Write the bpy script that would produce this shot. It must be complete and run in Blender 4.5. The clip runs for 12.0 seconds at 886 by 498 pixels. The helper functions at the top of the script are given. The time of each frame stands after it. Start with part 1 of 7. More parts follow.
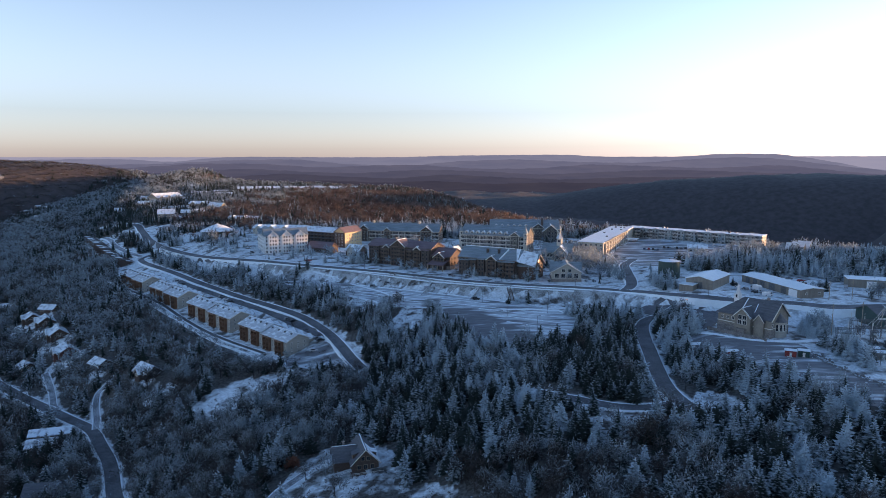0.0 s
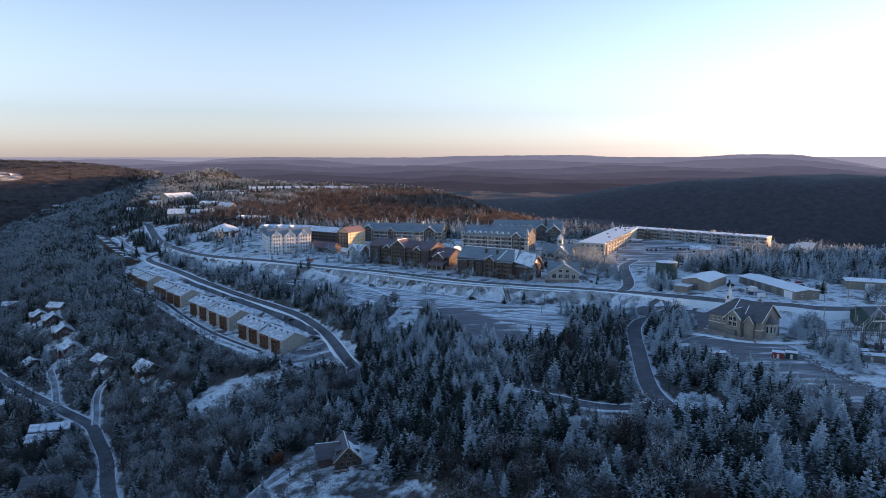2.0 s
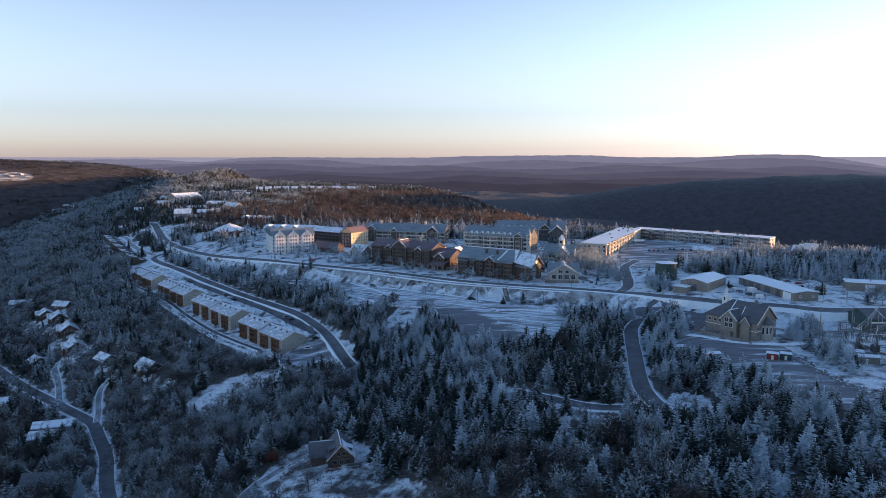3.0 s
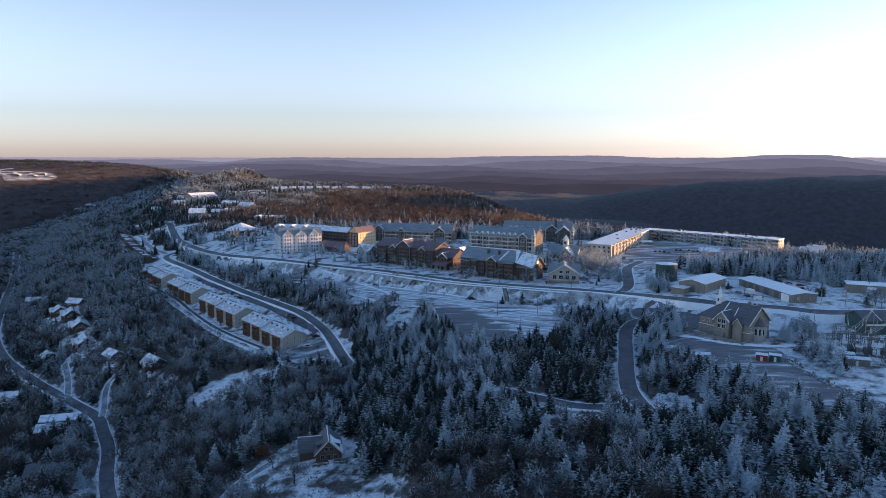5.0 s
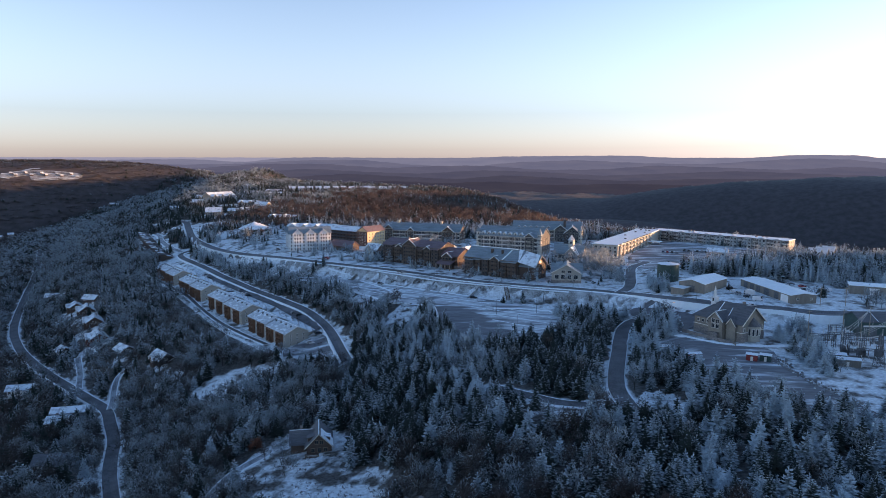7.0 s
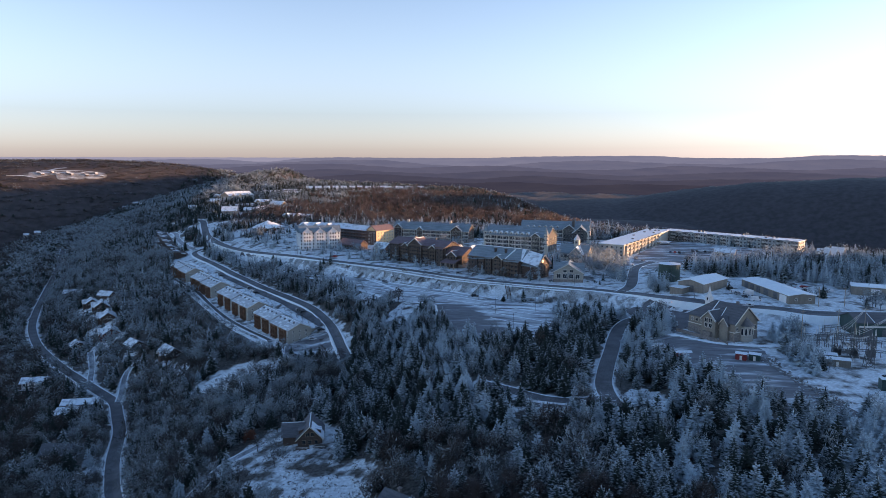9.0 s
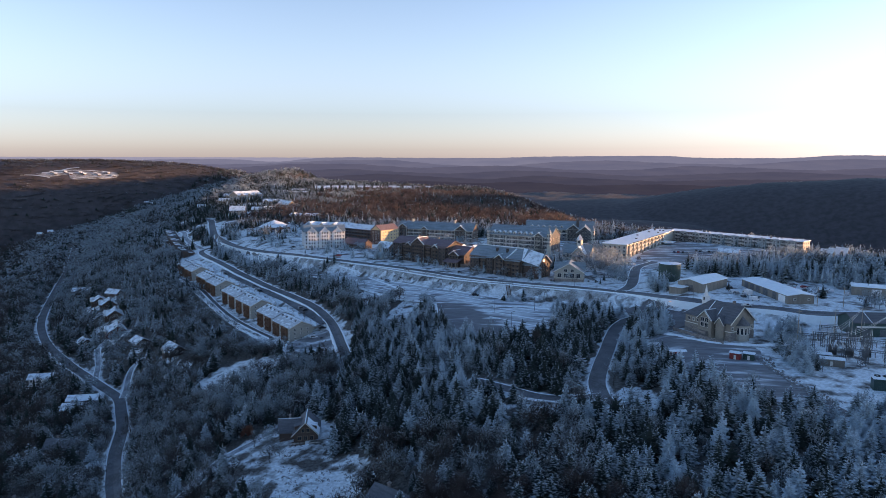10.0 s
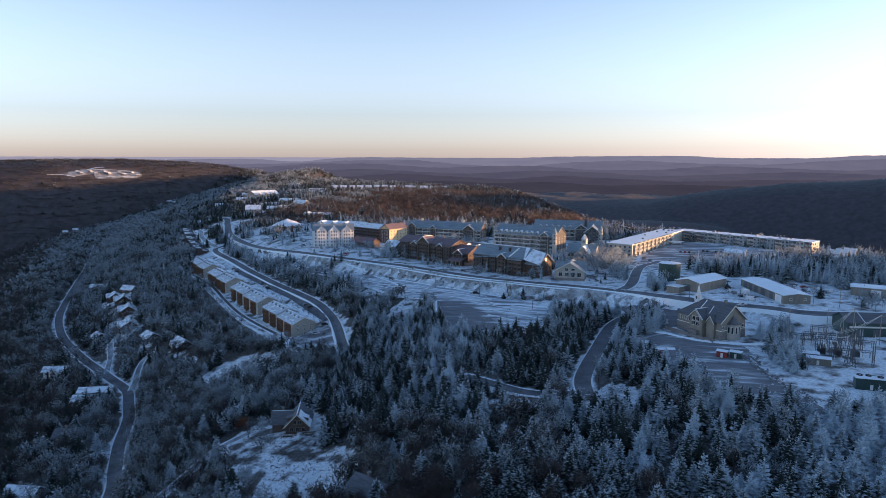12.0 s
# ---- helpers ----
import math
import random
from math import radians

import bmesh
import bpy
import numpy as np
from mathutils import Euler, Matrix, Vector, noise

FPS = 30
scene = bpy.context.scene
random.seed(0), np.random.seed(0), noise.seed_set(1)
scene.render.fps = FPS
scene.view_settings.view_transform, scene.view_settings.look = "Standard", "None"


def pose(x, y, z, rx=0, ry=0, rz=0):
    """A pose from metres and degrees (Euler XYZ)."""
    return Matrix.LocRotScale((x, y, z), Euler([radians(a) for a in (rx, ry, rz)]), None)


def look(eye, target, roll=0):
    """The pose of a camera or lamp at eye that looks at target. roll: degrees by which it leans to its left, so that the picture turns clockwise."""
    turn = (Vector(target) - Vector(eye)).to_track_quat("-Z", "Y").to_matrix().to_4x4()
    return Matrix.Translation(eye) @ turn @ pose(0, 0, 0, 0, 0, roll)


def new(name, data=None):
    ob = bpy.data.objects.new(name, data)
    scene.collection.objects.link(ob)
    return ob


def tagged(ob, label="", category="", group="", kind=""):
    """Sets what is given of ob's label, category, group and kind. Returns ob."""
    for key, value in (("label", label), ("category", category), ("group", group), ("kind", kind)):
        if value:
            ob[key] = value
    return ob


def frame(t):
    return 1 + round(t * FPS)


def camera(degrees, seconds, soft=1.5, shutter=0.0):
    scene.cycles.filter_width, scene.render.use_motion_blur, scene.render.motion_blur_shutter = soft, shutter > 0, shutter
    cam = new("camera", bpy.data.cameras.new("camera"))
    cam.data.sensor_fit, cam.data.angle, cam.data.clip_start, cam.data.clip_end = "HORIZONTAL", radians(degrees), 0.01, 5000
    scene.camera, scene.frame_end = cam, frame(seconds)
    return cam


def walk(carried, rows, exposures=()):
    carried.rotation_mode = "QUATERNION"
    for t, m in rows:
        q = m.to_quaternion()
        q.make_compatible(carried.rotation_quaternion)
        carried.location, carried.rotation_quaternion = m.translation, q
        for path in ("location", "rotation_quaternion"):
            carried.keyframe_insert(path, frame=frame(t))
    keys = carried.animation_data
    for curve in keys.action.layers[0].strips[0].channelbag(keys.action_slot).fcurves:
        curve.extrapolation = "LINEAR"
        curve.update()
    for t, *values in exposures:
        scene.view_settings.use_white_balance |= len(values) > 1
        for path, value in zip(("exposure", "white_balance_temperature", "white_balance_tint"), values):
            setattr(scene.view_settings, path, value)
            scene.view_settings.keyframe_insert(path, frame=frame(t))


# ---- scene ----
cam = camera(65.9, 12.0, soft=0.7)
METRES, EYE, TILT, LEAN, TURN = 85.0, 88.0, -7.6, 0.0, 0.0
ROWS = [
    (0.0, 0.0, 0.0, 0.0, 0.0, 0.0, -0.0),
    (0.5, 0.0367, -0.0068, -0.0008, 0.32, 0.01, -0.06),
    (1.0, 0.074, -0.0144, -0.0014, 0.66, 0.01, -0.11),
    (1.5, 0.1114, -0.0226, -0.0014, 1.0, 0.01, -0.16),
    (2.0, 0.1489, -0.031, -0.0003, 1.35, 0.02, -0.21),
    (2.5, 0.186, -0.0404, 0.0009, 1.73, 0.02, -0.27),
    (3.0, 0.2237, -0.0504, 0.002, 2.12, 0.02, -0.33),
    (5.0, 0.3799, -0.0916, 0.0021, 3.81, 0.02, -0.59),
    (5.5, 0.4192, -0.1027, 0.001, 4.28, 0.02, -0.66),
    (6.0, 0.459, -0.1138, -0.0005, 4.73, 0.02, -0.73),
    (6.5, 0.4986, -0.1252, -0.0015, 5.18, 0.0, -0.79),
    (7.0, 0.5386, -0.1368, -0.0034, 5.64, -0.0, -0.86),
    (9.0, 0.7047, -0.1801, -0.0115, 7.5, -0.02, -1.14),
    (9.5, 0.7471, -0.1914, -0.0136, 7.96, -0.03, -1.21),
    (10.0, 0.7897, -0.203, -0.0158, 8.43, -0.04, -1.28),
    (10.5, 0.8336, -0.2149, -0.0175, 8.9, -0.05, -1.35),
    (11.0, 0.8777, -0.227, -0.0199, 9.36, -0.05, -1.42),
    (11.5, 0.9221, -0.2386, -0.0215, 9.82, -0.07, -1.48),
    (12.0, 0.9673, -0.2503, -0.0227, 10.3, -0.09, -1.55),
]
EXPOSURES = ((0.0, 1.67, 6430, 15), (12.0, 1.67, 6430, 15))
walk(cam, [(t, pose(0, 0, EYE, TILT, LEAN, TURN) @ pose(METRES * x, METRES * y, METRES * z, 90 + pitch, roll, yaw)) for t, x, y, z, yaw, pitch, roll in ROWS], EXPOSURES)

# ---- sky and sun ----
SUN_AZIMUTH, SUN_HEIGHT = 75.0, 3.8   # degrees clockwise from north (+y), and above the horizon
world = bpy.data.worlds.new("winter_sky")
scene.world = world
world.use_nodes = True
wn, wl = world.node_tree.nodes, world.node_tree.links
sky = wn.new("ShaderNodeTexSky")
sky.sky_type, sky.sun_disc = "NISHITA", False
sky.sun_elevation, sky.sun_rotation = radians(SUN_HEIGHT), radians(SUN_AZIMUTH)
sky.altitude, sky.air_density, sky.dust_density, sky.ozone_density = 1400, 1.0, 1.2, 3.2
deep = wn.new("ShaderNodeGamma")
deep.inputs["Gamma"].default_value = 1.2
tone = wn.new("ShaderNodeHueSaturation")
tone.inputs["Hue"].default_value = 0.494
# haze pales the sky towards the horizon
place, axis, pale = wn.new("ShaderNodeTexCoord"), wn.new("ShaderNodeSeparateXYZ"), wn.new("ShaderNodeMapRange")
for key, value in (("From Min", 0.0), ("From Max", 0.40), ("To Min", 0.36), ("To Max", 0.83)):
    pale.inputs[key].default_value = value
wl.new(place.outputs["Generated"], axis.inputs[0])
wl.new(axis.outputs["Z"], pale.inputs["Value"])
wl.new(pale.outputs[0], tone.inputs["Saturation"])
wl.new(sky.outputs["Color"], deep.inputs["Color"])
wl.new(deep.outputs["Color"], tone.inputs["Color"])
# a rosy belt of haze lies along the horizon
belt, rose, blush = wn.new("ShaderNodeMapRange"), wn.new("ShaderNodeMix"), wn.new("ShaderNodeMix")
belt.inputs["From Min"].default_value, belt.inputs["From Max"].default_value = 0.0, 0.16
rose.data_type = blush.data_type = "RGBA"
rose.inputs["A"].default_value, rose.inputs["B"].default_value = (1.07, 0.97, 1.06, 1), (1, 1, 1, 1)
blush.blend_type, blush.inputs["Factor"].default_value = "MULTIPLY", 1.0
wl.new(axis.outputs["Z"], belt.inputs["Value"])
wl.new(belt.outputs[0], rose.inputs["Factor"])
wl.new(tone.outputs["Color"], blush.inputs["A"])
wl.new(rose.outputs["Result"], blush.inputs["B"])
wl.new(blush.outputs["Result"], wn["Background"].inputs["Color"])
wn["Background"].inputs["Strength"].default_value = 0.15

sun = new("sun", bpy.data.lights.new("sun", "SUN"))
sun.data.energy, sun.data.angle, sun.data.color = 3.2, radians(0.53), (1.0, 0.56, 0.27)
sun.matrix_world = look((0, 0, 0), (-math.sin(radians(SUN_AZIMUTH)) * math.cos(radians(SUN_HEIGHT)), -math.cos(radians(SUN_AZIMUTH)) * math.cos(radians(SUN_HEIGHT)), -math.sin(radians(SUN_HEIGHT))))

# ---- materials ----
def mat(name, a, b, scale=1.0, rough=0.8, metal=0.0, bump=0.15, snow=0.0, fine=9.0, detail=5.0, snow_scale=0.35, random_tone=0.0, streak=None):
    """A surface that wanders between two colours at two scales, with a fine relief. snow: how much of what faces up is covered."""
    m = bpy.data.materials.new(name)
    m.use_nodes = True
    n, l = m.node_tree.nodes, m.node_tree.links
    bsdf = n["Principled BSDF"]
    co = n.new("ShaderNodeTexCoord")
    src = co.outputs["Object"]
    if streak:
        mp = n.new("ShaderNodeMapping")
        mp.inputs["Scale"].default_value = streak
        l.new(src, mp.inputs["Vector"])
        src = mp.outputs["Vector"]
    big, small = n.new("ShaderNodeTexNoise"), n.new("ShaderNodeTexNoise")
    for tex, s in ((big, scale), (small, scale * fine)):
        tex.inputs["Scale"].default_value, tex.inputs["Detail"].default_value = s, detail
        l.new(src, tex.inputs["Vector"])
    add = n.new("ShaderNodeMath")
    add.operation = "ADD"
    l.new(big.outputs["Fac"], add.inputs[0]), l.new(small.outputs["Fac"], add.inputs[1])
    rng = n.new("ShaderNodeMapRange")
    rng.inputs["From Min"].default_value, rng.inputs["From Max"].default_value = 0.78, 1.22
    l.new(add.outputs[0], rng.inputs["Value"])
    mix = n.new("ShaderNodeMix")
    mix.data_type = "RGBA"
    l.new(rng.outputs[0], mix.inputs["Factor"])
    mix.inputs["A"].default_value, mix.inputs["B"].default_value = (*a, 1), (*b, 1)
    colour = mix.outputs["Result"]
    if random_tone:
        info, hsv, r2 = n.new("ShaderNodeObjectInfo"), n.new("ShaderNodeHueSaturation"), n.new("ShaderNodeMapRange")
        r2.inputs["To Min"].default_value, r2.inputs["To Max"].default_value = 1 - random_tone, 1 + random_tone
        l.new(info.outputs["Random"], r2.inputs["Value"]), l.new(r2.outputs[0], hsv.inputs["Value"]), l.new(colour, hsv.inputs["Color"])
        colour = hsv.outputs["Color"]
    if snow > 0:
        geo, sep = n.new("ShaderNodeNewGeometry"), n.new("ShaderNodeSeparateXYZ")
        l.new(geo.outputs["Normal"], sep.inputs[0])
        up = n.new("ShaderNodeMapRange")
        up.inputs["From Min"].default_value, up.inputs["From Max"].default_value = 0.35, 0.7
        l.new(sep.outputs["Z"], up.inputs["Value"])
        patch = n.new("ShaderNodeTexNoise")
        patch.inputs["Scale"].default_value, patch.inputs["Detail"].default_value = snow_scale, 7
        l.new(co.outputs["Object"], patch.inputs["Vector"])
        edge = n.new("ShaderNodeMapRange")
        edge.inputs["From Min"].default_value, edge.inputs["From Max"].default_value = 0.86 - 0.75 * snow, 1.02 - 0.75 * snow
        l.new(patch.outputs["Fac"], edge.inputs["Value"])
        mul = n.new("ShaderNodeMath")
        mul.operation = "MULTIPLY"
        l.new(up.outputs[0], mul.inputs[0]), l.new(edge.outputs[0], mul.inputs[1])
        white = n.new("ShaderNodeMix")
        white.data_type = "RGBA"
        white.inputs["B"].default_value = (0.80, 0.87, 0.90, 1)
        l.new(mul.outputs[0], white.inputs["Factor"]), l.new(colour, white.inputs["A"])
        colour = white.outputs["Result"]
    l.new(colour, bsdf.inputs["Base Color"])
    bsdf.inputs["Roughness"].default_value, bsdf.inputs["Metallic"].default_value = rough, metal
    if bump:
        bp = n.new("ShaderNodeBump")
        bp.inputs["Strength"].default_value, bp.inputs["Distance"].default_value = bump, 0.3
        l.new(small.outputs["Fac"], bp.inputs["Height"]), l.new(bp.outputs[0], bsdf.inputs["Normal"])
    return m


def mat_blend(name, attribute, a, b, a2, b2, scale, rough=0.9, fine=6.0, lo=0.35, hi=0.65, wander=0.5, stretch=None, thin=0.0):
    """Two surfaces (a to a2, b to b2) that meet along an attribute of the mesh, raggedly."""
    m = bpy.data.materials.new(name)
    m.use_nodes = True
    n, l = m.node_tree.nodes, m.node_tree.links
    bsdf = n["Principled BSDF"]
    geo, at = n.new("ShaderNodeNewGeometry"), n.new("ShaderNodeAttribute")
    at.attribute_name = attribute
    where = geo.outputs["Position"]
    if stretch:
        mp = n.new("ShaderNodeMapping")
        mp.inputs["Scale"].default_value, mp.inputs["Rotation"].default_value = stretch[:3], (0, 0, radians(stretch[3]))
        l.new(where, mp.inputs["Vector"])
        where = mp.outputs["Vector"]
    big, small = n.new("ShaderNodeTexNoise"), n.new("ShaderNodeTexNoise")
    for tex, s in ((big, scale), (small, scale * fine)):
        tex.inputs["Scale"].default_value, tex.inputs["Detail"].default_value = s, 8
        l.new(where, tex.inputs["Vector"])
    sh = n.new("ShaderNodeMath")
    sh.operation = "MULTIPLY_ADD"
    sh.inputs[1].default_value, sh.inputs[2].default_value = wander * 2, -wander
    l.new(big.outputs["Fac"], sh.inputs[0])
    add = n.new("ShaderNodeMath")
    add.operation = "ADD"
    l.new(sh.outputs[0], add.inputs[0]), l.new(at.outputs["Fac"], add.inputs[1])
    rng = n.new("ShaderNodeMapRange")
    rng.inputs["From Min"].default_value, rng.inputs["From Max"].default_value = lo, hi
    l.new(add.outputs[0], rng.inputs["Value"])
    tone = n.new("ShaderNodeMapRange")
    tone.inputs["From Min"].default_value, tone.inputs["From Max"].default_value = 0.35, 0.65
    l.new(small.outputs["Fac"], tone.inputs["Value"])
    mixes = []
    for c, d in ((a, a2), (b, b2)):
        x = n.new("ShaderNodeMix")
        x.data_type = "RGBA"
        x.inputs["A"].default_value, x.inputs["B"].default_value = (*c, 1), (*d, 1)
        l.new(tone.outputs[0], x.inputs["Factor"])
        mixes.append(x)
    mix = n.new("ShaderNodeMix")
    mix.data_type = "RGBA"
    l.new(rng.outputs[0], mix.inputs["Factor"])
    l.new(mixes[0].outputs["Result"], mix.inputs["A"]), l.new(mixes[1].outputs["Result"], mix.inputs["B"])
    l.new(mix.outputs["Result"], bsdf.inputs["Base Color"])
    bsdf.inputs["Roughness"].default_value = rough
    bp = n.new("ShaderNodeBump")
    bp.inputs["Strength"].default_value, bp.inputs["Distance"].default_value = 0.4, 0.5
    if thin:  # fine twigs let light through to their far side
        through_light, both = n.new("ShaderNodeBsdfTranslucent"), n.new("ShaderNodeMixShader")
        both.inputs[0].default_value = thin
        l.new(mix.outputs["Result"], through_light.inputs["Color"])
        l.new(bsdf.outputs[0], both.inputs[1]), l.new(through_light.outputs[0], both.inputs[2])
        l.new(both.outputs[0], n["Material Output"].inputs["Surface"])
    else:
        l.new(small.outputs["Fac"], bp.inputs["Height"]), l.new(bp.outputs[0], bsdf.inputs["Normal"])
    return m


def glowing(name, colour, strength):
    m = bpy.data.materials.new(name)
    m.use_nodes = True
    b = m.node_tree.nodes["Principled BSDF"]
    b.inputs["Base Color"].default_value, b.inputs["Emission Color"].default_value = (*colour, 1), (*colour, 1)
    b.inputs["Emission Strength"].default_value = strength
    return m


SNOW = mat("snow", (0.76, 0.83, 0.86), (0.85, 0.92, 0.94), 0.4, 0.6, bump=0.25)
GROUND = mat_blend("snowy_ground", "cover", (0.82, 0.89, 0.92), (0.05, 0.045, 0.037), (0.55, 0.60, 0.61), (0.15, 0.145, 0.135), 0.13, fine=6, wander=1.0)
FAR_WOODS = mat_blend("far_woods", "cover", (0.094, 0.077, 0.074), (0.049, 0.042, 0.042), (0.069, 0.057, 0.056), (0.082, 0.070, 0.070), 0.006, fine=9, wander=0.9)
ASPHALT = mat("asphalt", (0.06, 0.063, 0.068), (0.16, 0.167, 0.178), 0.12, 0.7, bump=0.1, fine=14)
LOT = mat_blend("drifted_car_park", "cover", (0.70, 0.78, 0.81), (0.115, 0.12, 0.128), (0.34, 0.36, 0.385), (0.19, 0.197, 0.21), 0.035, rough=0.75, fine=4, wander=1.3, lo=0.36, hi=0.72, stretch=(1.0, 4.5, 1, 28))
LOT_DARK = mat("swept_asphalt", (0.075, 0.075, 0.08), (0.16, 0.165, 0.175), 0.06, 0.75, bump=0.1, fine=12, streak=(0.6, 1.6, 1))
SPRUCE = mat_blend("rimed_spruce", "rime", (0.022, 0.034, 0.026), (0.42, 0.48, 0.51), (0.034, 0.046, 0.036), (0.68, 0.77, 0.80), 0.6, fine=3, wander=0.5, lo=0.34, hi=0.92, thin=0.25)
TWIG = mat_blend("rimed_twigs", "rime", (0.048, 0.040, 0.036), (0.21, 0.25, 0.27), (0.076, 0.065, 0.060), (0.36, 0.425, 0.455), 0.25, fine=4, wander=0.5, lo=0.25, hi=0.92, thin=0.45)
RUST = mat_blend("brown_twigs", "rime", (0.070, 0.048, 0.041), (0.120, 0.092, 0.080), (0.094, 0.062, 0.051), (0.19, 0.155, 0.138), 0.03, fine=5, wander=0.7, lo=0.35, hi=1.2, thin=0.5)
BARK = mat("bark", (0.05, 0.042, 0.036), (0.13, 0.115, 0.10), 2.0, 0.9, bump=0.3)
SLATE = mat("frosted_slate_roof", (0.145, 0.185, 0.205), (0.27, 0.325, 0.35), 0.22, 0.55, snow=0.12, fine=8, streak=(0.5, 3.0, 3.0))
BROWN_ROOF = mat("brown_shingles", (0.125, 0.085, 0.092), (0.215, 0.16, 0.17), 0.25, 0.75, snow=0.12, fine=8, streak=(0.5, 3.0, 3.0))
SNOW_ROOF = mat("snowy_shingles", (0.36, 0.39, 0.42), (0.54, 0.58, 0.61), 0.3, 0.7, snow=0.70, fine=8)
GREY_ROOF = mat("grey_shingles_thin_snow", (0.27, 0.30, 0.33), (0.44, 0.48, 0.51), 0.3, 0.7, snow=0.56, fine=8, streak=(0.5, 2.5, 2.5))
DARK_ROOF = mat("dark_shingles", (0.075, 0.08, 0.09), (0.14, 0.145, 0.155), 0.4, 0.75, snow=0.12, fine=9, streak=(0.6, 3, 3))
OAK = mat("weathered_oak_trim", (0.13, 0.10, 0.075), (0.22, 0.17, 0.13), 0.6, 0.8, fine=8)
BROWN_WOOD = mat("brown_timber", (0.065, 0.043, 0.034), (0.125, 0.085, 0.065), 0.5, 0.8, fine=8, streak=(1, 1, 6))
TAN_WOOD = mat("tan_timber", (0.28, 0.22, 0.16), (0.40, 0.32, 0.23), 0.4, 0.8, fine=8, streak=(1, 1, 6))
# lodge siding; also darkens the balcony backs for their shade
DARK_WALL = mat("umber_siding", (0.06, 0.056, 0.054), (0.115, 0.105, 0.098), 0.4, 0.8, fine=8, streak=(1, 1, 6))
CHURCH_WALL = mat("buff_stucco", (0.21, 0.185, 0.15), (0.29, 0.255, 0.205), 0.35, 0.8, fine=7)
STONE_TAN = mat("tan_stone_cladding", (0.05, 0.040, 0.034), (0.125, 0.097, 0.080), 0.7, 0.9, bump=0.4, fine=5)
STONE = mat("field_stone", (0.15, 0.13, 0.115), (0.32, 0.28, 0.25), 1.2, 0.9, bump=0.5, fine=4)
CREAM = mat("cream_siding", (0.46, 0.42, 0.34), (0.56, 0.52, 0.43), 0.35, 0.75, fine=8, streak=(0.6, 0.6, 6))
TAN = mat("tan_siding", (0.33, 0.305, 0.26), (0.43, 0.395, 0.335), 0.35, 0.75, fine=8, streak=(0.6, 0.6, 6))
WHITE = mat("white_render", (0.66, 0.66, 0.64), (0.78, 0.77, 0.75), 0.3, 0.7, fine=8)
TRIM = mat("pale_trim", (0.66, 0.63, 0.56), (0.76, 0.73, 0.66), 1.0, 0.6, bump=0.05)
GREEN_METAL = mat("green_steel", (0.022, 0.05, 0.043), (0.04, 0.08, 0.068), 0.4, 0.45, metal=0.0, fine=8, bump=0.06)
GREY_METAL = mat("grey_steel", (0.075, 0.08, 0.085), (0.16, 0.165, 0.17), 0.8, 0.5, metal=0.3, fine=8, bump=0.05)
GREY_SIDING = mat("grey_green_siding", (0.23, 0.245, 0.24), (0.33, 0.345, 0.335), 0.35, 0.75, fine=8, streak=(0.6, 0.6, 6))
SHED_WALL = mat("tan_sheet_metal", (0.165, 0.145, 0.118), (0.25, 0.22, 0.18), 0.25, 0.55, fine=12, streak=(3, 3, 0.4), bump=0.1)
MAROON = mat("maroon_paint", (0.085, 0.034, 0.026), (0.14, 0.055, 0.042), 0.6, 0.7)
RED = mat("red_paint", (0.20, 0.025, 0.022), (0.30, 0.045, 0.035), 0.6, 0.55, bump=0.05)
ORANGE_WALL = mat("ochre_render", (0.52, 0.40, 0.22), (0.62, 0.48, 0.28), 0.3, 0.75, fine=8)
ROCK = mat("grey_rock", (0.12, 0.115, 0.11), (0.30, 0.29, 0.28), 0.8, 0.9, bump=0.5, snow=0.45)
RUBBER = mat("black_rubber", (0.02, 0.02, 0.02), (0.035, 0.035, 0.035), 3.0, 0.8, bump=0.05)
GLASS = mat("window_glass", (0.02, 0.024, 0.03), (0.035, 0.04, 0.05), 0.2, 0.08, bump=0.0)
LAMP = glowing("lit_lamp", (1.0, 0.45, 0.2), 0.8)
CEDAR = mat("cedar_balconies", (0.135, 0.070, 0.042), (0.25, 0.135, 0.080), 0.6, 0.75, fine=8)
CONDO_ROOF = mat("shingles_under_thin_snow", (0.42, 0.46, 0.49), (0.56, 0.61, 0.64), 0.22, 0.7, snow=0.5, fine=9, streak=(0.5, 2.5, 2.5))
PAINTS = [mat(f"{n}_car_paint", c, tuple(v * 1.15 for v in c), 1.0, 0.3, metal=0.1, bump=0.0, snow=0.12) for n, c in
          (("black", (0.02, 0.02, 0.022)), ("white", (0.62, 0.62, 0.62)), ("grey", (0.16, 0.165, 0.17)), ("dark_blue", (0.03, 0.045, 0.09)), ("red", (0.28, 0.03, 0.025)), ("silver", (0.38, 0.39, 0.40)))]
THIN_SNOW = mat("thin_snow_on_heath", (0.085, 0.08, 0.075), (0.36, 0.385, 0.40), 0.05, 0.9, fine=7, bump=0.2)
SNOWY_TRACK = mat("trodden_snow", (0.16, 0.165, 0.175), (0.55, 0.60, 0.63), 0.15, 0.8, fine=8, bump=0.2)

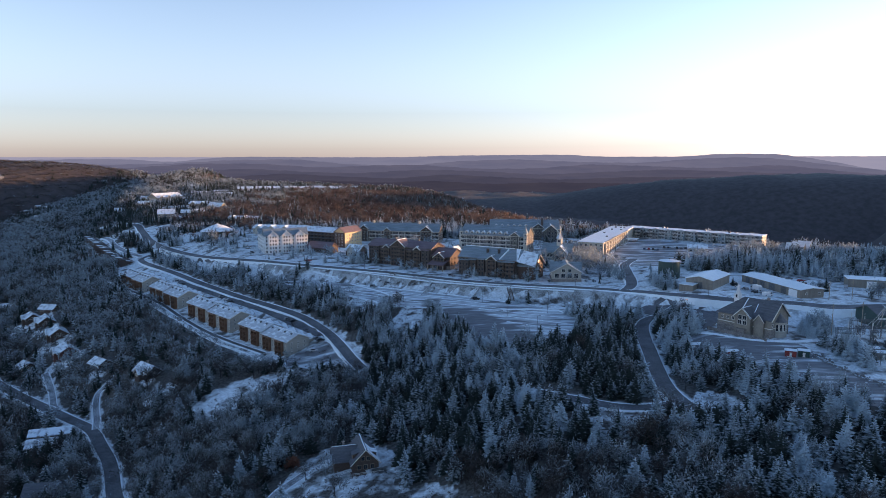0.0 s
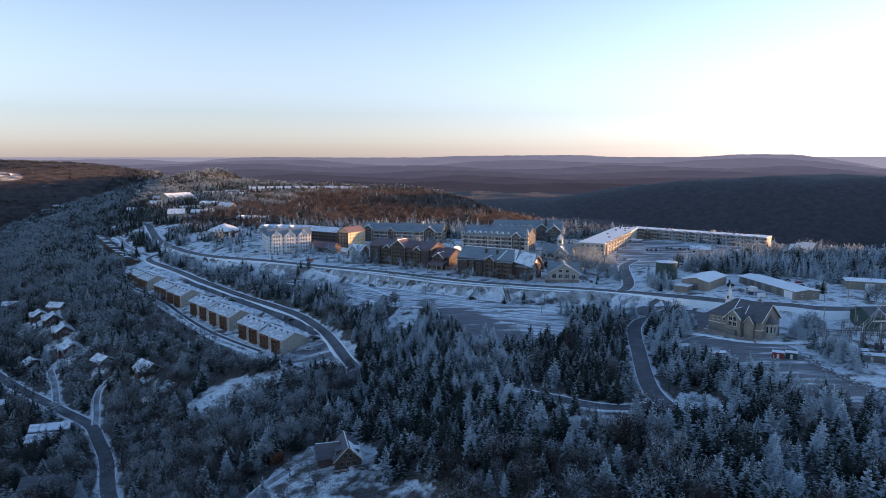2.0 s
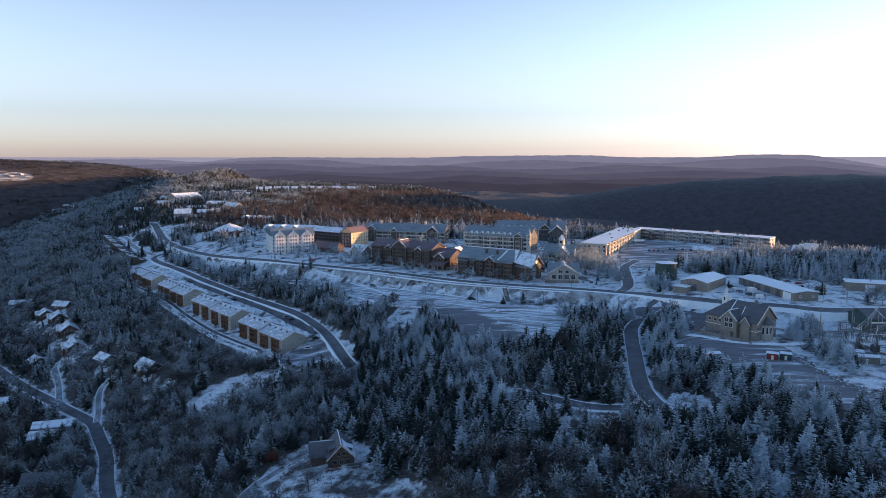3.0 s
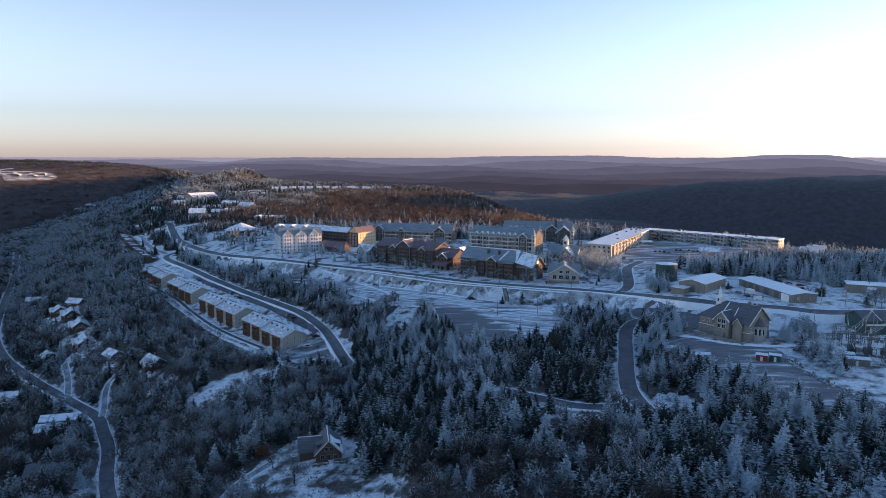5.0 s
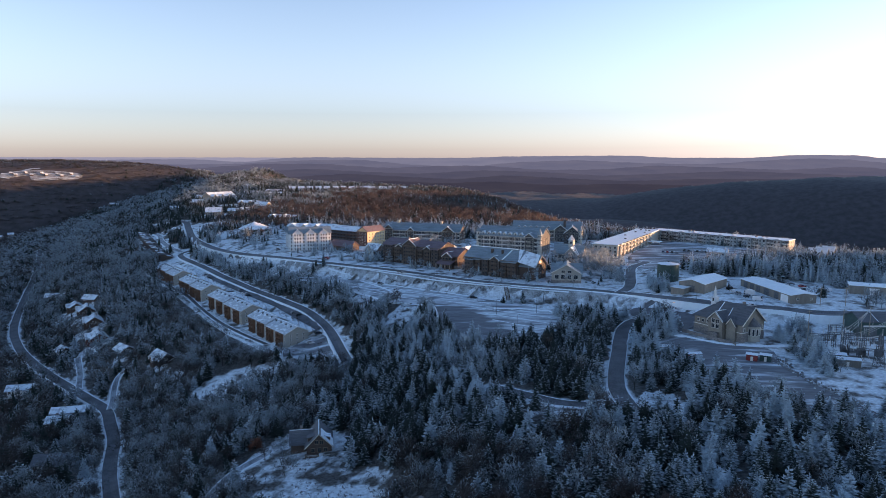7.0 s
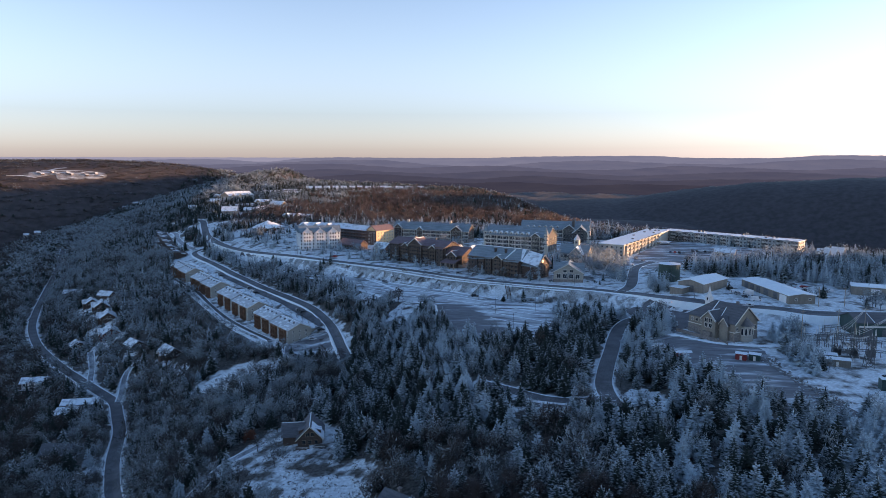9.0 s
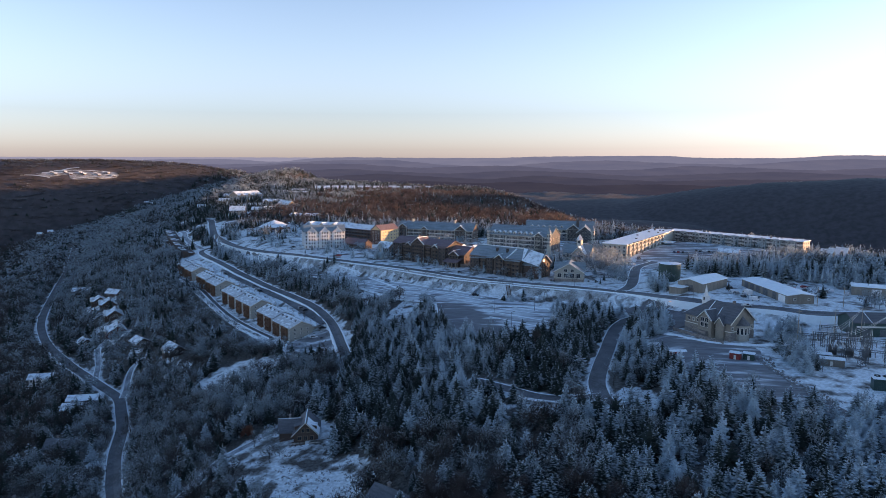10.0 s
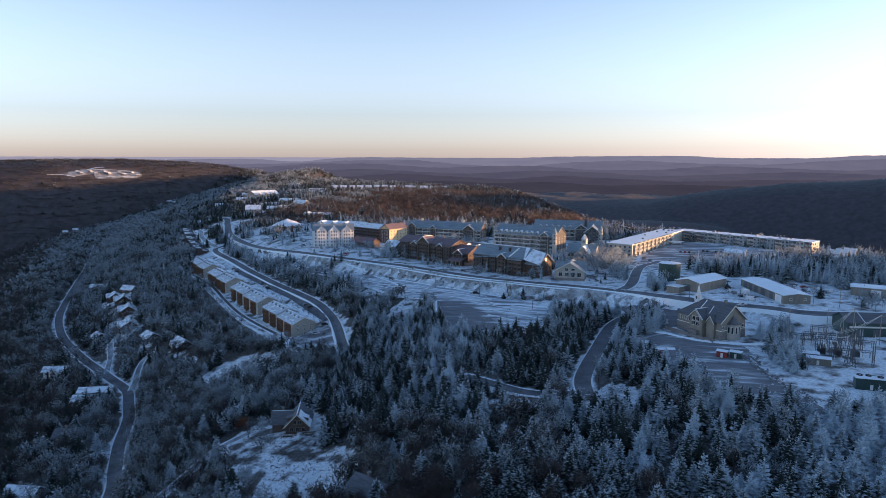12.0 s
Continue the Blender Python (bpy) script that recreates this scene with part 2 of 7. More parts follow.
BROWN_TWIG = mat_blend("sparsely_rimed_twigs", "rime", (0.050, 0.036, 0.032), (0.075, 0.062, 0.060), (0.072, 0.054, 0.048), (0.12, 0.112, 0.114), 0.12, fine=5, wander=0.6, lo=0.62, hi=1.4, thin=0.3)
DEAD_LEAF = mat_blend("dead_leaves", "rime", (0.12, 0.045, 0.028), (0.20, 0.085, 0.05), (0.16, 0.06, 0.035), (0.24, 0.13, 0.09), 0.3, fine=4, wander=0.4, lo=0.3, hi=1.2, thin=0.4)
RIMED_SPRUCE = mat_blend("thickly_rimed_spruce", "rime", (0.026, 0.040, 0.030), (0.38, 0.44, 0.47), (0.045, 0.06, 0.05), (0.66, 0.75, 0.78), 0.6, fine=3, wander=0.5, lo=0.28, hi=0.86, thin=0.25)

# ---- the lie of the land ----
def smooth(a, b, v):
    t = np.clip((v - a) / (b - a), 0, 1)
    return t * t * (3 - 2 * t)


def curve(v, knots, soft):
    """A rounded line through a few knots, averaged over a window."""
    xs, ys = zip(*knots)
    v = np.asarray(v, float)
    return sum(np.interp(v + k * soft, xs, ys) for k in (-1, -0.5, 0, 0.5, 1)) / 5


EDGE = ((100, 75), (180, 35), (228, 18), (350, -24), (400, -62), (459, -125), (589, -240), (800, -390), (1100, -570), (1700, -760), (3000, -900))
SLOPE = ((-80, 0), (-45, -1.5), (-15, -9), (0, -15), (22, -26), (40, -27), (70, -34), (100, -44), (122, -58), (165, -62), (230, -82), (330, -120), (600, -200), (1000, -240), (6000, -240))
RIM = ((100, 420), (450, 400), (600, 370), (690, 300), (760, 190), (850, 110), (1000, 75), (1250, 20), (1500, -30), (2000, -190), (2400, -420), (3000, -520))
FALL = ((-30, 0), (0, -2), (100, -30), (300, -108), (600, -200), (1000, -235), (6000, -240))
# middle, top, radii and turn of each hill: those on the ridge itself, and the far ones beyond the valleys
KNOLLS = ((-370, 1280, 15, 300, 420, 12), (-860, 2050, 46, 420, 480, 22))
# those at x 1450, 2850 and 1500 are unseen, added to block sun
HILLS = ((1450, 380, 144, 420, 880, 0), (-1450, 1960, 76, 1000, 430, 36), (1750, 2500, 26, 1750, 560, -20), (100, 3150, -76, 1500, 800, 4), (250, 2350, -120, 600, 260, 14), (2850, 2900, 150, 600, 1000, 0), (1500, 1560, 134, 350, 480, 0))


def height(x, y):
    """The lie of the land, without its roads: a plateau that falls off west and east, and hills beyond two valleys."""
    x, y = np.asarray(x, float), np.asarray(y, float)
    lean = 0.9 - 0.17 * smooth(300, 450, y)
    west = curve((curve(y, EDGE, 30) - x) * lean, SLOPE, 9)
    east = curve(x - curve(y, RIM, 40), FALL, 25)
    z = west + east
    # the terrace climbs northwards
    z = z + 7 * smooth(410, 600, y) * smooth(-48, -30, z) * (1 - smooth(-16, -4, z)) * (1 - smooth(760, 900, y))
    # northwards the ridge sinks, but for its western shoulder
    z = z - 170 * np.maximum(smooth(1620, 2300, y) * smooth(-760, -520, x), smooth(2150, 2800, y))
    z = np.maximum(z, -245 + 0.03 * (z + 245))
    top = smooth(-25, 0, z)
    # the village stands a few metres above the car park, behind a bank along the main road
    road = curve(x, MAINROAD, 12)
    z = z + top * (-4 + 7.5 * smooth(-14, -5, y - road) + 0.008 * np.clip(y - road, 0, 300))
    # the ground round the church lies nearly level with the main road
    z = z + top * 6.6 * smooth(106, 134, x) * (1 - smooth(-16, -7, y - road)) * smooth(170, 225, y)
    # and the road and the maintenance yard climb a little eastwards
    z = z + top * 6.0 * smooth(112, 158, x) * smooth(-22, 4, y - road) * (1 - smooth(480, 560, y))
    for far, hills in ((False, KNOLLS), (True, HILLS)):
        for hx, hy, h, rx, ry, turn in hills:
            c, s = math.cos(radians(turn)), math.sin(radians(turn))
            u, v = (c * (x - hx) + s * (y - hy)) / rx, (c * (y - hy) - s * (x - hx)) / ry
            bell = np.exp(-(u * u + v * v) ** (1.6 if far else 1.0))
            z = np.maximum(z, -245 + (h + 245) * bell) if far else z + h * bell
    return z


MAINROAD = ((-450, 900), (-353, 800), (-265, 664), (-187, 584), (-115, 537), (-38, 493), (14, 461), (53, 447), (91, 436), (117.7, 422.5), (139.2, 394.9), (158.7, 377.6), (191.3, 365.5), (226.0, 356.4), (388.5, 315.7))


# ---- plan: roads, car parks, clearings ----
ROADS = {  # width and line of each road
    "main": (8.0, ((-470, 935), (-395, 870), (-357, 806), (-318, 735), (-286, 688), (-240, 634), (-187, 587), (-115, 540), (-38, 497), (14, 465), (53, 450), (91, 439), (117.7, 426.5), (138.8, 396.8), (157.5, 377.7), (189.8, 365.5), (224.1, 356.5), (330, 366), (430, 350))),
    "village": (7.0, ((115.8, 428.1), (123.1, 440.2), (127.3, 456.2), (131.4, 481.3), (138.3, 513.7), (157.7, 558.6))),
    "condo": (5.6, ((-282, 690), (-292, 668), (-286, 645), (-212, 558), (-166, 509), (-143.7, 485.9), (-115, 458), (-91.3, 433), (-72, 406), (-60, 384), (-49.5, 361), (-43, 347))),
    "front": (2.6, ((-106, 393), (-134, 419), (-160, 445), (-190, 480), (-218, 514), (-257, 553))),
    "spur": (7.0, ((141.3, 392.7), (126.0, 375.3), (116.7, 376.7), (108.9, 365.0), (103, 340), (99, 318), (93, 286), (90, 262), (92, 240))),
    "link": (6.0, ((92, 250), (80, 246), (66, 248), (50, 261), (38, 272))),
    "valley": (6.4, ((-700, 1000), (-560, 800), (-470, 660), (-415, 575), (-378, 522), (-340, 478), (-309, 448), (-272, 417), (-243, 395), (-215, 374), (-192, 356), (-176, 335), (-160, 312), (-142, 279), (-122, 248), (-100, 215), (-70, 150))),
    "upper": (5.0, ((-300, 672), (-330, 708), (-368, 760), (-395, 806), (-425, 850))),
    "lane": (3.0, ((-189, 356), (-195, 369), (-202, 382), (-207, 395), (-203, 401))),
    "drive": (3.2, ((-227, 385), (-233, 393), (-246, 414), (-264, 439))),
    "track": (3.5, ((-75, 160), (-66, 205), (-62, 232), (-52, 246))),
}
LOT_PLAN = ((-128, 516), (-90, 486), (-52, 447), (-36, 430), (-2, 412), (3, 380), (20, 346), (40, 332), (62, 335), (70, 352), (78, 385), (68, 405), (48, 426), (20, 446), (-10, 466), (-50, 488), (-95, 512))
SWEPT_PLAN = ((-4, 410), (3, 380), (20, 348), (38, 334), (58, 336), (50, 350), (34, 372), (28, 398), (14, 416))
PLAZA_PLAN = ((113.3, 327.6), (122.9, 296.7), (126.8, 271.8), (137.1, 247.8), (152.0, 224.0), (172.0, 220.0), (166.5, 246.0), (162.5, 262.0), (161.5, 285.0), (164.0, 306.0), (143.6, 312.9), (124.4, 331.0))
HOTEL_LOT = ((134.1, 515.5), (156.7, 490.8), (192.5, 521.0), (228, 590), (262, 632), (230, 662), (196, 692), (176, 650), (152, 600))
CONDO_LOT = ((-80, 391), (-69, 392), (-56, 368), (-58, 357), (-68, 349), (-83, 357), (-90, 378))
VILLAGE = ((-430, 850), (-372, 810), (-275, 660), (-200, 570), (-128, 514), (-95, 510), (-50, 485), (-10, 462), (20, 442), (48, 422), (68, 402), (95, 402), (119.8, 381.6), (122.2, 355.1), (116.7, 322.0), (128.3, 268.7), (152.9, 227.4), (231.8, 231.1), (290, 340), (340, 350), (318.9, 436.3), (320, 660), (170, 705), (60, 690), (-60, 705), (-140, 715), (-200, 790), (-330, 830))
TERRACE = ((-86, 366), (-52, 352), (-42, 368), (-60, 400), (-98, 440), (-210, 566), (-268, 632), (-300, 690), (-318, 668), (-300, 611), (-197, 477), (-108, 381))
# clearings: middle, radii
# the one at (375, 655) is added to let sun reach the hotel's end
CLEARINGS = ((-110, 342, 22, 21), (-38, 240, 22, 26), (-28, 215, 18, 20), (-10, 203, 19, 24), (62, 238, 15, 8), (-330, 535, 20, 12), (-308, 512, 16, 10), (-280, 478, 16, 10), (-255, 446, 14, 10), (-216, 418, 9, 8), (-177, 393, 10, 8),
             (-398, 600, 12, 9), (-272, 388, 12, 9), (-213, 344, 16, 9), (-176, 284, 12, 9), (-160, 372, 10, 9), (-145, 262, 9, 15), (-470, 1150, 45, 60), (-440, 1270, 60, 30), (-390, 1010, 40, 35), (-360, 890, 30, 30), (-385, 1300, 26, 24), (-355, 1325, 26, 26), (-325, 1350, 26, 28), (-295, 1372, 26, 28), (-262, 1400, 24, 30), (-232, 1430, 24, 30), (105, 246, 9, 16), (-50, 445, 14, 22), (-20, 400, 10, 26), (375, 655, 60, 50), (-88, 353, 22, 11), (-1345, 1765, 36, 36), (-1295, 1808, 42, 38), (-1240, 1845, 46, 34), (-335, 708, 22, 18), (-372, 752, 20, 22), (-405, 800, 20, 26), (-430, 838, 18, 18))


def smooth_line(points, step=4.0):
    """A flowing line through the points, at even steps."""
    p = [Vector((*a, 0)) for a in points]
    p = [2 * p[0] - p[1], *p, 2 * p[-1] - p[-2]]
    out = []
    for a, b, c, d in zip(p, p[1:], p[2:], p[3:]):
        n = max(2, int((c - b).length / step))
        for k in range(n):
            t = k / n
            out.append(0.5 * (2 * b + (c - a) * t + (2 * a - 5 * b + 4 * c - d) * t * t + (3 * b - a - 3 * c + d) * t ** 3))
    out.append(p[-2])
    return np.array([(q.x, q.y) for q in out])


def within(poly, x, y):
    """Which of the places lie inside a plan."""
    inside = np.zeros(np.shape(x), bool)
    for (ax, ay), (bx, by) in zip(poly, poly[1:] + poly[:1]):
        cross = (ay > y) != (by > y)
        inside ^= cross & (x < (bx - ax) * (y - ay) / (by - ay + 1e-9) + ax)
    return inside


LINES = {k: (w, smooth_line(p)) for k, (w, p) in ROADS.items()}


def road_gap(x, y):
    """How far each place is from the nearest road's edge."""
    best = np.full(np.shape(x), 1e3)
    for w, line in LINES.values():
        near = (x > line[:, 0].min() - 30) & (x < line[:, 0].max() + 30) & (y > line[:, 1].min() - 30) & (y < line[:, 1].max() + 30)
        if near.any():
            q = np.stack((x[near], y[near]), -1)
            d = np.min([np.hypot(q[:, 0] - a, q[:, 1] - b) for a, b in line], axis=0)
            best[near] = np.minimum(best[near], d - w / 2)
    return best


def is_open(x, y):
    """Where no wood grows."""
    o = within(VILLAGE, x, y) | within(TERRACE, x, y) | within(LOT_PLAN, x, y) | within(PLAZA_PLAN, x, y)
    for cx, cy, rx, ry in CLEARINGS:
        o |= ((x - cx) / rx) ** 2 + ((y - cy) / ry) ** 2 < 1
    return o


# ---- meshes ----
class Shape:
    """Faces gathered for one mesh; each face takes a material's number."""

    def __init__(self):
        self.v, self.f, self.m = [], [], []

    def add(self, verts, faces, m=0):
        k = len(self.v)
        self.v += [tuple(p) for p in verts]
        self.f += [tuple(i + k for i in f) for f in faces]
        self.m += [m] * len(faces)
        return self

    def box(self, x0, y0, z0, x1, y1, z1, m=0):
        return self.add([(x, y, z) for z in (z0, z1) for x, y in ((x0, y0), (x1, y0), (x1, y1), (x0, y1))],
                        [(3, 2, 1, 0), (4, 5, 6, 7), (0, 1, 5, 4), (1, 2, 6, 5), (2, 3, 7, 6), (3, 0, 4, 7)], m)

    def beam(self, a, b, w, m=0):
        a, b = Vector(a), Vector(b)
        d = (b - a).normalized()
        s = d.cross(Vector((0, 0, 1)))
        s = (s.normalized() if s.length > 1e-3 else Vector((1, 0, 0))) * (w / 2)
        t = d.cross(s).normalized() * (w / 2)
        return self.add([p + i * s + j * t for p in (a, b) for i, j in ((-1, -1), (1, -1), (1, 1), (-1, 1))],
                        [(3, 2, 1, 0), (4, 5, 6, 7), (0, 1, 5, 4), (1, 2, 6, 5), (2, 3, 7, 6), (3, 0, 4, 7)], m)

    def prism(self, outline, a, b, axis="u", m=0):
        """An outline of (across, up) drawn out from a to b along u (x) or v (y)."""
        n = len(outline)
        put = (lambda k, p: (k, p[0], p[1])) if axis == "u" else (lambda k, p: (p[0], k, p[1]))
        faces = [tuple(range(n)), tuple(range(2 * n - 1, n - 1, -1))] + [(i, i + n, (i + 1) % n + n, (i + 1) % n) for i in range(n)]
        return self.add([put(a, p) for p in outline] + [put(b, p) for p in outline], faces, m)

    def tube(self, x, y, z0, z1, r0, r1, n=10, m=0):
        ring = [(math.cos(2 * math.pi * i / n), math.sin(2 * math.pi * i / n)) for i in range(n)]
        faces = [tuple(range(n - 1, -1, -1)), tuple(range(n, 2 * n))] + [(i, (i + 1) % n, (i + 1) % n + n, i + n) for i in range(n)]
        return self.add([(x + c * r0, y + s * r0, z0) for c, s in ring] + [(x + c * r1, y + s * r1, z1) for c, s in ring], faces, m)

    def mesh(self, name, mats):
        me = bpy.data.meshes.new(name)
        me.from_pydata(self.v, [], self.f)
        for m in (mats if isinstance(mats, (list, tuple)) else [mats]):
            me.materials.append(m)
        me.polygons.foreach_set("material_index", self.m)
        bm = bmesh.new()
        bm.from_mesh(me)
        bmesh.ops.recalc_face_normals(bm, faces=bm.faces)
        bm.to_mesh(me)
        bm.free()
        return me


def part(name, shape, mats, parent=None, label="", at=None):
    """One mesh object, under a thing or a part."""
    me = shape if isinstance(shape, bpy.types.Mesh) else shape.mesh(name, mats)
    ob = new(name, me)
    if parent is not None:
        ob.parent = parent
    if at is not None:
        ob.matrix_basis = at
    return tagged(ob, label)


def thing(name, label, category, m, group=""):
    ob = new(name)
    ob.matrix_basis = m
    ob.empty_display_size = 1
    return tagged(ob, label, category, group)


def ground_at(x, y):
    return float(height(x, y))


# ---- the ground: one sheet to the horizon ----
def build_ground():
    front = np.radians(np.arange(-58, 48.01, 0.3))
    rest = np.radians(np.arange(52, 298, 6.0))
    ang = np.concatenate((front, rest))
    rad = np.concatenate(([12, 45, 80, 105, 125], np.geomspace(140, 4900, 300)))
    a, r = np.meshgrid(ang, rad)
    x, y = 40 + np.sin(a) * r, -20 + np.cos(a) * r
    z = height(x, y)
    ridge = np.zeros_like(z)
    for k, (sx, sy) in enumerate(((0.011, 0.009), (0.023, 0.027), (0.061, 0.055), (0.13, 0.15))):
        ridge += np.sin(x * sx + 1.7 * np.sin(y * sy * 0.7 + k)) * np.cos(y * sy + 1.3 * np.sin(x * sx * 0.8 + 2 * k)) / (1 + 0.8 * k)
    z = z + ridge * (6 * smooth(2450, 3400, r) + 0.1 * smooth(120, 300, r) * (1 - smooth(1600, 2000, r)))
    na, nr = len(ang), len(rad)
    verts = np.stack((x, y, z), -1).reshape(-1, 3)
    i, j = np.meshgrid(np.arange(nr - 1), np.arange(na), indexing="ij")
    k = (j + 1) % na
    quads = np.stack((i * na + j, (i + 1) * na + j, (i + 1) * na + k, i * na + k), -1).reshape(-1, 4)
    verts = np.vstack((verts, [(40, -20, ground_at(40, -20))]))
    me = bpy.data.meshes.new("ground")
    tri = [(len(verts) - 1, q, (q + 1) % na) for q in range(na)]
    me.from_pydata(verts.tolist(), [], quads.tolist() + tri)
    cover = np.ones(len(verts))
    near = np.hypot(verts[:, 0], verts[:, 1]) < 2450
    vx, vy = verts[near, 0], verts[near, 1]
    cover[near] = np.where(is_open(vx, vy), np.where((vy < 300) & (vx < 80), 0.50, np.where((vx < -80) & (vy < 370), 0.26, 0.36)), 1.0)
    meadow = ((vx + 10) / 17) ** 2 + ((vy - 199) / 15) ** 2 < 1
    cover[near] = np.where(meadow, 0.12, cover[near])
    gap = road_gap(vx, vy)
    cover[near] = np.minimum(cover[near], np.clip(gap / 3.5, 0.25, 1))
    # the bank below the main road is frosted grass
    below = curve(vx, MAINROAD, 12) - vy
    cover[near] = np.where((below > 5) & (below < 17) & (vx > -130) & (vx < 130), 0.40, cover[near])
    me.attributes.new("cover", "FLOAT", "POINT").data.foreach_set("value", cover)
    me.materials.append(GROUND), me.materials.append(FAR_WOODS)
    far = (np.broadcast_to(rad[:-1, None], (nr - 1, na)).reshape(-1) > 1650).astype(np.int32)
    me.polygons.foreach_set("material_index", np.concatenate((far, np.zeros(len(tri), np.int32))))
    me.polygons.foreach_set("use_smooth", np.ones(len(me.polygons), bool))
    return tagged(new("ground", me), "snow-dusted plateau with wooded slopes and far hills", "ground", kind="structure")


build_ground()


def strip(line, offsets, lifts, ragged=0.0, flat=1.0):
    """A band along a line, draped over the land; offsets sideways and lifts in metres."""
    rnd = np.random.default_rng(len(line) * 7 + int(10 * abs(offsets[0])))
    wave = ragged * np.convolve(rnd.normal(0, 2.2, len(line) + 8), np.ones(9) / 9, "valid")
    d = np.gradient(line, axis=0)
    d /= np.hypot(d[:, 0], d[:, 1])[:, None]
    side = np.stack((d[:, 1], -d[:, 0]), -1)
    s = Shape()
    mid = height(line[:, 0], line[:, 1])
    rows = []
    for o, up in zip(offsets, lifts):
        p = line + side * (o * (1 + wave * (abs(o) - abs(offsets[0]))  / 2.5))[:, None] if ragged else line + side * o
        own = height(p[:, 0], p[:, 1])
        level = np.maximum(mid, own) if abs(o) <= flat else (np.minimum(mid, own) if up < 0 else own)
        rows.append(np.column_stack((p, level + up)))
    n, m = len(line), len(offsets)
    verts = np.stack(rows, 1).reshape(-1, 3)
    s.add(verts.tolist(), [(i * m + j, i * m + j + 1, (i + 1) * m + j + 1, (i + 1) * m + j) for i in range(n - 1) for j in range(m - 1)])
    return s


for key, (w, line) in LINES.items():
    h = w / 2
    road = tagged(new("road", strip(line, (-h - 0.4, -h, -h / 2, 0, h / 2, h, h + 0.4), (-0.9, 0.3, 0.36, 0.4, 0.36, 0.3, -0.9), flat=h).mesh("road", ASPHALT if w > 5 or key == "front" else SNOWY_TRACK)),
                  "dark asphalt road with frost, cleared of snow" if w > 5 else "narrow drive under trodden snow", "road", kind="structure")
    for sign in (-1, 1):
        bank = strip(line, [sign * (h + o) for o in (-0.1, 0.1, 0.3, 0.6, 1.1)], (0.2, 0.40, 0.46, 0.34, -1.2), 0.35, h + 0.6)
        tagged(new("snow_bank", bank.mesh("snow_bank", SNOW)), "ploughed snow bank along the road's edge", "snow bank", kind="structure")


def paved(name, plan, material, label, lift, cover=0.5, swept=None):
    """A paved yard, draped over the land, with a rounded outline."""
    ring = smooth_line(plan + plan[:1], 5.0)[:-1]
    c = ring.mean(0)
    s, n = Shape(), len(ring)
    steps = (*np.linspace(0, 1, 16), 1.012)
    pts = np.concatenate([c + (ring - c) * k for k in steps])
    up = np.repeat([lift] * (len(steps) - 1) + [-0.6], n)
    s.add(np.column_stack((pts, height(pts[:, 0], pts[:, 1]) + up)).tolist(),
          [(a * n + i, (a + 1) * n + i, (a + 1) * n + (i + 1) % n, a * n + (i + 1) % n) for a in range(len(steps) - 1) for i in range(n)])
    me = s.mesh(name, material)
    bare = np.full(len(pts), cover)
    if swept:
        for dx, dy in ((0, 0), (4, 0), (-4, 0), (0, 4), (0, -4)):
            bare = bare + within(swept, pts[:, 0] + dx, pts[:, 1] + dy) * 0.12
    me.attributes.new("cover", "FLOAT", "POINT").data.foreach_set("value", bare)
    return tagged(new(name, me), label, "car park" if name == "car_park" else name, kind="structure")


paved("car_park", LOT_PLAN, LOT, "wide car park streaked with drifted snow", 0.35, 0.38, SWEPT_PLAN)
paved("pavement", PLAZA_PLAN, LOT, "bare frosted asphalt yard beside the church", 0.3, 0.80)
paved("car_park", HOTEL_LOT, LOT, "frosted car park in front of the long hotel", 0.3, 0.62)
paved("pavement", ((115.0, 400.6), (130.1, 401.4), (145.4, 384.9), (151.9, 364.8), (139.9, 344.4), (130.8, 336.1), (124.4, 346.1), (121.4, 367.6)), LOT_DARK, "frosted asphalt apron where the church drive meets the road", 0.3)
paved("car_park", CONDO_LOT, LOT, "small car park at the end of the condominiums", 0.45, 0.6)
paved("car_park", ((-73.5, 404.5), (-93, 431.4), (-116.8, 456.4), (-145.5, 484.3), (-167.8, 507.4), (-213.8, 556.4), (-217.4, 553), (-171.4, 504), (-149, 481), (-120.4, 453), (-96.7, 428), (-76.5, 402.5)), LOT_DARK, "ploughed parking strip between the condominiums and their road", 0.3)

# ridges of drifted snow along the car park's rims
for rim in (((-2, 412), (2, 392), (3, 380), (10, 362), (20, 346), (30, 338)), ((58, 335), (66, 345), (74, 368), (78, 386), (70, 404)), ((70, 404), (52, 408), (36, 406)), ((-90, 486), (-66, 462), (-48, 444), (-34, 429), (-10, 418)), ((-60, 489), (-20, 466), (20, 443), (40, 430)), ((-70, 498), (-46, 470), (-30, 446)), ((-128, 516), (-110, 503), (-92, 488)),
            ((124.4, 332.9), (143.6, 314.7), (164.0, 311.0), (173.3, 312.9)), ((-92, 380), (-84, 362), (-66, 352), (-56, 353)), ((-103, 382), (-153, 431), (-216, 503), (-300, 598))):
    line = smooth_line(rim, 3.0)
    tagged(new("snow_bank", strip(line, (-1.3, -0.6, 0.0, 0.6, 1.3), (0.1, 0.6, 0.8, 0.6, 0.1), 0.5).mesh("snow_bank", SNOW)), "ridge of drifted snow along the paving", "snow bank", kind="structure")


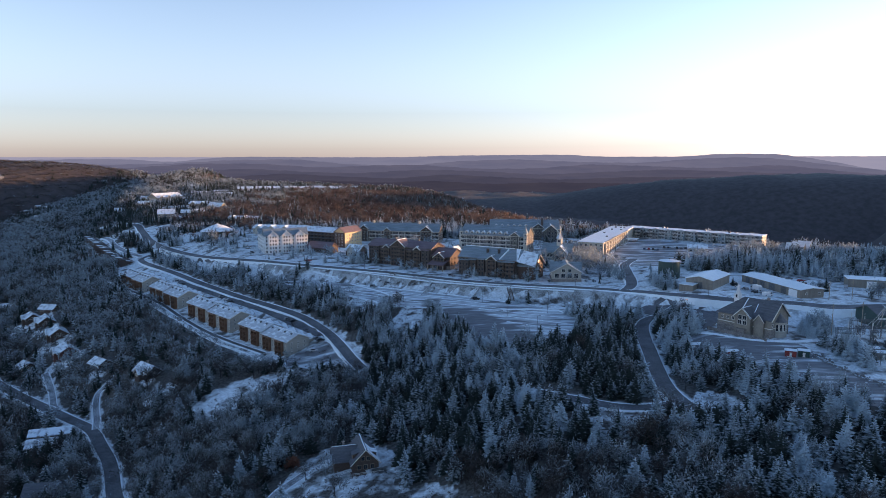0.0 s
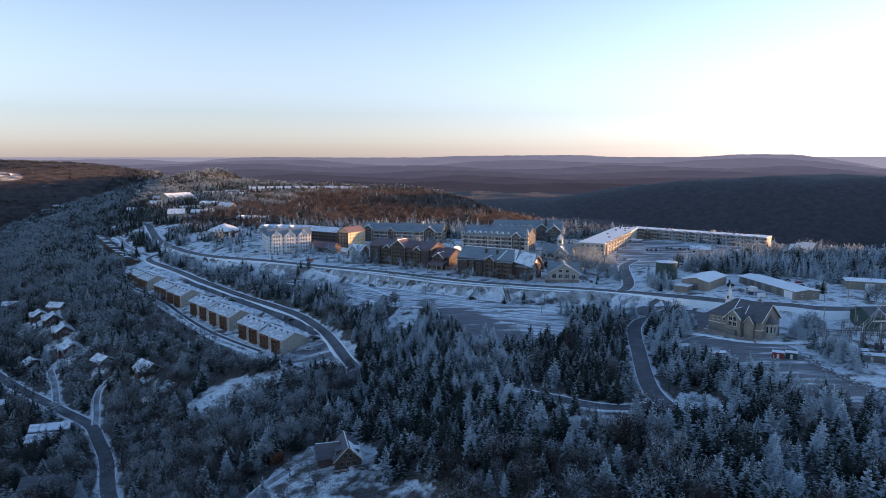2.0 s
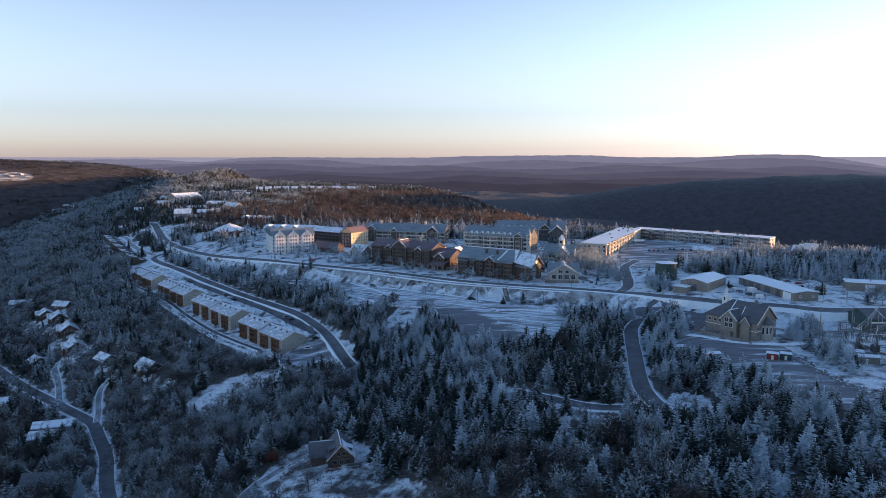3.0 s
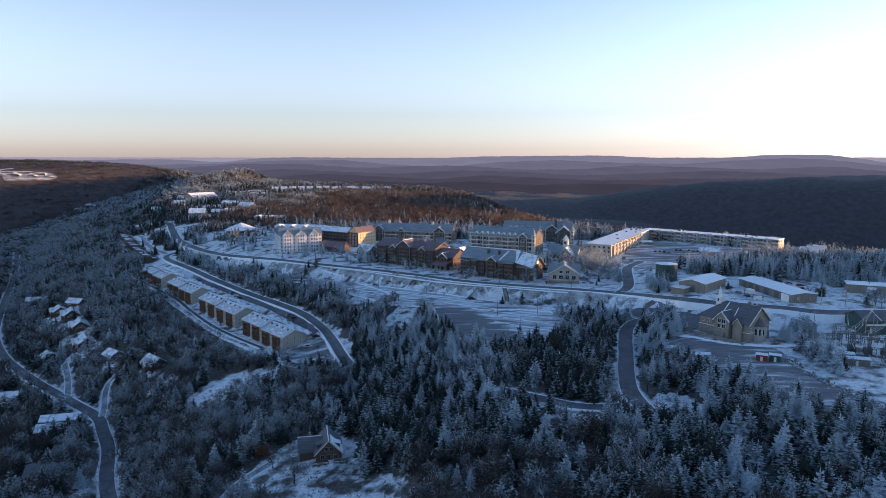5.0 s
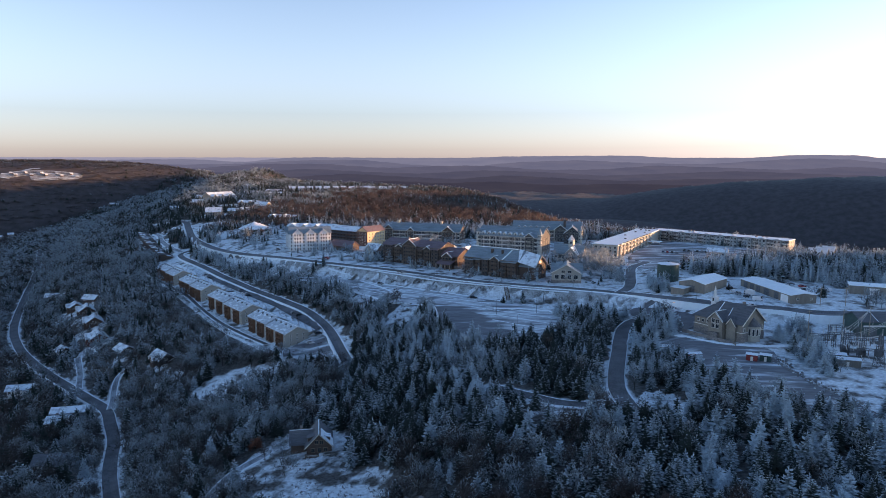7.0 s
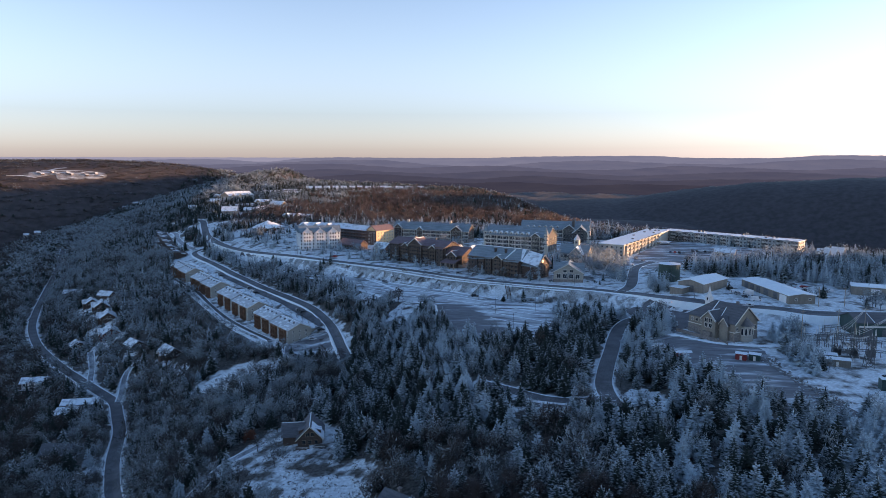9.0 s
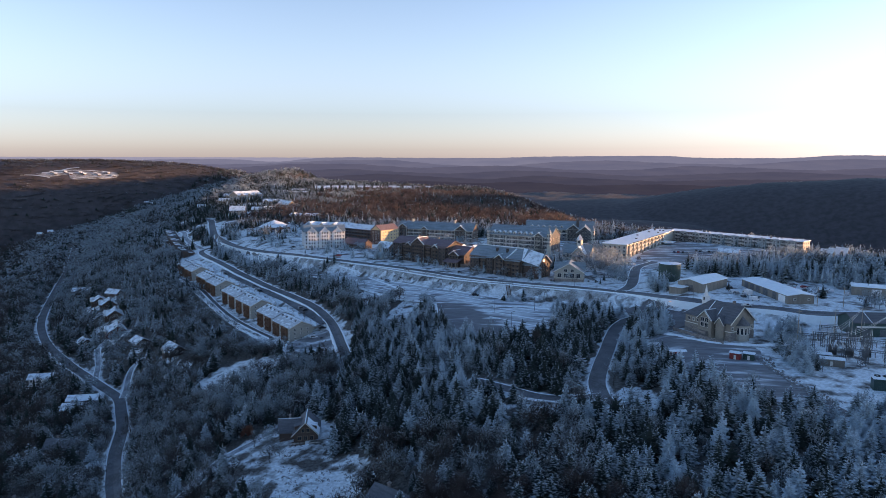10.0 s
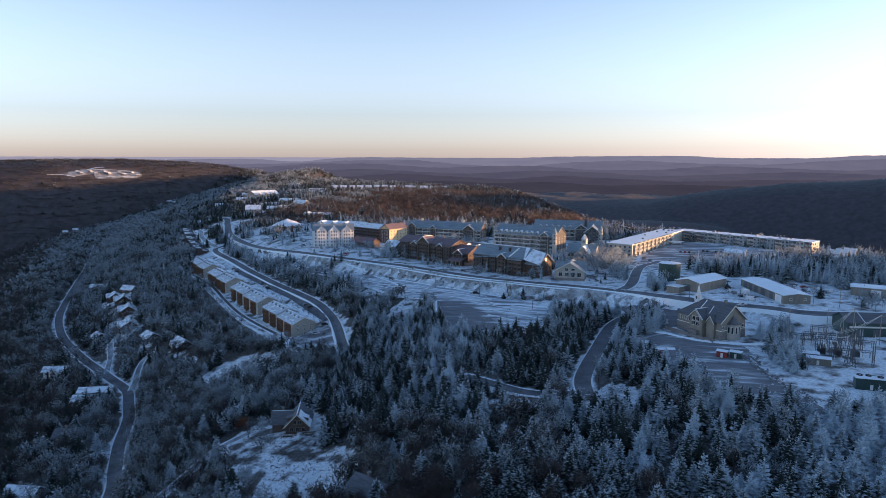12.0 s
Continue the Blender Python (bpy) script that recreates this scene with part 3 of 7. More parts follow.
# low ploughed ridges between the rows of the car park, along the road
for rim in (((-110, 531), (-42, 488.5), (9, 457.5), (49, 442), (84, 431)), ((-100, 520), (-44, 482), (4, 452), (40, 437)), ((-104, 505), (-60, 480), (-14, 454), (30, 430)), ((-88, 494), (-50, 470), (-8, 446), (34, 420)), ((-74, 480), (-40, 456), (-6, 436)), ((-58, 462), (-30, 442), (-4, 428)), ((4, 428), (34, 412), (64, 398)), ((22, 412), (46, 398), (70, 386)), ((30, 396), (52, 382), (72, 370)), ((36, 380), (54, 366), (70, 356))):
    line = smooth_line(rim, 3.0)
    tagged(new("snow_bank", strip(line, (-0.7, -0.3, 0.0, 0.3, 0.7), (0.2, 0.42, 0.5, 0.42, 0.2), 0.9).mesh("snow_bank", SNOW)), "low ploughed ridge of snow across the car park", "snow bank", kind="structure")


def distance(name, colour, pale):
    """Far wooded country with haze painted into its glow: soft streaks of woods and snowy fields between two tones."""
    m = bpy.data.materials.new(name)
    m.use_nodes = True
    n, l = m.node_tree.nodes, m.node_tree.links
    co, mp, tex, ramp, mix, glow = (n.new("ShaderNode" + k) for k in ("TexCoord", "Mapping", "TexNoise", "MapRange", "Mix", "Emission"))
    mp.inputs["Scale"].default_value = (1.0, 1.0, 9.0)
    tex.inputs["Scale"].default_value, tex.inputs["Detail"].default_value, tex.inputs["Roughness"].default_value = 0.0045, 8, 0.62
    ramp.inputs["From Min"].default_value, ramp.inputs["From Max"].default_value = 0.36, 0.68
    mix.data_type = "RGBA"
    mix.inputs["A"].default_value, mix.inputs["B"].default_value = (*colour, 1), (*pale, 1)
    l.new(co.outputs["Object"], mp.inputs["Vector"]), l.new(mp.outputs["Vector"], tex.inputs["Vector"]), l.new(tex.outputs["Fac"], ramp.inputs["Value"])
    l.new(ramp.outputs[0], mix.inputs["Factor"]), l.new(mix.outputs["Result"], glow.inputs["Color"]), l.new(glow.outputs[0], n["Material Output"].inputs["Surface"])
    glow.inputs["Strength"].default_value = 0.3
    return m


# frosted grass on the bank below the main road
verge = smooth_line(((-140, 556), (-115, 540), (-38, 497), (14, 465), (53, 450), (91, 439), (112, 430)), 2.0)
FROSTED_GRASS = mat("frosted_grass", (0.16, 0.165, 0.16), (0.52, 0.57, 0.59), 0.16, 0.9, bump=0.4, fine=9, detail=8)
tagged(new("grass_bank", strip(verge, (6.5, 8.0, 9.5, 11.0, 12.5, 14.0, 16.0, 18.0), (0.10, 0.16, 0.18, 0.2, 0.2, 0.2, 0.18, 0.05), 0.3, 0.1).mesh("grass_bank", FROSTED_GRASS)), "steep bank of frosted grass below the road", "bank", kind="structure")


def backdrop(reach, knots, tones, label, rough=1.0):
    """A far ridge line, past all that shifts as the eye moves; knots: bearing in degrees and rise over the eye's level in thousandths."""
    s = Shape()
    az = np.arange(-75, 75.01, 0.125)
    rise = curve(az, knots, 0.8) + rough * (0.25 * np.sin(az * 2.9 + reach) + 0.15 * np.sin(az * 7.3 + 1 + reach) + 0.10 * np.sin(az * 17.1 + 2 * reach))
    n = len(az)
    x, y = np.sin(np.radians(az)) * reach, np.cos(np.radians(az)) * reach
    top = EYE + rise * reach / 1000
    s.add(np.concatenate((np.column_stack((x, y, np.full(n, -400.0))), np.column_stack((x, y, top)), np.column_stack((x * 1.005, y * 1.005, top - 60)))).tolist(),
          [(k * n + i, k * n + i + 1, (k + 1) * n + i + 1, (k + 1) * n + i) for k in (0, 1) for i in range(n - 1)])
    return tagged(new("backdrop", s.mesh("backdrop", distance("painted_haze", *tones))), label, "far hills", kind="structure")


# ridge behind ridge, each given a paler glow for the haze before it
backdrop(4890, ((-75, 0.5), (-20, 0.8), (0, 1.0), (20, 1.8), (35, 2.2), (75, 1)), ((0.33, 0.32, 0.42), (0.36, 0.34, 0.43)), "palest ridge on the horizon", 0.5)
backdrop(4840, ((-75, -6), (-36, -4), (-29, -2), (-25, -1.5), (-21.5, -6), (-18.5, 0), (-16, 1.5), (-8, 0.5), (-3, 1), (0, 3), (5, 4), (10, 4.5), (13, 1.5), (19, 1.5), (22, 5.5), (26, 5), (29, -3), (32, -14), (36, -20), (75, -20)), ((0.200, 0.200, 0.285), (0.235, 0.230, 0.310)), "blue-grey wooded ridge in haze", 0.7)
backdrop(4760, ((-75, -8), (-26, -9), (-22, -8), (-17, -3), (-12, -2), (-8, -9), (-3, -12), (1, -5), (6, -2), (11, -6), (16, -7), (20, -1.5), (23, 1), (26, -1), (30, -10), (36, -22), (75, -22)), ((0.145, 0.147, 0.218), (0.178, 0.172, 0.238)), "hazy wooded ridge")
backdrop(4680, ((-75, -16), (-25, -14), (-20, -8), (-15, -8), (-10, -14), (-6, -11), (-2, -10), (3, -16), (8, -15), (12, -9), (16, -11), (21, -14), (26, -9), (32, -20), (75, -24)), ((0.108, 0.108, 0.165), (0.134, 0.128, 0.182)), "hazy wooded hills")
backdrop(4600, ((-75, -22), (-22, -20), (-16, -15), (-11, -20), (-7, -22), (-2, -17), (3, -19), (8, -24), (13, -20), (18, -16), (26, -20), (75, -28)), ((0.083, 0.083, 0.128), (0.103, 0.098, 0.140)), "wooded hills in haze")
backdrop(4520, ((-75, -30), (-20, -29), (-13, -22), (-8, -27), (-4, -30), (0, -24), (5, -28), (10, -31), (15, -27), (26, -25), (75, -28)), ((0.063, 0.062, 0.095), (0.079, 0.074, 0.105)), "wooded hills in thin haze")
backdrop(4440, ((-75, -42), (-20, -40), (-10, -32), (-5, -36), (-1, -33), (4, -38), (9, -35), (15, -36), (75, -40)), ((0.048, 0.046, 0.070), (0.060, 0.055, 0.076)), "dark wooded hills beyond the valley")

# ---- buildings ----
# Each stands at the near left corner of its plan: u runs along its front, v to its back, and the front looks towards -v.
FOOTPRINTS = []


def site(x, y, turn, length, depth, z=None):
    """The pose of a building's corner; its plan is kept clear of trees."""
    FOOTPRINTS.append((x, y, radians(turn), length, depth))
    if z is None:
        c, s = math.cos(radians(turn)), math.sin(radians(turn))
        z = float(np.mean([ground_at(x + c * u - s * v, y + s * u + c * v) for u in (0, length) for v in (0, depth)]))
    return pose(x, y, z, 0, 0, turn)


def in_building(x, y, margin):
    out = np.zeros(np.shape(x), bool)
    for px, py, a, le, de in FOOTPRINTS:
        u = (x - px) * math.cos(a) + (y - py) * math.sin(a)
        v = (y - py) * math.cos(a) - (x - px) * math.sin(a)
        out |= (u > -margin) & (u < le + margin) & (v > -margin) & (v < de + margin)
    return out


def gabled(parent, u0, u1, v0, v1, eave, rise, along, wall, roof, over=0.8, base=-3.0, thick=0.35, label="", tilt=1.0):
    """Walls with gables and a roof of two slopes; its ridge runs along u or v."""
    lo, hi = (v0, v1) if along == "u" else (u0, u1)
    a, b = (u0, u1) if along == "u" else (v0, v1)
    mid, half = (lo + hi) / 2, (hi - lo) / 2
    k = rise / half
    part("wall", Shape().prism([(lo, base), (hi, base), (hi, eave), (mid, eave + rise), (lo, eave)], a, b, along), wall, parent)
    e = eave - over * k + 0.12
    r = eave + rise + 0.12
    out = Shape().prism([(lo - over, e), (mid, r), (hi + over, e), (hi + over, e + thick), (mid, r + thick * 1.15), (lo - over, e + thick)], a - over, b + over, along)
    return part("roof", out, roof, parent, label)


def window_mesh(w, h, frame_mat, bars=1, lit=False):
    """A window that looks towards -y: a proud frame, a pane set back in it and glazing bars."""
    key = (round(w, 2), round(h, 2), frame_mat.name, bars, lit)
    if key not in WINDOW_MESHES:
        t, s = 0.14, Shape()
        s.box(-w / 2 - t, -0.12, -h / 2 - t, -w / 2, 0.05, h / 2 + t), s.box(w / 2, -0.12, -h / 2 - t, w / 2 + t, 0.05, h / 2 + t)
        s.box(-w / 2, -0.12, h / 2, w / 2, 0.05, h / 2 + t), s.box(-w / 2, -0.16, -h / 2 - t, w / 2, 0.05, -h / 2)
        for i in range(bars):
            c = -w / 2 + w * (i + 1) / (bars + 1)
            s.box(c - 0.04, -0.09, -h / 2, c + 0.04, 0.03, h / 2)
        p = Shape().box(-w / 2, -0.05, -h / 2, w / 2, 0.02, h / 2)
        WINDOW_MESHES[key] = (s.mesh("window", frame_mat), p.mesh("pane", LAMP if lit else GLASS))
    return WINDOW_MESHES[key]


WINDOW_MESHES = {}
FACES = {"front": 0, "right": 90, "left": -90, "back": 180}


def windows(parent, face, wall_at, along, up, w=1.3, h=1.6, trim=None, bars=1, lit=()):
    """A window at each of the given places along a face (u, or v on the ends) and heights."""
    for i, a in enumerate(along):
        for j, z in enumerate(up):
            fm, pm = window_mesh(w, h, trim or TRIM, bars, (i, j) in lit)
            m = pose(a, wall_at, z) if face in ("front", "back") else pose(wall_at, a, z)
            ob = part("window", fm, None, parent, at=m @ pose(0, 0, 0, 0, 0, FACES[face]))
            part("pane", pm, None, ob)


def dormer(parent, u, width, v_face, v_back, z0, eave, rise, wall, roof, over=0.5, name="dormer"):
    """A cross gable on the front slope."""
    d = part(name, Shape().prism([(u - width / 2, z0), (u + width / 2, z0), (u + width / 2, eave), (u, eave + rise), (u - width / 2, eave)], v_face, v_back, "v"), wall, parent)
    k = rise / (width / 2)
    e, r = eave - over * k + 0.1, eave + rise + 0.1
    part("roof", Shape().prism([(u - width / 2 - over, e), (u, r), (u + width / 2 + over, e), (u + width / 2 + over, e + 0.28), (u, r + 0.34), (u - width / 2 - over, e + 0.28)], v_face - over, v_back, "v"), roof, d)
    # pale barge boards along the gable
    s = Shape()
    s.beam((u - width / 2 - over, v_face - over - 0.05, e + 0.05), (u, v_face - over - 0.05, r + 0.05), 0.26)
    s.beam((u + width / 2 + over, v_face - over - 0.05, e + 0.05), (u, v_face - over - 0.05, r + 0.05), 0.26)
    part("barge_board", s, TRIM, d)
    if width > 5.0:  # snow lies along the gable's edge and down its lee slope
        s = Shape()
        s.beam((u - width / 2 - over, v_face - over + 0.3, e + 0.36), (u, v_face - over + 0.3, r + 0.40), 0.26)
        s.beam((u + width / 2 + over, v_face - over + 0.3, e + 0.36), (u, v_face - over + 0.3, r + 0.40), 0.26)
        s.beam((u, v_face - over, r + 0.40), (u, v_back - 0.5, r + 0.40), 0.34)
        part("edge_snow", s, SNOW, d)
    return d


def chimney(parent, u, v, z0, z1, w=1.4, material=None):
    s = Shape().box(u - w / 2, v - w / 2, z0, u + w / 2, v + w / 2, z1)
    s.box(u - w / 2 - 0.2, v - w / 2 - 0.2, z1, u + w / 2 + 0.2, v + w / 2 + 0.2, z1 + 0.3)
    part("chimney", s, material or STONE, parent)


def balcony_mesh(w, d, rail, key):
    """A deck with posts, handrail and balusters, hung on a wall that looks towards -y."""
    s = Shape().box(-w / 2, -d, -0.2, w / 2, 0, 0)
    s.box(-w / 2, -d, 1.0, w / 2, -d + 0.1, 1.12), s.box(-w / 2, -d, 0.1, w / 2, -d + 0.08, 0.2)
    n = max(3, int(w / 0.45))
    for i in range(n + 1):
        x = -w / 2 + w * i / n
        s.box(x - 0.05, -d + 0.01, 0, x + 0.05, -d + 0.09, 1.0)
    for x in (-w / 2, w / 2 - 0.1):
        s.box(x, -d, 1.0, x + 0.1, 0, 1.1), s.box(x, -d, 0.3, x + 0.1, 0, 0.75)
    return s.mesh("balcony", rail)


def turret(parent, u, v, r, z1, cone, wall, roof, name="turret"):
    t = part(name, Shape().tube(u, v, -3, z1, r, r, 8), wall, parent)
    part("cone_roof", Shape().tube(u, v, z1, z1 + cone, r + 0.6, 0.05, 8), roof, t)
    for k in range(8):
        a = math.pi / 8 + k * math.pi / 4
        fm, pm = window_mesh(0.9, 1.5, TRIM, 0)
        for z in (z1 - 1.8, z1 - 5.2, z1 - 8.6):
            w = part("window", fm, None, t, at=pose(u + math.cos(a) * r * 0.93, v + math.sin(a) * r * 0.93, z, 0, 0, math.degrees(a) + 90))
            part("pane", pm, None, w)


# -- condominiums on the terrace below the car park --
def condominium(x, y, length, base):
    b = thing("condominium", "three-storey tan condominium block with brown balconies and a snowy roof", "condominium", site(x, y, -47 + 180, 0.1, 0.1, base), "condominiums on the terrace")
    FOOTPRINTS.append((x, y, radians(133), length, -14)), FOOTPRINTS.append((x + 13.2, y + 12.3, radians(133), length, 18))
    b.matrix_basis = pose(x - 0.69 * length, y + 0.724 * length, base, 0, 0, -46.4) @ Matrix.Diagonal((1, 0.86, 1, 1))
    half = length / 2
    for k in (0, 1):
        u0, u1 = k * half + (0.15 if k else 0), (k + 1) * half - (0 if k else 0.15)
        drop = -0.9 * k
        gabled(b, u0, u1, 0, 18, 9.4 + drop, 3.4, "u", TAN, CONDO_ROOF, over=0.9, base=-4)
        part("ridge_snow", Shape().beam((u0 - 0.8, 9, 13.2 + drop), (u1 + 0.8, 9, 13.2 + drop), 0.5), SNOW, b)
        part("eave_snow", Shape().box(u0 - 0.9, 17.6, 9.15 + drop, u1 + 0.9, 19.0, 9.75 + drop), SNOW, b)
        step = half / 2
        for i in range(2):
            c = u0 + step * (i + 0.5)
            # a brown bay of paired balconies between tan walls
            s = Shape()
            for w in (-3.7, -0.2, 3.3):
                s.box(c + w, -1.9, -4, c + w + 0.4, 0, 9 + drop)
            s.box(c - 3.9, -2.1, 8.5 + drop, c + 3.9, 0, 9.1 + drop).box(c - 3.3, -0.1, -4, c + 3.3, 0.02, 0.0 + drop)
            bay = part("bay", s, CEDAR, b, "cedar-brown timber balcony bay")
            # flat dark panel stands for the shade deep inside the balconies
            part("recess_shade", Shape().box(c - 3.3, -0.08, 0.0 + drop, c + 3.3, 0.02, 8.5 + drop), DARK_WALL, bay, "dark panel painting the shade behind the balconies")
            for z in (0.4, 3.3, 6.2):
                for du in (-1.75, 1.75):
                    part("balcony", CONDO_BALCONY, None, bay, at=pose(c + du, -0.1, z + drop))
                    windows(b, "front", -0.12, (c + du,), (z + 1.2 + drop,), 1.9, 1.9, BROWN_WOOD, 1)
            windows(b, "front", 0, (c - step / 2 + 1.4, c + step / 2 - 1.4), (1.6 + drop, 4.5 + drop, 7.4 + drop), 0.9, 1.2)
        for i in range(3):  # entrances with little snowy gables on the road side
            c = u0 + half * (i + 0.5) / 3
            dormer(b, c, 5.0, 18.0 + 5.2, 12, -3, 8.2 + drop, 2.2, TAN, SNOW_ROOF, over=0.6, name="stair_tower")
        for i in range(4):
            chimney(b, u0 + half * (i + 0.5) / 4, 6.5, 11 + drop, 12.9 + drop, 0.8, GREY_METAL)
    windows(b, "right", length + 0.02, (4.0, 9.0, 14.0), (1.6, 4.5, 7.0), 1.0, 1.2)
    part("gable_trim", Shape().beam((length + 0.9, -0.9, 8.3), (length + 0.9, 9, 12.2), 0.3).beam((length + 0.9, 18.9, 8.3), (length + 0.9, 9, 12.2), 0.3), TRIM, b)
    return b


CONDO_BALCONY = balcony_mesh(3.1, 2.3, CEDAR, 0)
for s0, ln, base in ((-5, 57, -26.2), (65, 65, -24.4), (146, 54, -22.2), (216, 46, -20.2)):
    condominium(-94 - 0.69 * s0, 388 + 0.724 * s0, ln, base)


# -- village lodges --
VT = -31.0  # the village's streets run so


def lodge(name, label, x, y, turn, length, depth, eave, rise, storeys, wall, roof, trim, gables=(), z=None, base_wall=None, step=3.4, over=1.0, balconies=False, ends=True, stone=True, gable_wall=None, bays=()):
    """A long lodge with rows of windows, cross gables on the front and a stone foot."""
    b = thing(name, label, "lodge", site(x, y, turn, length, depth, z), "lodges of the village")
    gabled(b, 0, length, 0, depth, eave, rise, "u", wall, roof, over)
    fh = (eave - 0.6) / storeys
    cols = [step * (i + 0.75) for i in range(int((length - step) / step) + 1)]
    rows = [fh * (j + 0.55) for j in range(storeys)]
    blocked = [(g[0] - g[1] / 2 - 0.3, g[0] + g[1] / 2 + 0.3) for g in gables]
    free = [c for c in cols if not any(p < c < q for p, q in blocked)]
    windows(b, "front", 0, free, rows, 2.2 if trim is CREAM else 1.5, fh * 0.56, TRIM if trim is CREAM else trim, 1)
    if stone:
        part("stone_base", Shape().box(-0.25, -0.3, -3, length + 0.25, depth + 0.25, fh * 0.9), base_wall or STONE, b, "field-stone foot of the walls")
        windows(b, "front", -0.3, free, rows[:1], 1.5, fh * 0.56, trim, 1)
    if ends:
        vs = [depth * (i + 0.5) / 4 for i in range(4)]
        windows(b, "right", length + 0.02, vs, rows[1:], 1.4, fh * 0.55, trim, 1)
        windows(b, "left", -0.02, vs, rows[1:], 1.4, fh * 0.55, trim, 1)
    for gu, gw, out, top in gables:
        d = dormer(b, gu, gw, -out, depth / 2, -3, eave + top, gw * 0.36, gable_wall or wall, roof, 0.7, "cross_gable")
        n = max(2, int(gw / 2.6))
        windows(b, "front", -out - 0.01, [gu - gw / 2 + gw * (i + 0.5) / n for i in range(n)], rows, 1.5, fh * 0.58, trim, 1)
        windows(b, "front", -out - 0.01, [gu], [eave + top + gw * 0.08], 1.2, 1.2, trim, 1)
        # timber truss in the gable
        s, zt = Shape(), eave + top
        s.beam((gu - gw / 2, -out - 0.2, zt - 0.4), (gu + gw / 2, -out - 0.2, zt - 0.4), 0.35)
        s.beam((gu - gw / 2 + 0.2, -out - 0.15, -2), (gu - gw / 2 + 0.2, -out - 0.15, zt), 0.4).beam((gu + gw / 2 - 0.2, -out - 0.15, -2), (gu + gw / 2 - 0.2, -out - 0.15, zt), 0.4)
        part("timber_frame", s, trim, b)
        if balconies:
            mesh = balcony_mesh(gw * 0.5, 1.3, trim, 0)
            for zz in rows[1:]:
                part("balcony", mesh, None, b, at=pose(gu, -out, zz - fh * 0.42))
    for bu, bw, out, tops, bwall in bays:  # flat-fronted bays with a lean-to roof, and stacked balconies in the timber ones
        bay = part("bay", Shape().box(bu - bw / 2, -out, -3, bu + bw / 2, 0.3, eave + tops), bwall, b)
        part("roof", Shape().prism([(-out - 0.9, eave + tops - 0.1), (-out - 0.9, eave + tops + 0.25), (2.0, eave + tops + 1.6), (2.0, eave + tops + 1.25)], bu - bw / 2 - 0.5, bu + bw / 2 + 0.5, "u"), roof, bay)
        n = max(1, int(bw / 2.4))
        windows(b, "front", -out - 0.01, [bu - bw / 2 + bw * (i + 0.5) / n for i in range(n)], rows, 1.4, fh * 0.6, trim, 1)
        if bwall is BROWN_WOOD:
            mesh = balcony_mesh(bw * 0.9, 1.2, trim, 0)
            for zz in rows[1:]:
                part("balcony", mesh, None, b, at=pose(bu, -out, zz - fh * 0.42))
    # eave boards
    if trim is CREAM:
        for j in range(1, storeys):
            part("string_course", Shape().box(-0.3, -0.22, fh * j + 0.05, length + 0.3, 0.02, fh * j + 0.6), TRIM, b)
        for k in range(int(length / 6)):
            part("corner_board", Shape().box(6 * k + 5.4, -0.2, fh, 6 * k + 5.9, 0.02, eave), trim, b)
    part("fascia", Shape().box(-over, -over - 0.12, eave - over * rise / (depth / 2) + 0.05, length + over, -over, eave - over * rise / (depth / 2) + 0.5), trim, b)
    return b


def small_dormers(b, us, v, z, width, wall, roof, win=True):
    for u in us:
        dormer(b, u, width, v, v + width * 0.9 + 2, z, z + 1.5, width * 0.42, wall, roof, 0.4)
        if win:
            windows(b, "front", v - 0.01, [u], [z + 1.0], width * 0.4, 1.1)


brown = lodge("lodge", "five-storey brown timber lodge with red-brown shingled roof and stone base", -59, 546, VT, 58, 19, 15.0, 3.8, 5, STONE_TAN, BROWN_ROOF, OAK, ((17, 5.5, 1.0, -1.4), (29, 13, 2.4, 0.6), (46, 6, 1.0, -1.4)), z=4.0, balconies=True, gable_wall=BROWN_WOOD,
              bays=((5.5, 10, 1.6, -0.6, STONE_TAN), (13.0, 3.0, 0.7, -2.0, BROWN_WOOD), (38.5, 5.0, 0.7, -1.8, BROWN_WOOD), (53.5, 7.0, 1.4, -1.2, STONE_TAN)))
chimney(brown, 18, 11, 16.5, 20.2, 1.3), chimney(brown, 40, 11, 16.5, 20.2, 1.3)
annex = lodge("lodge", "lower brown timber wing with porch and red-brown roof", -8.5, 517, VT, 16, 20, 10.0, 5.0, 3, BROWN_WOOD, BROWN_ROOF, OAK, ((8, 9, 3.0, -0.5),), z=4.0)
part("porch_roof", Shape().prism([(-9, 4.3), (-9, 4.7), (0, 7.2), (0, 6.8)], 1, 15, "u"), BROWN_ROOF, annex)
for u in (1.5, 6, 10, 14.5):
    part("porch_post", Shape().box(u - 0.25, -8.7, -3, u + 0.25, -8.2, 4.5), TAN_WOOD, annex)

grey = lodge("lodge", "four-storey stone and brown timber lodge with slate roof", 12, 496, VT, 46, 20, 12.5, 6.2, 4, STONE_TAN, SLATE, OAK, ((27, 7.5, 1.6, -0.6),), z=4.0, balconies=True, gable_wall=BROWN_WOOD,
             bays=((4.5, 8, 1.6, -2.0, STONE_TAN), (12.0, 4.5, 0.7, -1.6, BROWN_WOOD), (18.5, 5.0, 1.2, -0.8, STONE_TAN), (34.5, 4.5, 0.8, -1.6, BROWN_WOOD), (41.5, 7.0, 1.8, -1.2, BROWN_WOOD)))
chimney(grey, 20.5, 5.5, 14, 18.6, 1.4, STONE_TAN), chimney(grey, 29.6, 5.5, 14, 18.6, 1.4, STONE_TAN)
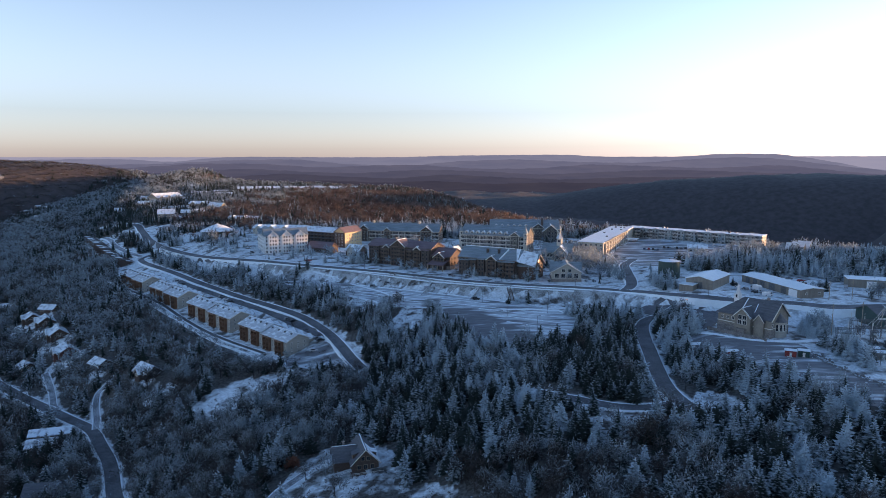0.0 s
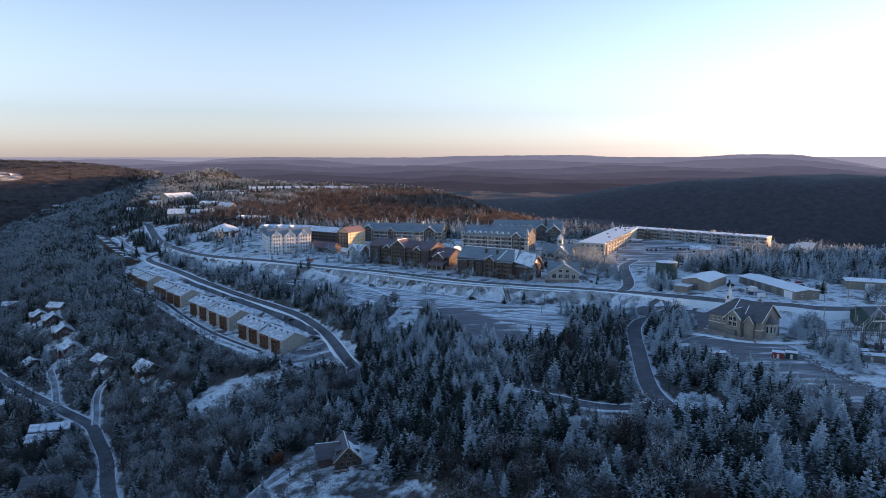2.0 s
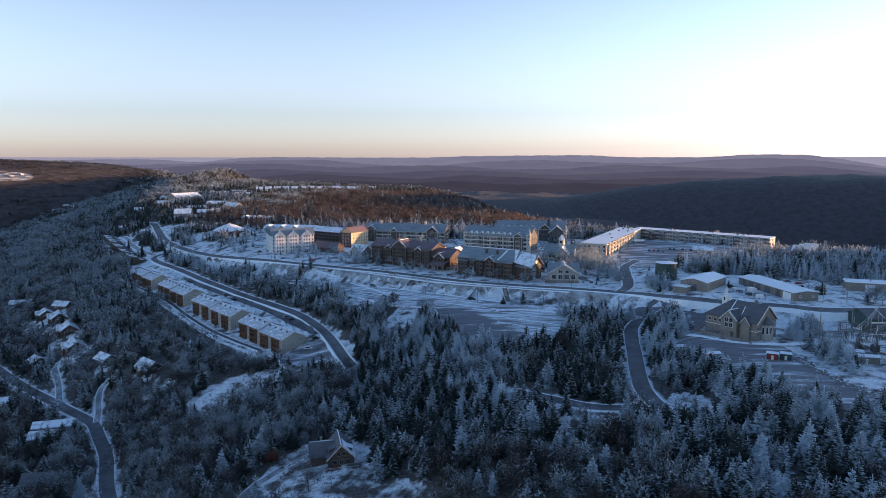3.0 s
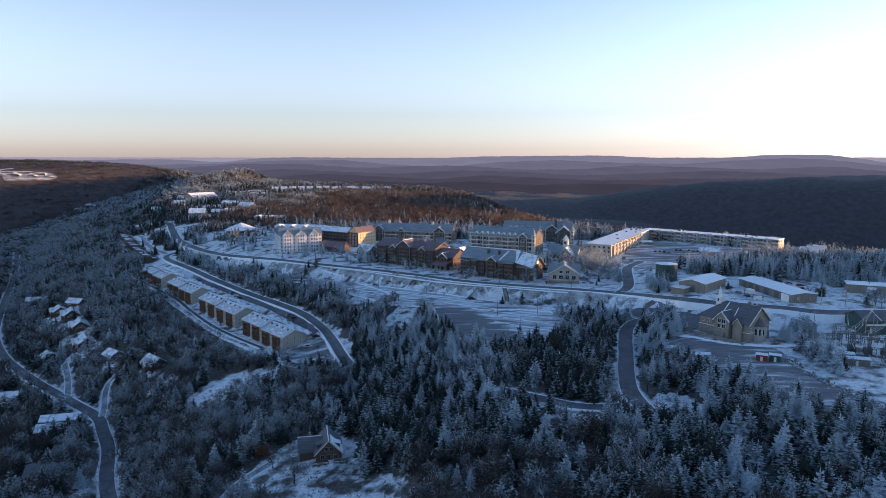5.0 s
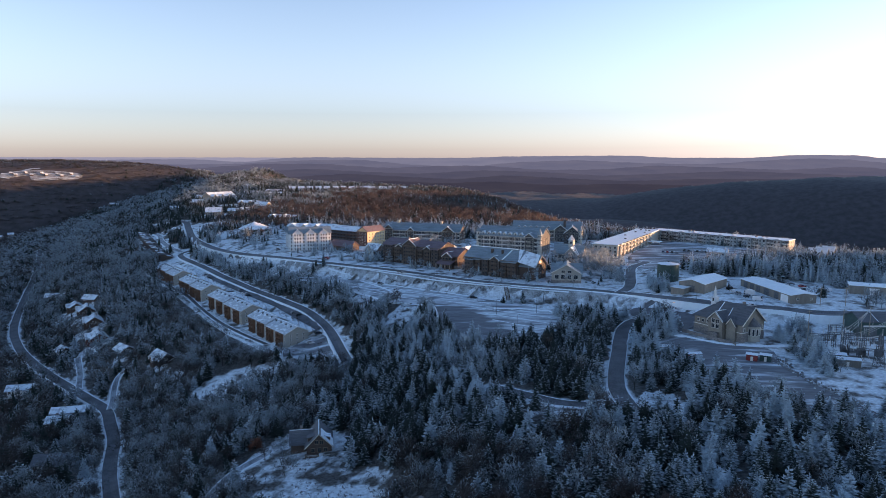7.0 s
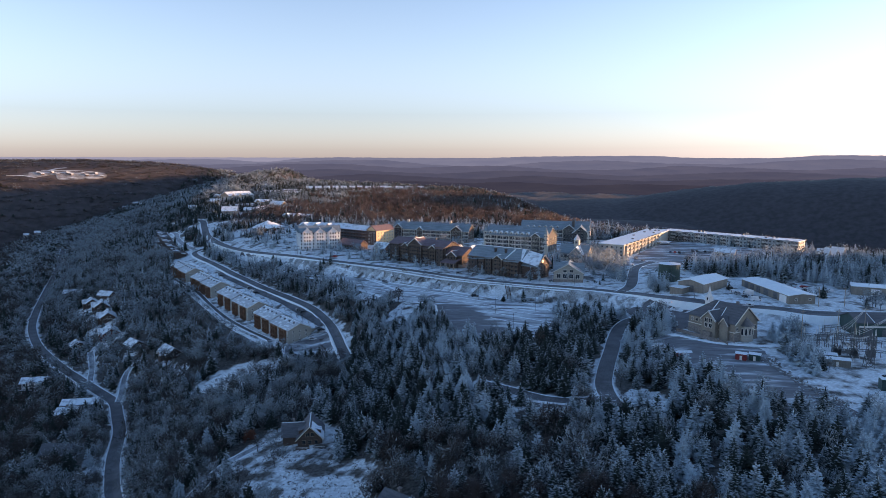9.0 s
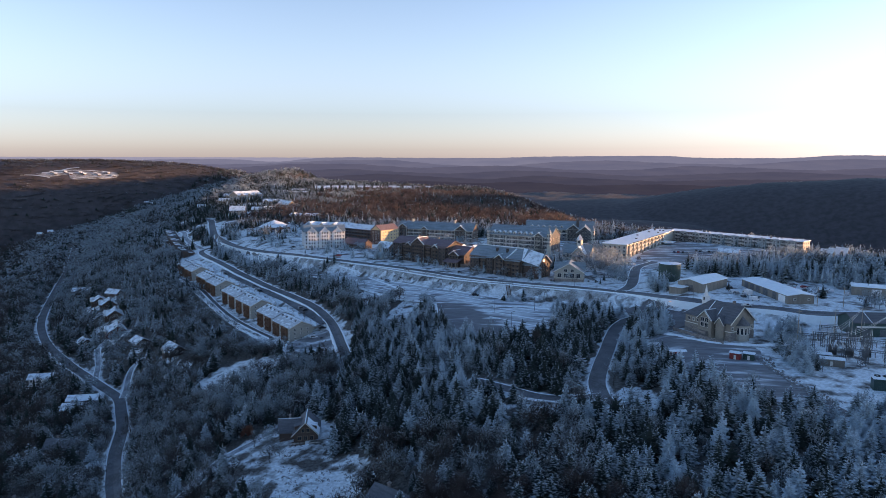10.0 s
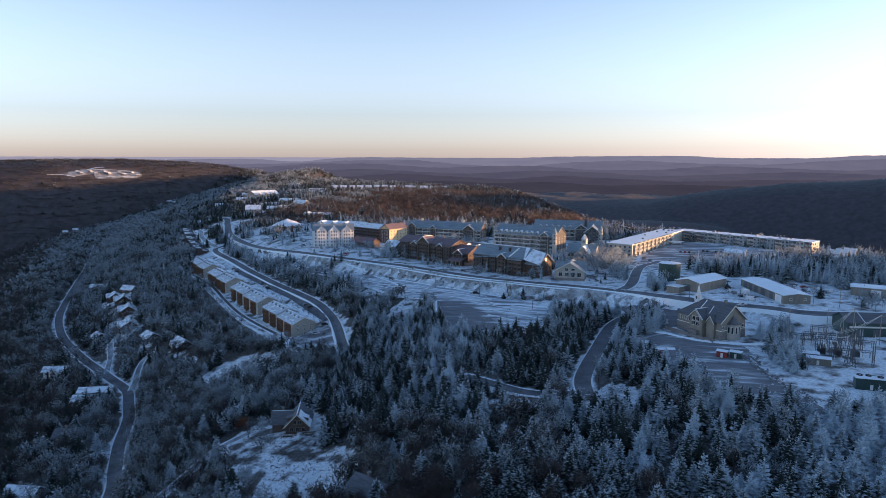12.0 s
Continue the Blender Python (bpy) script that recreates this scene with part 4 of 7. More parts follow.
part("valley_snow", Shape().beam((33, -0.6, 12.6), (36, 8.5, 18.8), 0.8).beam((0, 9.9, 19.6), (40, 9.9, 19.6), 0.5), SNOW, grey)
part("valley_snow", Shape().beam((-1, 9.5, 18.95), (58, 9.5, 18.95), 0.35), SNOW, brown)
gabled(grey, 46, 58, 2, 19, 9.8, 6.4, "u", BROWN_WOOD, SLATE, 1.6)
# snow lies on the slope that joins the wing to the ridge
part("hip_slope", Shape().add([(41.5, 9.5, 19.9), (46.5, -1.2, 12.4), (60.0, 0.0, 9.6), (58.0, 10.5, 16.9), (44.0, 10.2, 19.5)], [(0, 1, 2, 3, 4)]).add([(41.5, 9.5, 19.6), (46.5, -1.2, 12.1), (60.0, 0.0, 9.3), (58.0, 10.5, 16.6), (44.0, 10.2, 19.2)], [(4, 3, 2, 1, 0)]), SNOW_ROOF, grey, "snowy hip slope")
windows(grey, "right", 58.02, (6, 10.5, 15), (2.2, 5.6, 8.8), 1.6, 1.9, TAN_WOOD)
windows(grey, "right", 58.02, (10.5,), (12.0,), 2.4, 1.8, TAN_WOOD, lit=((0, 0),))
windows(grey, "front", 2.98, (49, 52, 55), (2.2, 5.6, 8.4), 1.5, 1.8, TAN_WOOD)

cream = lodge("lodge", "cream-trimmed grey lodge with dormers, turrets and slate roof", 16, 607, -22, 60, 25, 15.5, 7.4, 4, DARK_WALL, SLATE, CREAM, ((50, 8, 1.5, 0.5),), z=5.0, step=3.0, balconies=True)
small_dormers(cream, [5 + 5.2 * i for i in range(8)], 1.0, 16.0, 3.0, CREAM, SNOW_ROOF)


turret(cream, 0, 1.5, 2.0, 18.5, 4.5, CREAM, SLATE)
turret(cream, 59, 1.0, 2.0, 18.5, 5.5, CREAM, SLATE)

far = lodge("lodge", "tall lodge with slate roof and pale gables behind the square", 48, 690, -6, 68, 22, 12.0, 7.5, 3, DARK_WALL, SLATE, CREAM, ((48, 12, 2.0, 0.5),), z=5.5, step=3.6)
small_dormers(far, [6 + 6 * i for i in range(6)], 2.0, 12.8, 3.0, TAN_WOOD, SNOW_ROOF)
dormer(far, 60, 15, -14, 14, -3, 10.5, 6.0, DARK_WALL, SLATE, 0.9, "cross_gable")
turret(far, 68, -13, 2.0, 13.0, 5.0, CREAM, SLATE)
windows(far, "front", -14.02, (55, 58.4, 61.6, 65), (2.4, 6, 9.0, 12.0), 1.7, 2.0, CREAM)
chimney(far, 52, 4, 12, 22, 2.4, DARK_WALL)

back = lodge("lodge", "long dark timber lodge with frosted grey roof and pale gables", -84, 677, -14, 82, 18, 11.5, 6.5, 3, BROWN_WOOD, SLATE, CREAM, ((6, 9, 1.5, 1.5), (30, 7, 1.0, 0.0), (70, 12, 1.8, 0.5)), z=5.5)
for u in (13, 60):
    chimney(back, u, 9, 15, 20.5, 2.2, CREAM)

# -- the ochre building whose end wall catches the sun, and its long wing --
ochre = thing("apartment_house", "ochre-walled apartment house with timber wing and sunlit end wall", "apartment house", site(-102, 635.7, VT, 13, 25, 5.0))
gabled(ochre, 0, 13, 0, 25, 14.2, 4.2, "v", ORANGE_WALL, BROWN_ROOF, 0.7)
# brown panel puts the front's lack of sun into its colour
part("front_shade_panel", Shape().box(-0.05, -0.25, -3, 12.7, 0.05, 14.0), BROWN_WOOD, ochre, "brown panel that darkens the unlit front")
windows(ochre, "right", 13.02, (3, 7, 11, 15, 19, 22.5), (2.5, 5.6, 8.7, 11.8), 1.3, 1.6)
windows(ochre, "front", -0.27, (3, 6.5, 10), (2.5, 5.6, 8.7, 11.8), 1.3, 1.6)
gabled(ochre, -46, 0, 4, 20, 13, 3.5, "u", BROWN_WOOD, SNOW_ROOF, 0.8)
FOOTPRINTS.append((-141.5, 659.4, radians(VT), 46, 20))
OCHRE_BALCONY = balcony_mesh(3.6, 1.4, GREY_METAL, 0)
for i in range(10):
    for z in (0.8, 3.9, 7.0, 10.0):
        part("balcony", OCHRE_BALCONY, None, ochre, at=pose(-44 + 4.5 * i, 4, z))
        windows(ochre, "front", 4, (-44 + 4.5 * i,), (z + 1.25,), 2.0, 2.0, BROWN_WOOD, 1)

# -- the white hotel --
white = thing("hotel", "five-storey white rendered hotel with grey roof and small gables", "hotel", site(-156.5, 596, 24, 38, 40, 3.8))
gabled(white, 0, 38, 0, 14, 16.2, 5.0, "u", WHITE, SLATE, 0.7)
gabled(white, 0.1, 14, 14, 40, 16.0, 5.0, "v", WHITE, SLATE, 0.7)
for u in (7, 19, 31):
    dormer(white, u, 8.0, -1.4, 8, -3, 16.2, 3.4, WHITE, SLATE, 0.6, "cross_gable")
    windows(white, "front", -1.42, (u - 2.3, u, u + 2.3), [2.0 + 3.2 * j for j in range(5)], 1.1, 1.7, WHITE)
windows(white, "front", -0.02, (1.6, 12.8, 25, 36.4), [2.0 + 3.2 * j for j in range(5)], 1.1, 1.7, WHITE)
windows(white, "left", -0.02, [2.5 + 3.9 * i for i in range(10)], [2.0 + 3.2 * j for j in range(5)], 1.2, 1.7, WHITE)
for v in (8, 30):
    s = Shape().prism([(v - 4.5, 16), (v + 4.5, 16), (v, 19.5)], -0.8, 6, "u")
    part("gable", s, WHITE, white)
    part("gable_roof", Shape().prism([(v - 5.2, 15.6), (v, 19.7), (v + 5.2, 15.6), (v + 5.2, 16.0), (v, 20.1), (v - 5.2, 16.0)], -1.4, 7, "u"), SLATE, white)

# -- chalet and pavilion by the road --
chalet = thing("chalet", "cream chalet with big snowy gabled roof and picture windows", "chalet", site(74.5, 462, -6, 20, 20, 4.0))
gabled(chalet, 0, 20, 0, 18, 6.6, 5.6, "v", TAN, SLATE, 1.3)
gabled(chalet, 1, 19, 5, 15, 6.6, 5.2, "u", TAN, SLATE, 2.0)
part("stone_base", Shape().box(-0.2, -0.3, -3, 20.2, 18.2, 1.6), STONE, chalet)
windows(chalet, "front", -0.03, (3.5, 7.8, 12.2, 16.5), (4.0,), 2.6, 2.8, TRIM, 1)
windows(chalet, "front", -0.03, (7.8, 12.2), (7.6,), 2.2, 1.8, TRIM, 1)
windows(chalet, "left", -0.03, (4, 9, 14), (4.0,), 2.4, 2.6, TRIM, 1)
part("gable_trim", Shape().beam((-1.3, -1.36, 6.1), (10, -1.36, 12.5), 0.35).beam((21.3, -1.36, 6.1), (10, -1.36, 12.5), 0.35), TRIM, chalet)

pav = thing("pavilion", "pale entrance pavilion with steep snowy gables and a lantern tower", "pavilion", site(82, 560, -22, 24, 14, 5.0))
gabled(pav, 0, 24, 0, 12, 6.5, 6.0, "u", CREAM, SLATE, 0.9)
dormer(pav, 16, 10, -5, 6, -3, 6.8, 5.0, CREAM, SNOW_ROOF, 0.9, "porch")
windows(pav, "front", -5.03, (13.5, 16, 18.5), (3.2,), 1.6, 3.4, TRIM, 1)
windows(pav, "front", -0.03, (2, 5, 8), (3.6,), 1.6, 2.2, TRIM, 1)
lant = part("lantern_tower", Shape().box(11, 4, 8, 15, 8, 17), CREAM, pav)
part("cone_roof", Shape().tube(13, 6, 17, 21.5, 3.2, 0.1, 4), SNOW_ROOF, lant)
windows(pav, "front", 3.97, (13,), (15.0,), 1.8, 2.0, TRIM, 1)

row = thing("shop_building", "huddled timber shops with several small snowy gables", "shop", site(-8, 560, VT, 26, 12, 4.6))
gabled(row, 0, 26, 2, 12, 5.5, 3.6, "u", BROWN_WOOD, SNOW_ROOF, 0.8)
for u, e in ((4, 7.5), (12, 6.2), (20, 8.5)):
    dormer(row, u, 7, -1.5, 7, -3, e, 3.0, BROWN_WOOD, SNOW_ROOF, 0.7, "cross_gable")
    windows(row, "front", -1.53, (u - 1.6, u + 1.6), (2.2, 5.2), 1.4, 1.6, CREAM)

cottage = thing("cottage", "small blue-grey cottage with snowy steep gable among spruces", "cottage", site(-84, 585, VT, 14, 12, 4.3))
gabled(cottage, 0, 14, 0, 12, 4.5, 4.5, "u", BROWN_WOOD, SNOW_ROOF, 1.0)
dormer(cottage, 7, 8, -2, 6, -3, 5.0, 4.2, CREAM, SNOW_ROOF, 0.8, "porch")
windows(cottage, "front", -2.03, (5.5, 8.5), (2.4,), 1.6, 1.8)
shop = thing("shop_building", "low brown timber shop building with rusty roof", "shop", site(-122, 607, VT, 26, 12, 4.3))
gabled(shop, 0, 26, 0, 12, 5.0, 4.0, "u", BROWN_WOOD, BROWN_ROOF, 1.0)
windows(shop, "front", -0.03, [2.5 + 3.5 * i for i in range(7)], (2.5,), 1.7, 1.8, TAN_WOOD)


# -- the long hotel behind the upper car park --
def flat_wing(parent, u0, u1, v0, v1, h, name="wing", wall=CREAM):
    w = part("wall", Shape().box(u0, v0, -3, u1, v1, h), wall, parent)
    part("roof", Shape().box(u0 - 0.6, v0 - 0.6, h, u1 + 0.6, v1 + 0.6, h + 0.5), SNOW, parent, "flat roof under even snow")
    s = Shape()
    rnd = random.Random(int(u0 * 7 + v0))
    for k in range(7):
        cu, cv = rnd.uniform(u0 + 3, u1 - 3), rnd.uniform(v0 + 2, v1 - 2)
        part("roof_unit", Shape().box(cu - 0.9, cv - 0.7, h + 0.5, cu + 0.9, cv + 0.7, h + rnd.uniform(1.0, 1.8)), GREY_METAL, parent)
    return w


hotel = thing("hotel", "long three-storey grey-cream hotel with bays and a flat snowy roof", "hotel", site(193, 716, -40, 134, 16, 5.5))
flat_wing(hotel, 0, 134, 0, 16, 10.2, wall=GREY_SIDING)
# front grey-green, end cream: shade and sunlight put into the wall colours
part("end_sunlight_panel", Shape().box(133.9, 0.1, -3, 134.012, 15.9, 10.1), CREAM, hotel, "cream panel whose paler colour stands for sun on the end wall")
rows3 = [1.8 + 3.3 * j for j in range(3)]
for i in range(10):
    u = 6 + 13.2 * i
    bay = part("bay", Shape().box(u - 3.4, -1.6, -3, u + 3.4, 0, 10.4), GREY_SIDING, hotel, "projecting grey-green bay")
    part("gable_roof", Shape().prism([(u - 4, 10.4), (u + 4, 10.4), (u, 11.5)], -2.1, 0.5, "v"), SNOW_ROOF, bay)
    windows(hotel, "front", -1.62, (u - 1.7, u + 1.7), rows3, 1.7, 1.9, TRIM, 1)
    windows(hotel, "front", -0.02, (u + 5.0, u + 8.2), rows3, 1.6, 1.8, TRIM, 1)
    mesh = balcony_mesh(5.6, 1.2, TRIM, 0)
    # the wall stays flat here; a dark panel imitates a shaded recess
    part("recess_shade", Shape().box(u + 3.6, -0.014, 0.2, u + 9.6, 0.02, 10.0), DARK_WALL, hotel, "dark flush panel painting a recess's shade behind the balconies")
    for z in (0.4, 3.6, 6.9):
        part("balcony", mesh, None, hotel, at=pose(u + 6.6, 0, z))
windows(hotel, "right", 134.03, (3.5, 8, 12.5), rows3, 1.3, 1.7, TRIM, 1)
hotel_west = thing("hotel", "west wing of the flat-roofed hotel with deep snow on its roof", "hotel", site(116.8, 587.3, -25, 22, 146, 5.3))
flat_wing(hotel_west, 0, 22, 0, 146, 10.7)
for i in range(10):
    v = 6 + 11 * i
    bay = part("bay", Shape().box(22, v - 2.8, -3, 23.6, v + 2.8, 9.8).box(21.6, v - 3.2, 10.9, 24.0, v + 3.2, 11.2), TAN, hotel_west)
    windows(hotel_west, "right", 23.62, (v - 1.3, v + 1.3), rows3, 1.3, 1.8, TRIM, 1)
    windows(hotel_west, "right", 22.02, (v + 4.4, v + 6.6), rows3, 1.3, 1.8, TRIM, 1)
    for z in (3.6, 6.9):
        part("balcony", balcony_mesh(4.6, 1.2, TRIM, 0), None, hotel_west, at=pose(22, v + 5.5, z, 0, 0, 90))
windows(hotel_west, "front", -0.02, [3 + 4.2 * i for i in range(5)], rows3, 1.6, 1.8, TRIM, 1)
part("canopy", Shape().box(20, 98, 3.4, 34, 110, 3.9), SNOW, hotel_west, "snowy entrance canopy")
for u, v in ((32.5, 99), (32.5, 109)):
    part("post", Shape().box(u, v - 0.3, -3, u + 0.6, v + 0.3, 3.4), STONE, hotel_west)
hut = thing("kiosk", "tan kiosk with snowy gable roof on the upper car park", "kiosk", site(216, 598, -22, 16, 9, 5.2))
gabled(hut, 0, 16, 0, 9, 4.0, 2.6, "u", TAN, SNOW_ROOF, 0.7)
windows(hut, "front", -0.03, (3, 8, 13), (2.0,), 1.8, 1.4)

# -- water tank and maintenance sheds --
tank = thing("water_tank", "round dark green steel water tank with snow on its top", "water tank", pose(149.3, 445.6, 9.4) @ Matrix.Scale(0.93, 4))
FOOTPRINTS.append((143.2, 442.9, 0, 16, 16))
part("tank_wall", Shape().tube(0, 0, -2, 12.2, 7.4, 7.4, 40), GREEN_METAL, tank)
part("tank_roof", Shape().tube(0, 0, 12.2, 13.4, 7.7, 0.6, 40), SNOW, tank, "shallow cone roof under snow")
for z in (4.0, 8.1, 12.0):
    part("ring", Shape().tube(0, 0, z, z + 0.18, 7.5, 7.5, 40), GREEN_METAL, tank)
part("vent", Shape().tube(0, 0, 13.2, 14.2, 0.5, 0.6, 10), GREY_METAL, tank)
part("ladder", Shape().box(-0.3, -7.8, 0, -0.22, -7.6, 12.6).box(0.22, -7.8, 0, 0.3, -7.6, 12.6), GREY_METAL, tank)

shed = thing("maintenance_shed", "tan metal maintenance shed with snowy low gable roof", "shed", site(160.5, 400.5, 50, 31, 16))
gabled(shed, 0, 31, 0, 16, 5.6, 1.9, "u", SHED_WALL, SNOW, 0.5)
part("roller_door", Shape().box(-0.1, 6, 0, 0.02, 11, 4.2), GREY_METAL, shed)
part("lean_to", Shape().box(-8, 9, -2, 0, 17, 3.0), SHED_WALL, shed)
part("lean_to_roof", Shape().box(-8.5, 8.6, 3.0, 0.0, 17.4, 3.3), SNOW, shed)

long_shed = thing("maintenance_shed", "long low tan metal shed with snowy roof and garage doors", "shed", site(190.3, 428.7, -79, 53, 15))
gabled(long_shed, 0, 53, 0, 15, 4.5, 0.9, "u", SHED_WALL, SNOW, 0.6)
for u, w in ((6, 4), (13, 4), (20, 4), (29, 5), (39, 4), (47, 7)):
    part("garage_door", Shape().box(u - w / 2, -0.12, -0.2, u + w / 2, 0.02, 3.9), WHITE if u > 45 else GREY_METAL, long_shed, "white garage door" if u > 45 else "")
windows(long_shed, "right", 53.02, (4, 12), (2.4,), 1.2, 1.0)
store = thing("workshop", "tan block workshop with flat snowy roof and open bay", "workshop", site(246.5, 409.6, -20, 24, 12))
part("wall", Shape().box(0, 0, -2, 24, 12, 5.0), SHED_WALL, store)
part("roof", Shape().box(-0.4, -0.4, 5.0, 24.4, 12.4, 5.4), SNOW, store)
part("garage_door", Shape().box(10, -0.12, 0, 15, 0.02, 4.0), WHITE, store)


# -- the church --
def church():
    c = thing("church", "tan stone church with steep dark roof and slim white steeple", "church", site(139.1, 337.9, -53, 27, 17, 3.3) @ Matrix.Diagonal((0.93, 0.93, 0.97, 1)))
    # a long roof, hipped over the nave's far end and gabled over the apse
    part("wall", Shape().prism([(0, -3), (18, -3), (18, 8.6), (9, 15.8), (0, 8.6)], 11, 29, "u"), CHURCH_WALL, c)
    part("wall", Shape().box(0, 0, -3, 11.2, 18, 8.6), CHURCH_WALL, c)
    low, top = 8.0, 15.95
    sheets = Shape()
    for z in (0.0, 0.4):
        sheets.add([(-0.9, -0.9, low + z), (29.9, -0.9, low + z), (29.9, 9, top + z), (9.5, 9, top + z), (-0.9, 18.9, low + z), (29.9, 18.9, low + z)],
                   [(0, 1, 2, 3), (4, 3, 2, 5), (0, 3, 4)])
    sheets.add([(-0.9, -0.9, low), (29.9, -0.9, low), (29.9, 9, top), (29.9, 18.9, low), (-0.9, 18.9, low)] + [(-0.9, -0.9, low + 0.4), (29.9, -0.9, low + 0.4), (29.9, 9, top + 0.4), (29.9, 18.9, low + 0.4), (-0.9, 18.9, low + 0.4)],
               [(k, (k + 1) % 5, (k + 1) % 5 + 5, k + 5) for k in range(5)])
    part("roof", sheets, DARK_ROOF, c)
    part("stone_base", Shape().box(-0.2, -0.25, -3, 29.2, 18.2, 3.0), STONE, c, "course of pale stone round the foot")
    part("string_course", Shape().box(-0.3, -0.35, 3.9, 29.3, 18.3, 4.2), TRIM, c)
    tr = dormer(c, 15.5, 8.5, -3.2, 9, -3, 8.6, 4.0, CHURCH_WALL, DARK_ROOF, 0.7, "transept")
    windows(c, "front", -3.24, (14.2, 16.8), (5.6, 8.2), 1.9, 2.0, TRIM, 1)
    part("porch", Shape().box(13.0, -5.0, -3, 18.0, -3.2, 2.6), STONE, c)
    dormer(c, 23.5, 5.0, -1.4, 8, -3, 7.4, 3.2, CHURCH_WALL, DARK_ROOF, 0.5, "side_gable")
    for u in (12.4, 19.0):
        part("buttress", Shape().box(u - 0.35, -1.0, -3, u + 0.35, 0, 8.0), TRIM, c)
    windows(c, "front", -0.05, (2.5, 5.5, 8.5), (1.6, 6.2), 1.3, 1.5, TRIM, 1)
    # half-round apse on the end wall
    n, r = 7, 4.2
    ring = [(29 + r * math.cos(-math.pi / 2 + math.pi * i / (n - 1)) * 0.8, 9 + r * math.sin(-math.pi / 2 + math.pi * i / (n - 1))) for i in range(n)]
    s = Shape().add([(u, v, z) for z in (-3, 7.2) for u, v in ring], [tuple(range(n)), tuple(range(n, 2 * n))] + [(i, i + 1, i + 1 + n, i + n) for i in range(n - 1)])
    apse = part("apse", s, TAN, c, "pale half-round bay on the gable end")
    big = [(29 + (u - 29) * 1.12, 9 + (v - 9) * 1.12) for u, v in ring]
    part("apse_roof", Shape().add([(u, v, 7.0) for u, v in big] + [(29.0, 9, 11.2)], [tuple(range(n))] + [(i, i + 1, n) for i in range(n - 1)] + [(n - 1, 0, n)]), DARK_ROOF, apse)
    for i in range(n - 1):
        (u0, v0), (u1, v1) = ring[i], ring[i + 1]
        a = math.degrees(math.atan2(v1 - v0, u1 - u0))
        fm, pm = window_mesh(1.0, 3.2, TRIM, 0)
        w = part("window", fm, None, apse, at=pose((u0 + u1) / 2, (v0 + v1) / 2, 4.2, 0, 0, a))
        part("pane", pm, None, w)
    windows(c, "right", 29.03, (1.8, 16.2), (1.4, 5.6), 1.1, 1.5, TRIM, 1)
    part("gable_trim", Shape().beam((29.95, -0.9, 7.95), (29.95, 9, 16.1), 0.4).beam((29.95, 18.9, 7.95), (29.95, 9, 16.1), 0.4), TRIM, c)
    # snow left in the roof valleys
    part("valley_snow", Shape().beam((12.0, 0.4, 9.1), (12.0, 8.6, 15.9), 0.5), SNOW, c)
    part("valley_snow", Shape().beam((19.6, 0.4, 9.1), (18.6, 6.4, 14.2), 0.4), SNOW, c)
    t = part("steeple", Shape().box(4.8, 6.6, 10, 7.6, 9.4, 17.4).box(4.55, 6.35, 15.4, 7.85, 9.65, 15.7).box(4.55, 6.35, 17.4, 7.85, 9.65, 17.7), WHITE, c, "white steeple")
    part("spire", Shape().tube(6.2, 8.0, 17.7, 23.6, 1.25, 0.06, 8), WHITE, t)
    windows(c, "front", 6.56, (6.2,), (16.5,), 0.9, 1.6, TRIM, 0)
    part("chimney", Shape().box(20.4, 11.5, 12, 21.6, 12.7, 17.2), STONE, c)
    wall = Shape().box(-2, -7.2, -3, 31, -6.9, 1.0)
    part("terrace_wall", wall, STONE, c)


church()


# -- houses on the slopes --
def house(cx, cy, turn, length, depth, eave, rise, wall, roof, label, cross=True, name="house"):
    """A small house placed by its middle; its ridge runs along u, and one gable looks out at +u."""
    c, s = math.cos(radians(turn)), math.sin(radians(turn))
    x, y = cx - c * length / 2 + s * depth / 2, cy - s * length / 2 - c * depth / 2
    eave, rise = eave * 0.56, rise * 0.88
    h = thing(name, label, "house", site(x, y, turn, length, depth), "houses on the wooded slope")
    gabled(h, 0, length, 0, depth, eave, rise, "u", wall, roof, 1.3, base=-5)
    if cross:
        dormer(h, length * 0.5, length * 0.36, -2.2, depth / 2, -5, eave - 0.2, rise * 0.8, wall, roof, 0.6, "side_gable")
        windows(h, "front", -2.23, (length * 0.44, length * 0.56), (eave * 0.5,), 1.1, 1.5)
    windows(h, "front", -0.03, (length * 0.12, length * 0.26, length * 0.88), (eave * 0.5,), 1.2, 1.4)
    windows(h, "right", length + 0.03, (depth * 0.25, depth * 0.5, depth * 0.75), (eave * 0.4,), 1.2, 1.5)
    windows(h, "right", length + 0.03, (depth * 0.4, depth * 0.6), (eave * 0.95,), 1.0, 1.3)
    part("gable_trim", Shape().beam((length + 0.95, -0.9, eave - 0.9 * rise / (depth / 2) + 0.25), (length + 0.95, depth / 2, eave + rise + 0.25), 0.24).beam((length + 0.95, depth + 0.9, eave - 0.9 * rise / (depth / 2) + 0.25), (length + 0.95, depth / 2, eave + rise + 0.25), 0.24), TRIM, h)
    deck = part("deck", Shape().box(length, 0.5, 0.3, length + 3.2, depth - 0.5, 0.5), BROWN_WOOD, h)
    part("railing", Shape().box(length + 3.1, 0.5, 0.5, length + 3.2, depth - 0.5, 1.4).box(length, 0.5, 1.25, length + 3.2, 0.6, 1.4), BROWN_WOOD, deck)
    for v in (0.9, depth - 0.9):
        part("deck_post", Shape().box(length + 2.8, v - 0.12, -5, length + 3.05, v + 0.12, 0.3), BROWN_WOOD, deck)
    chimney(h, length * 0.3, depth * 0.65, eave, eave + rise + 1.0, 0.9)
    return h


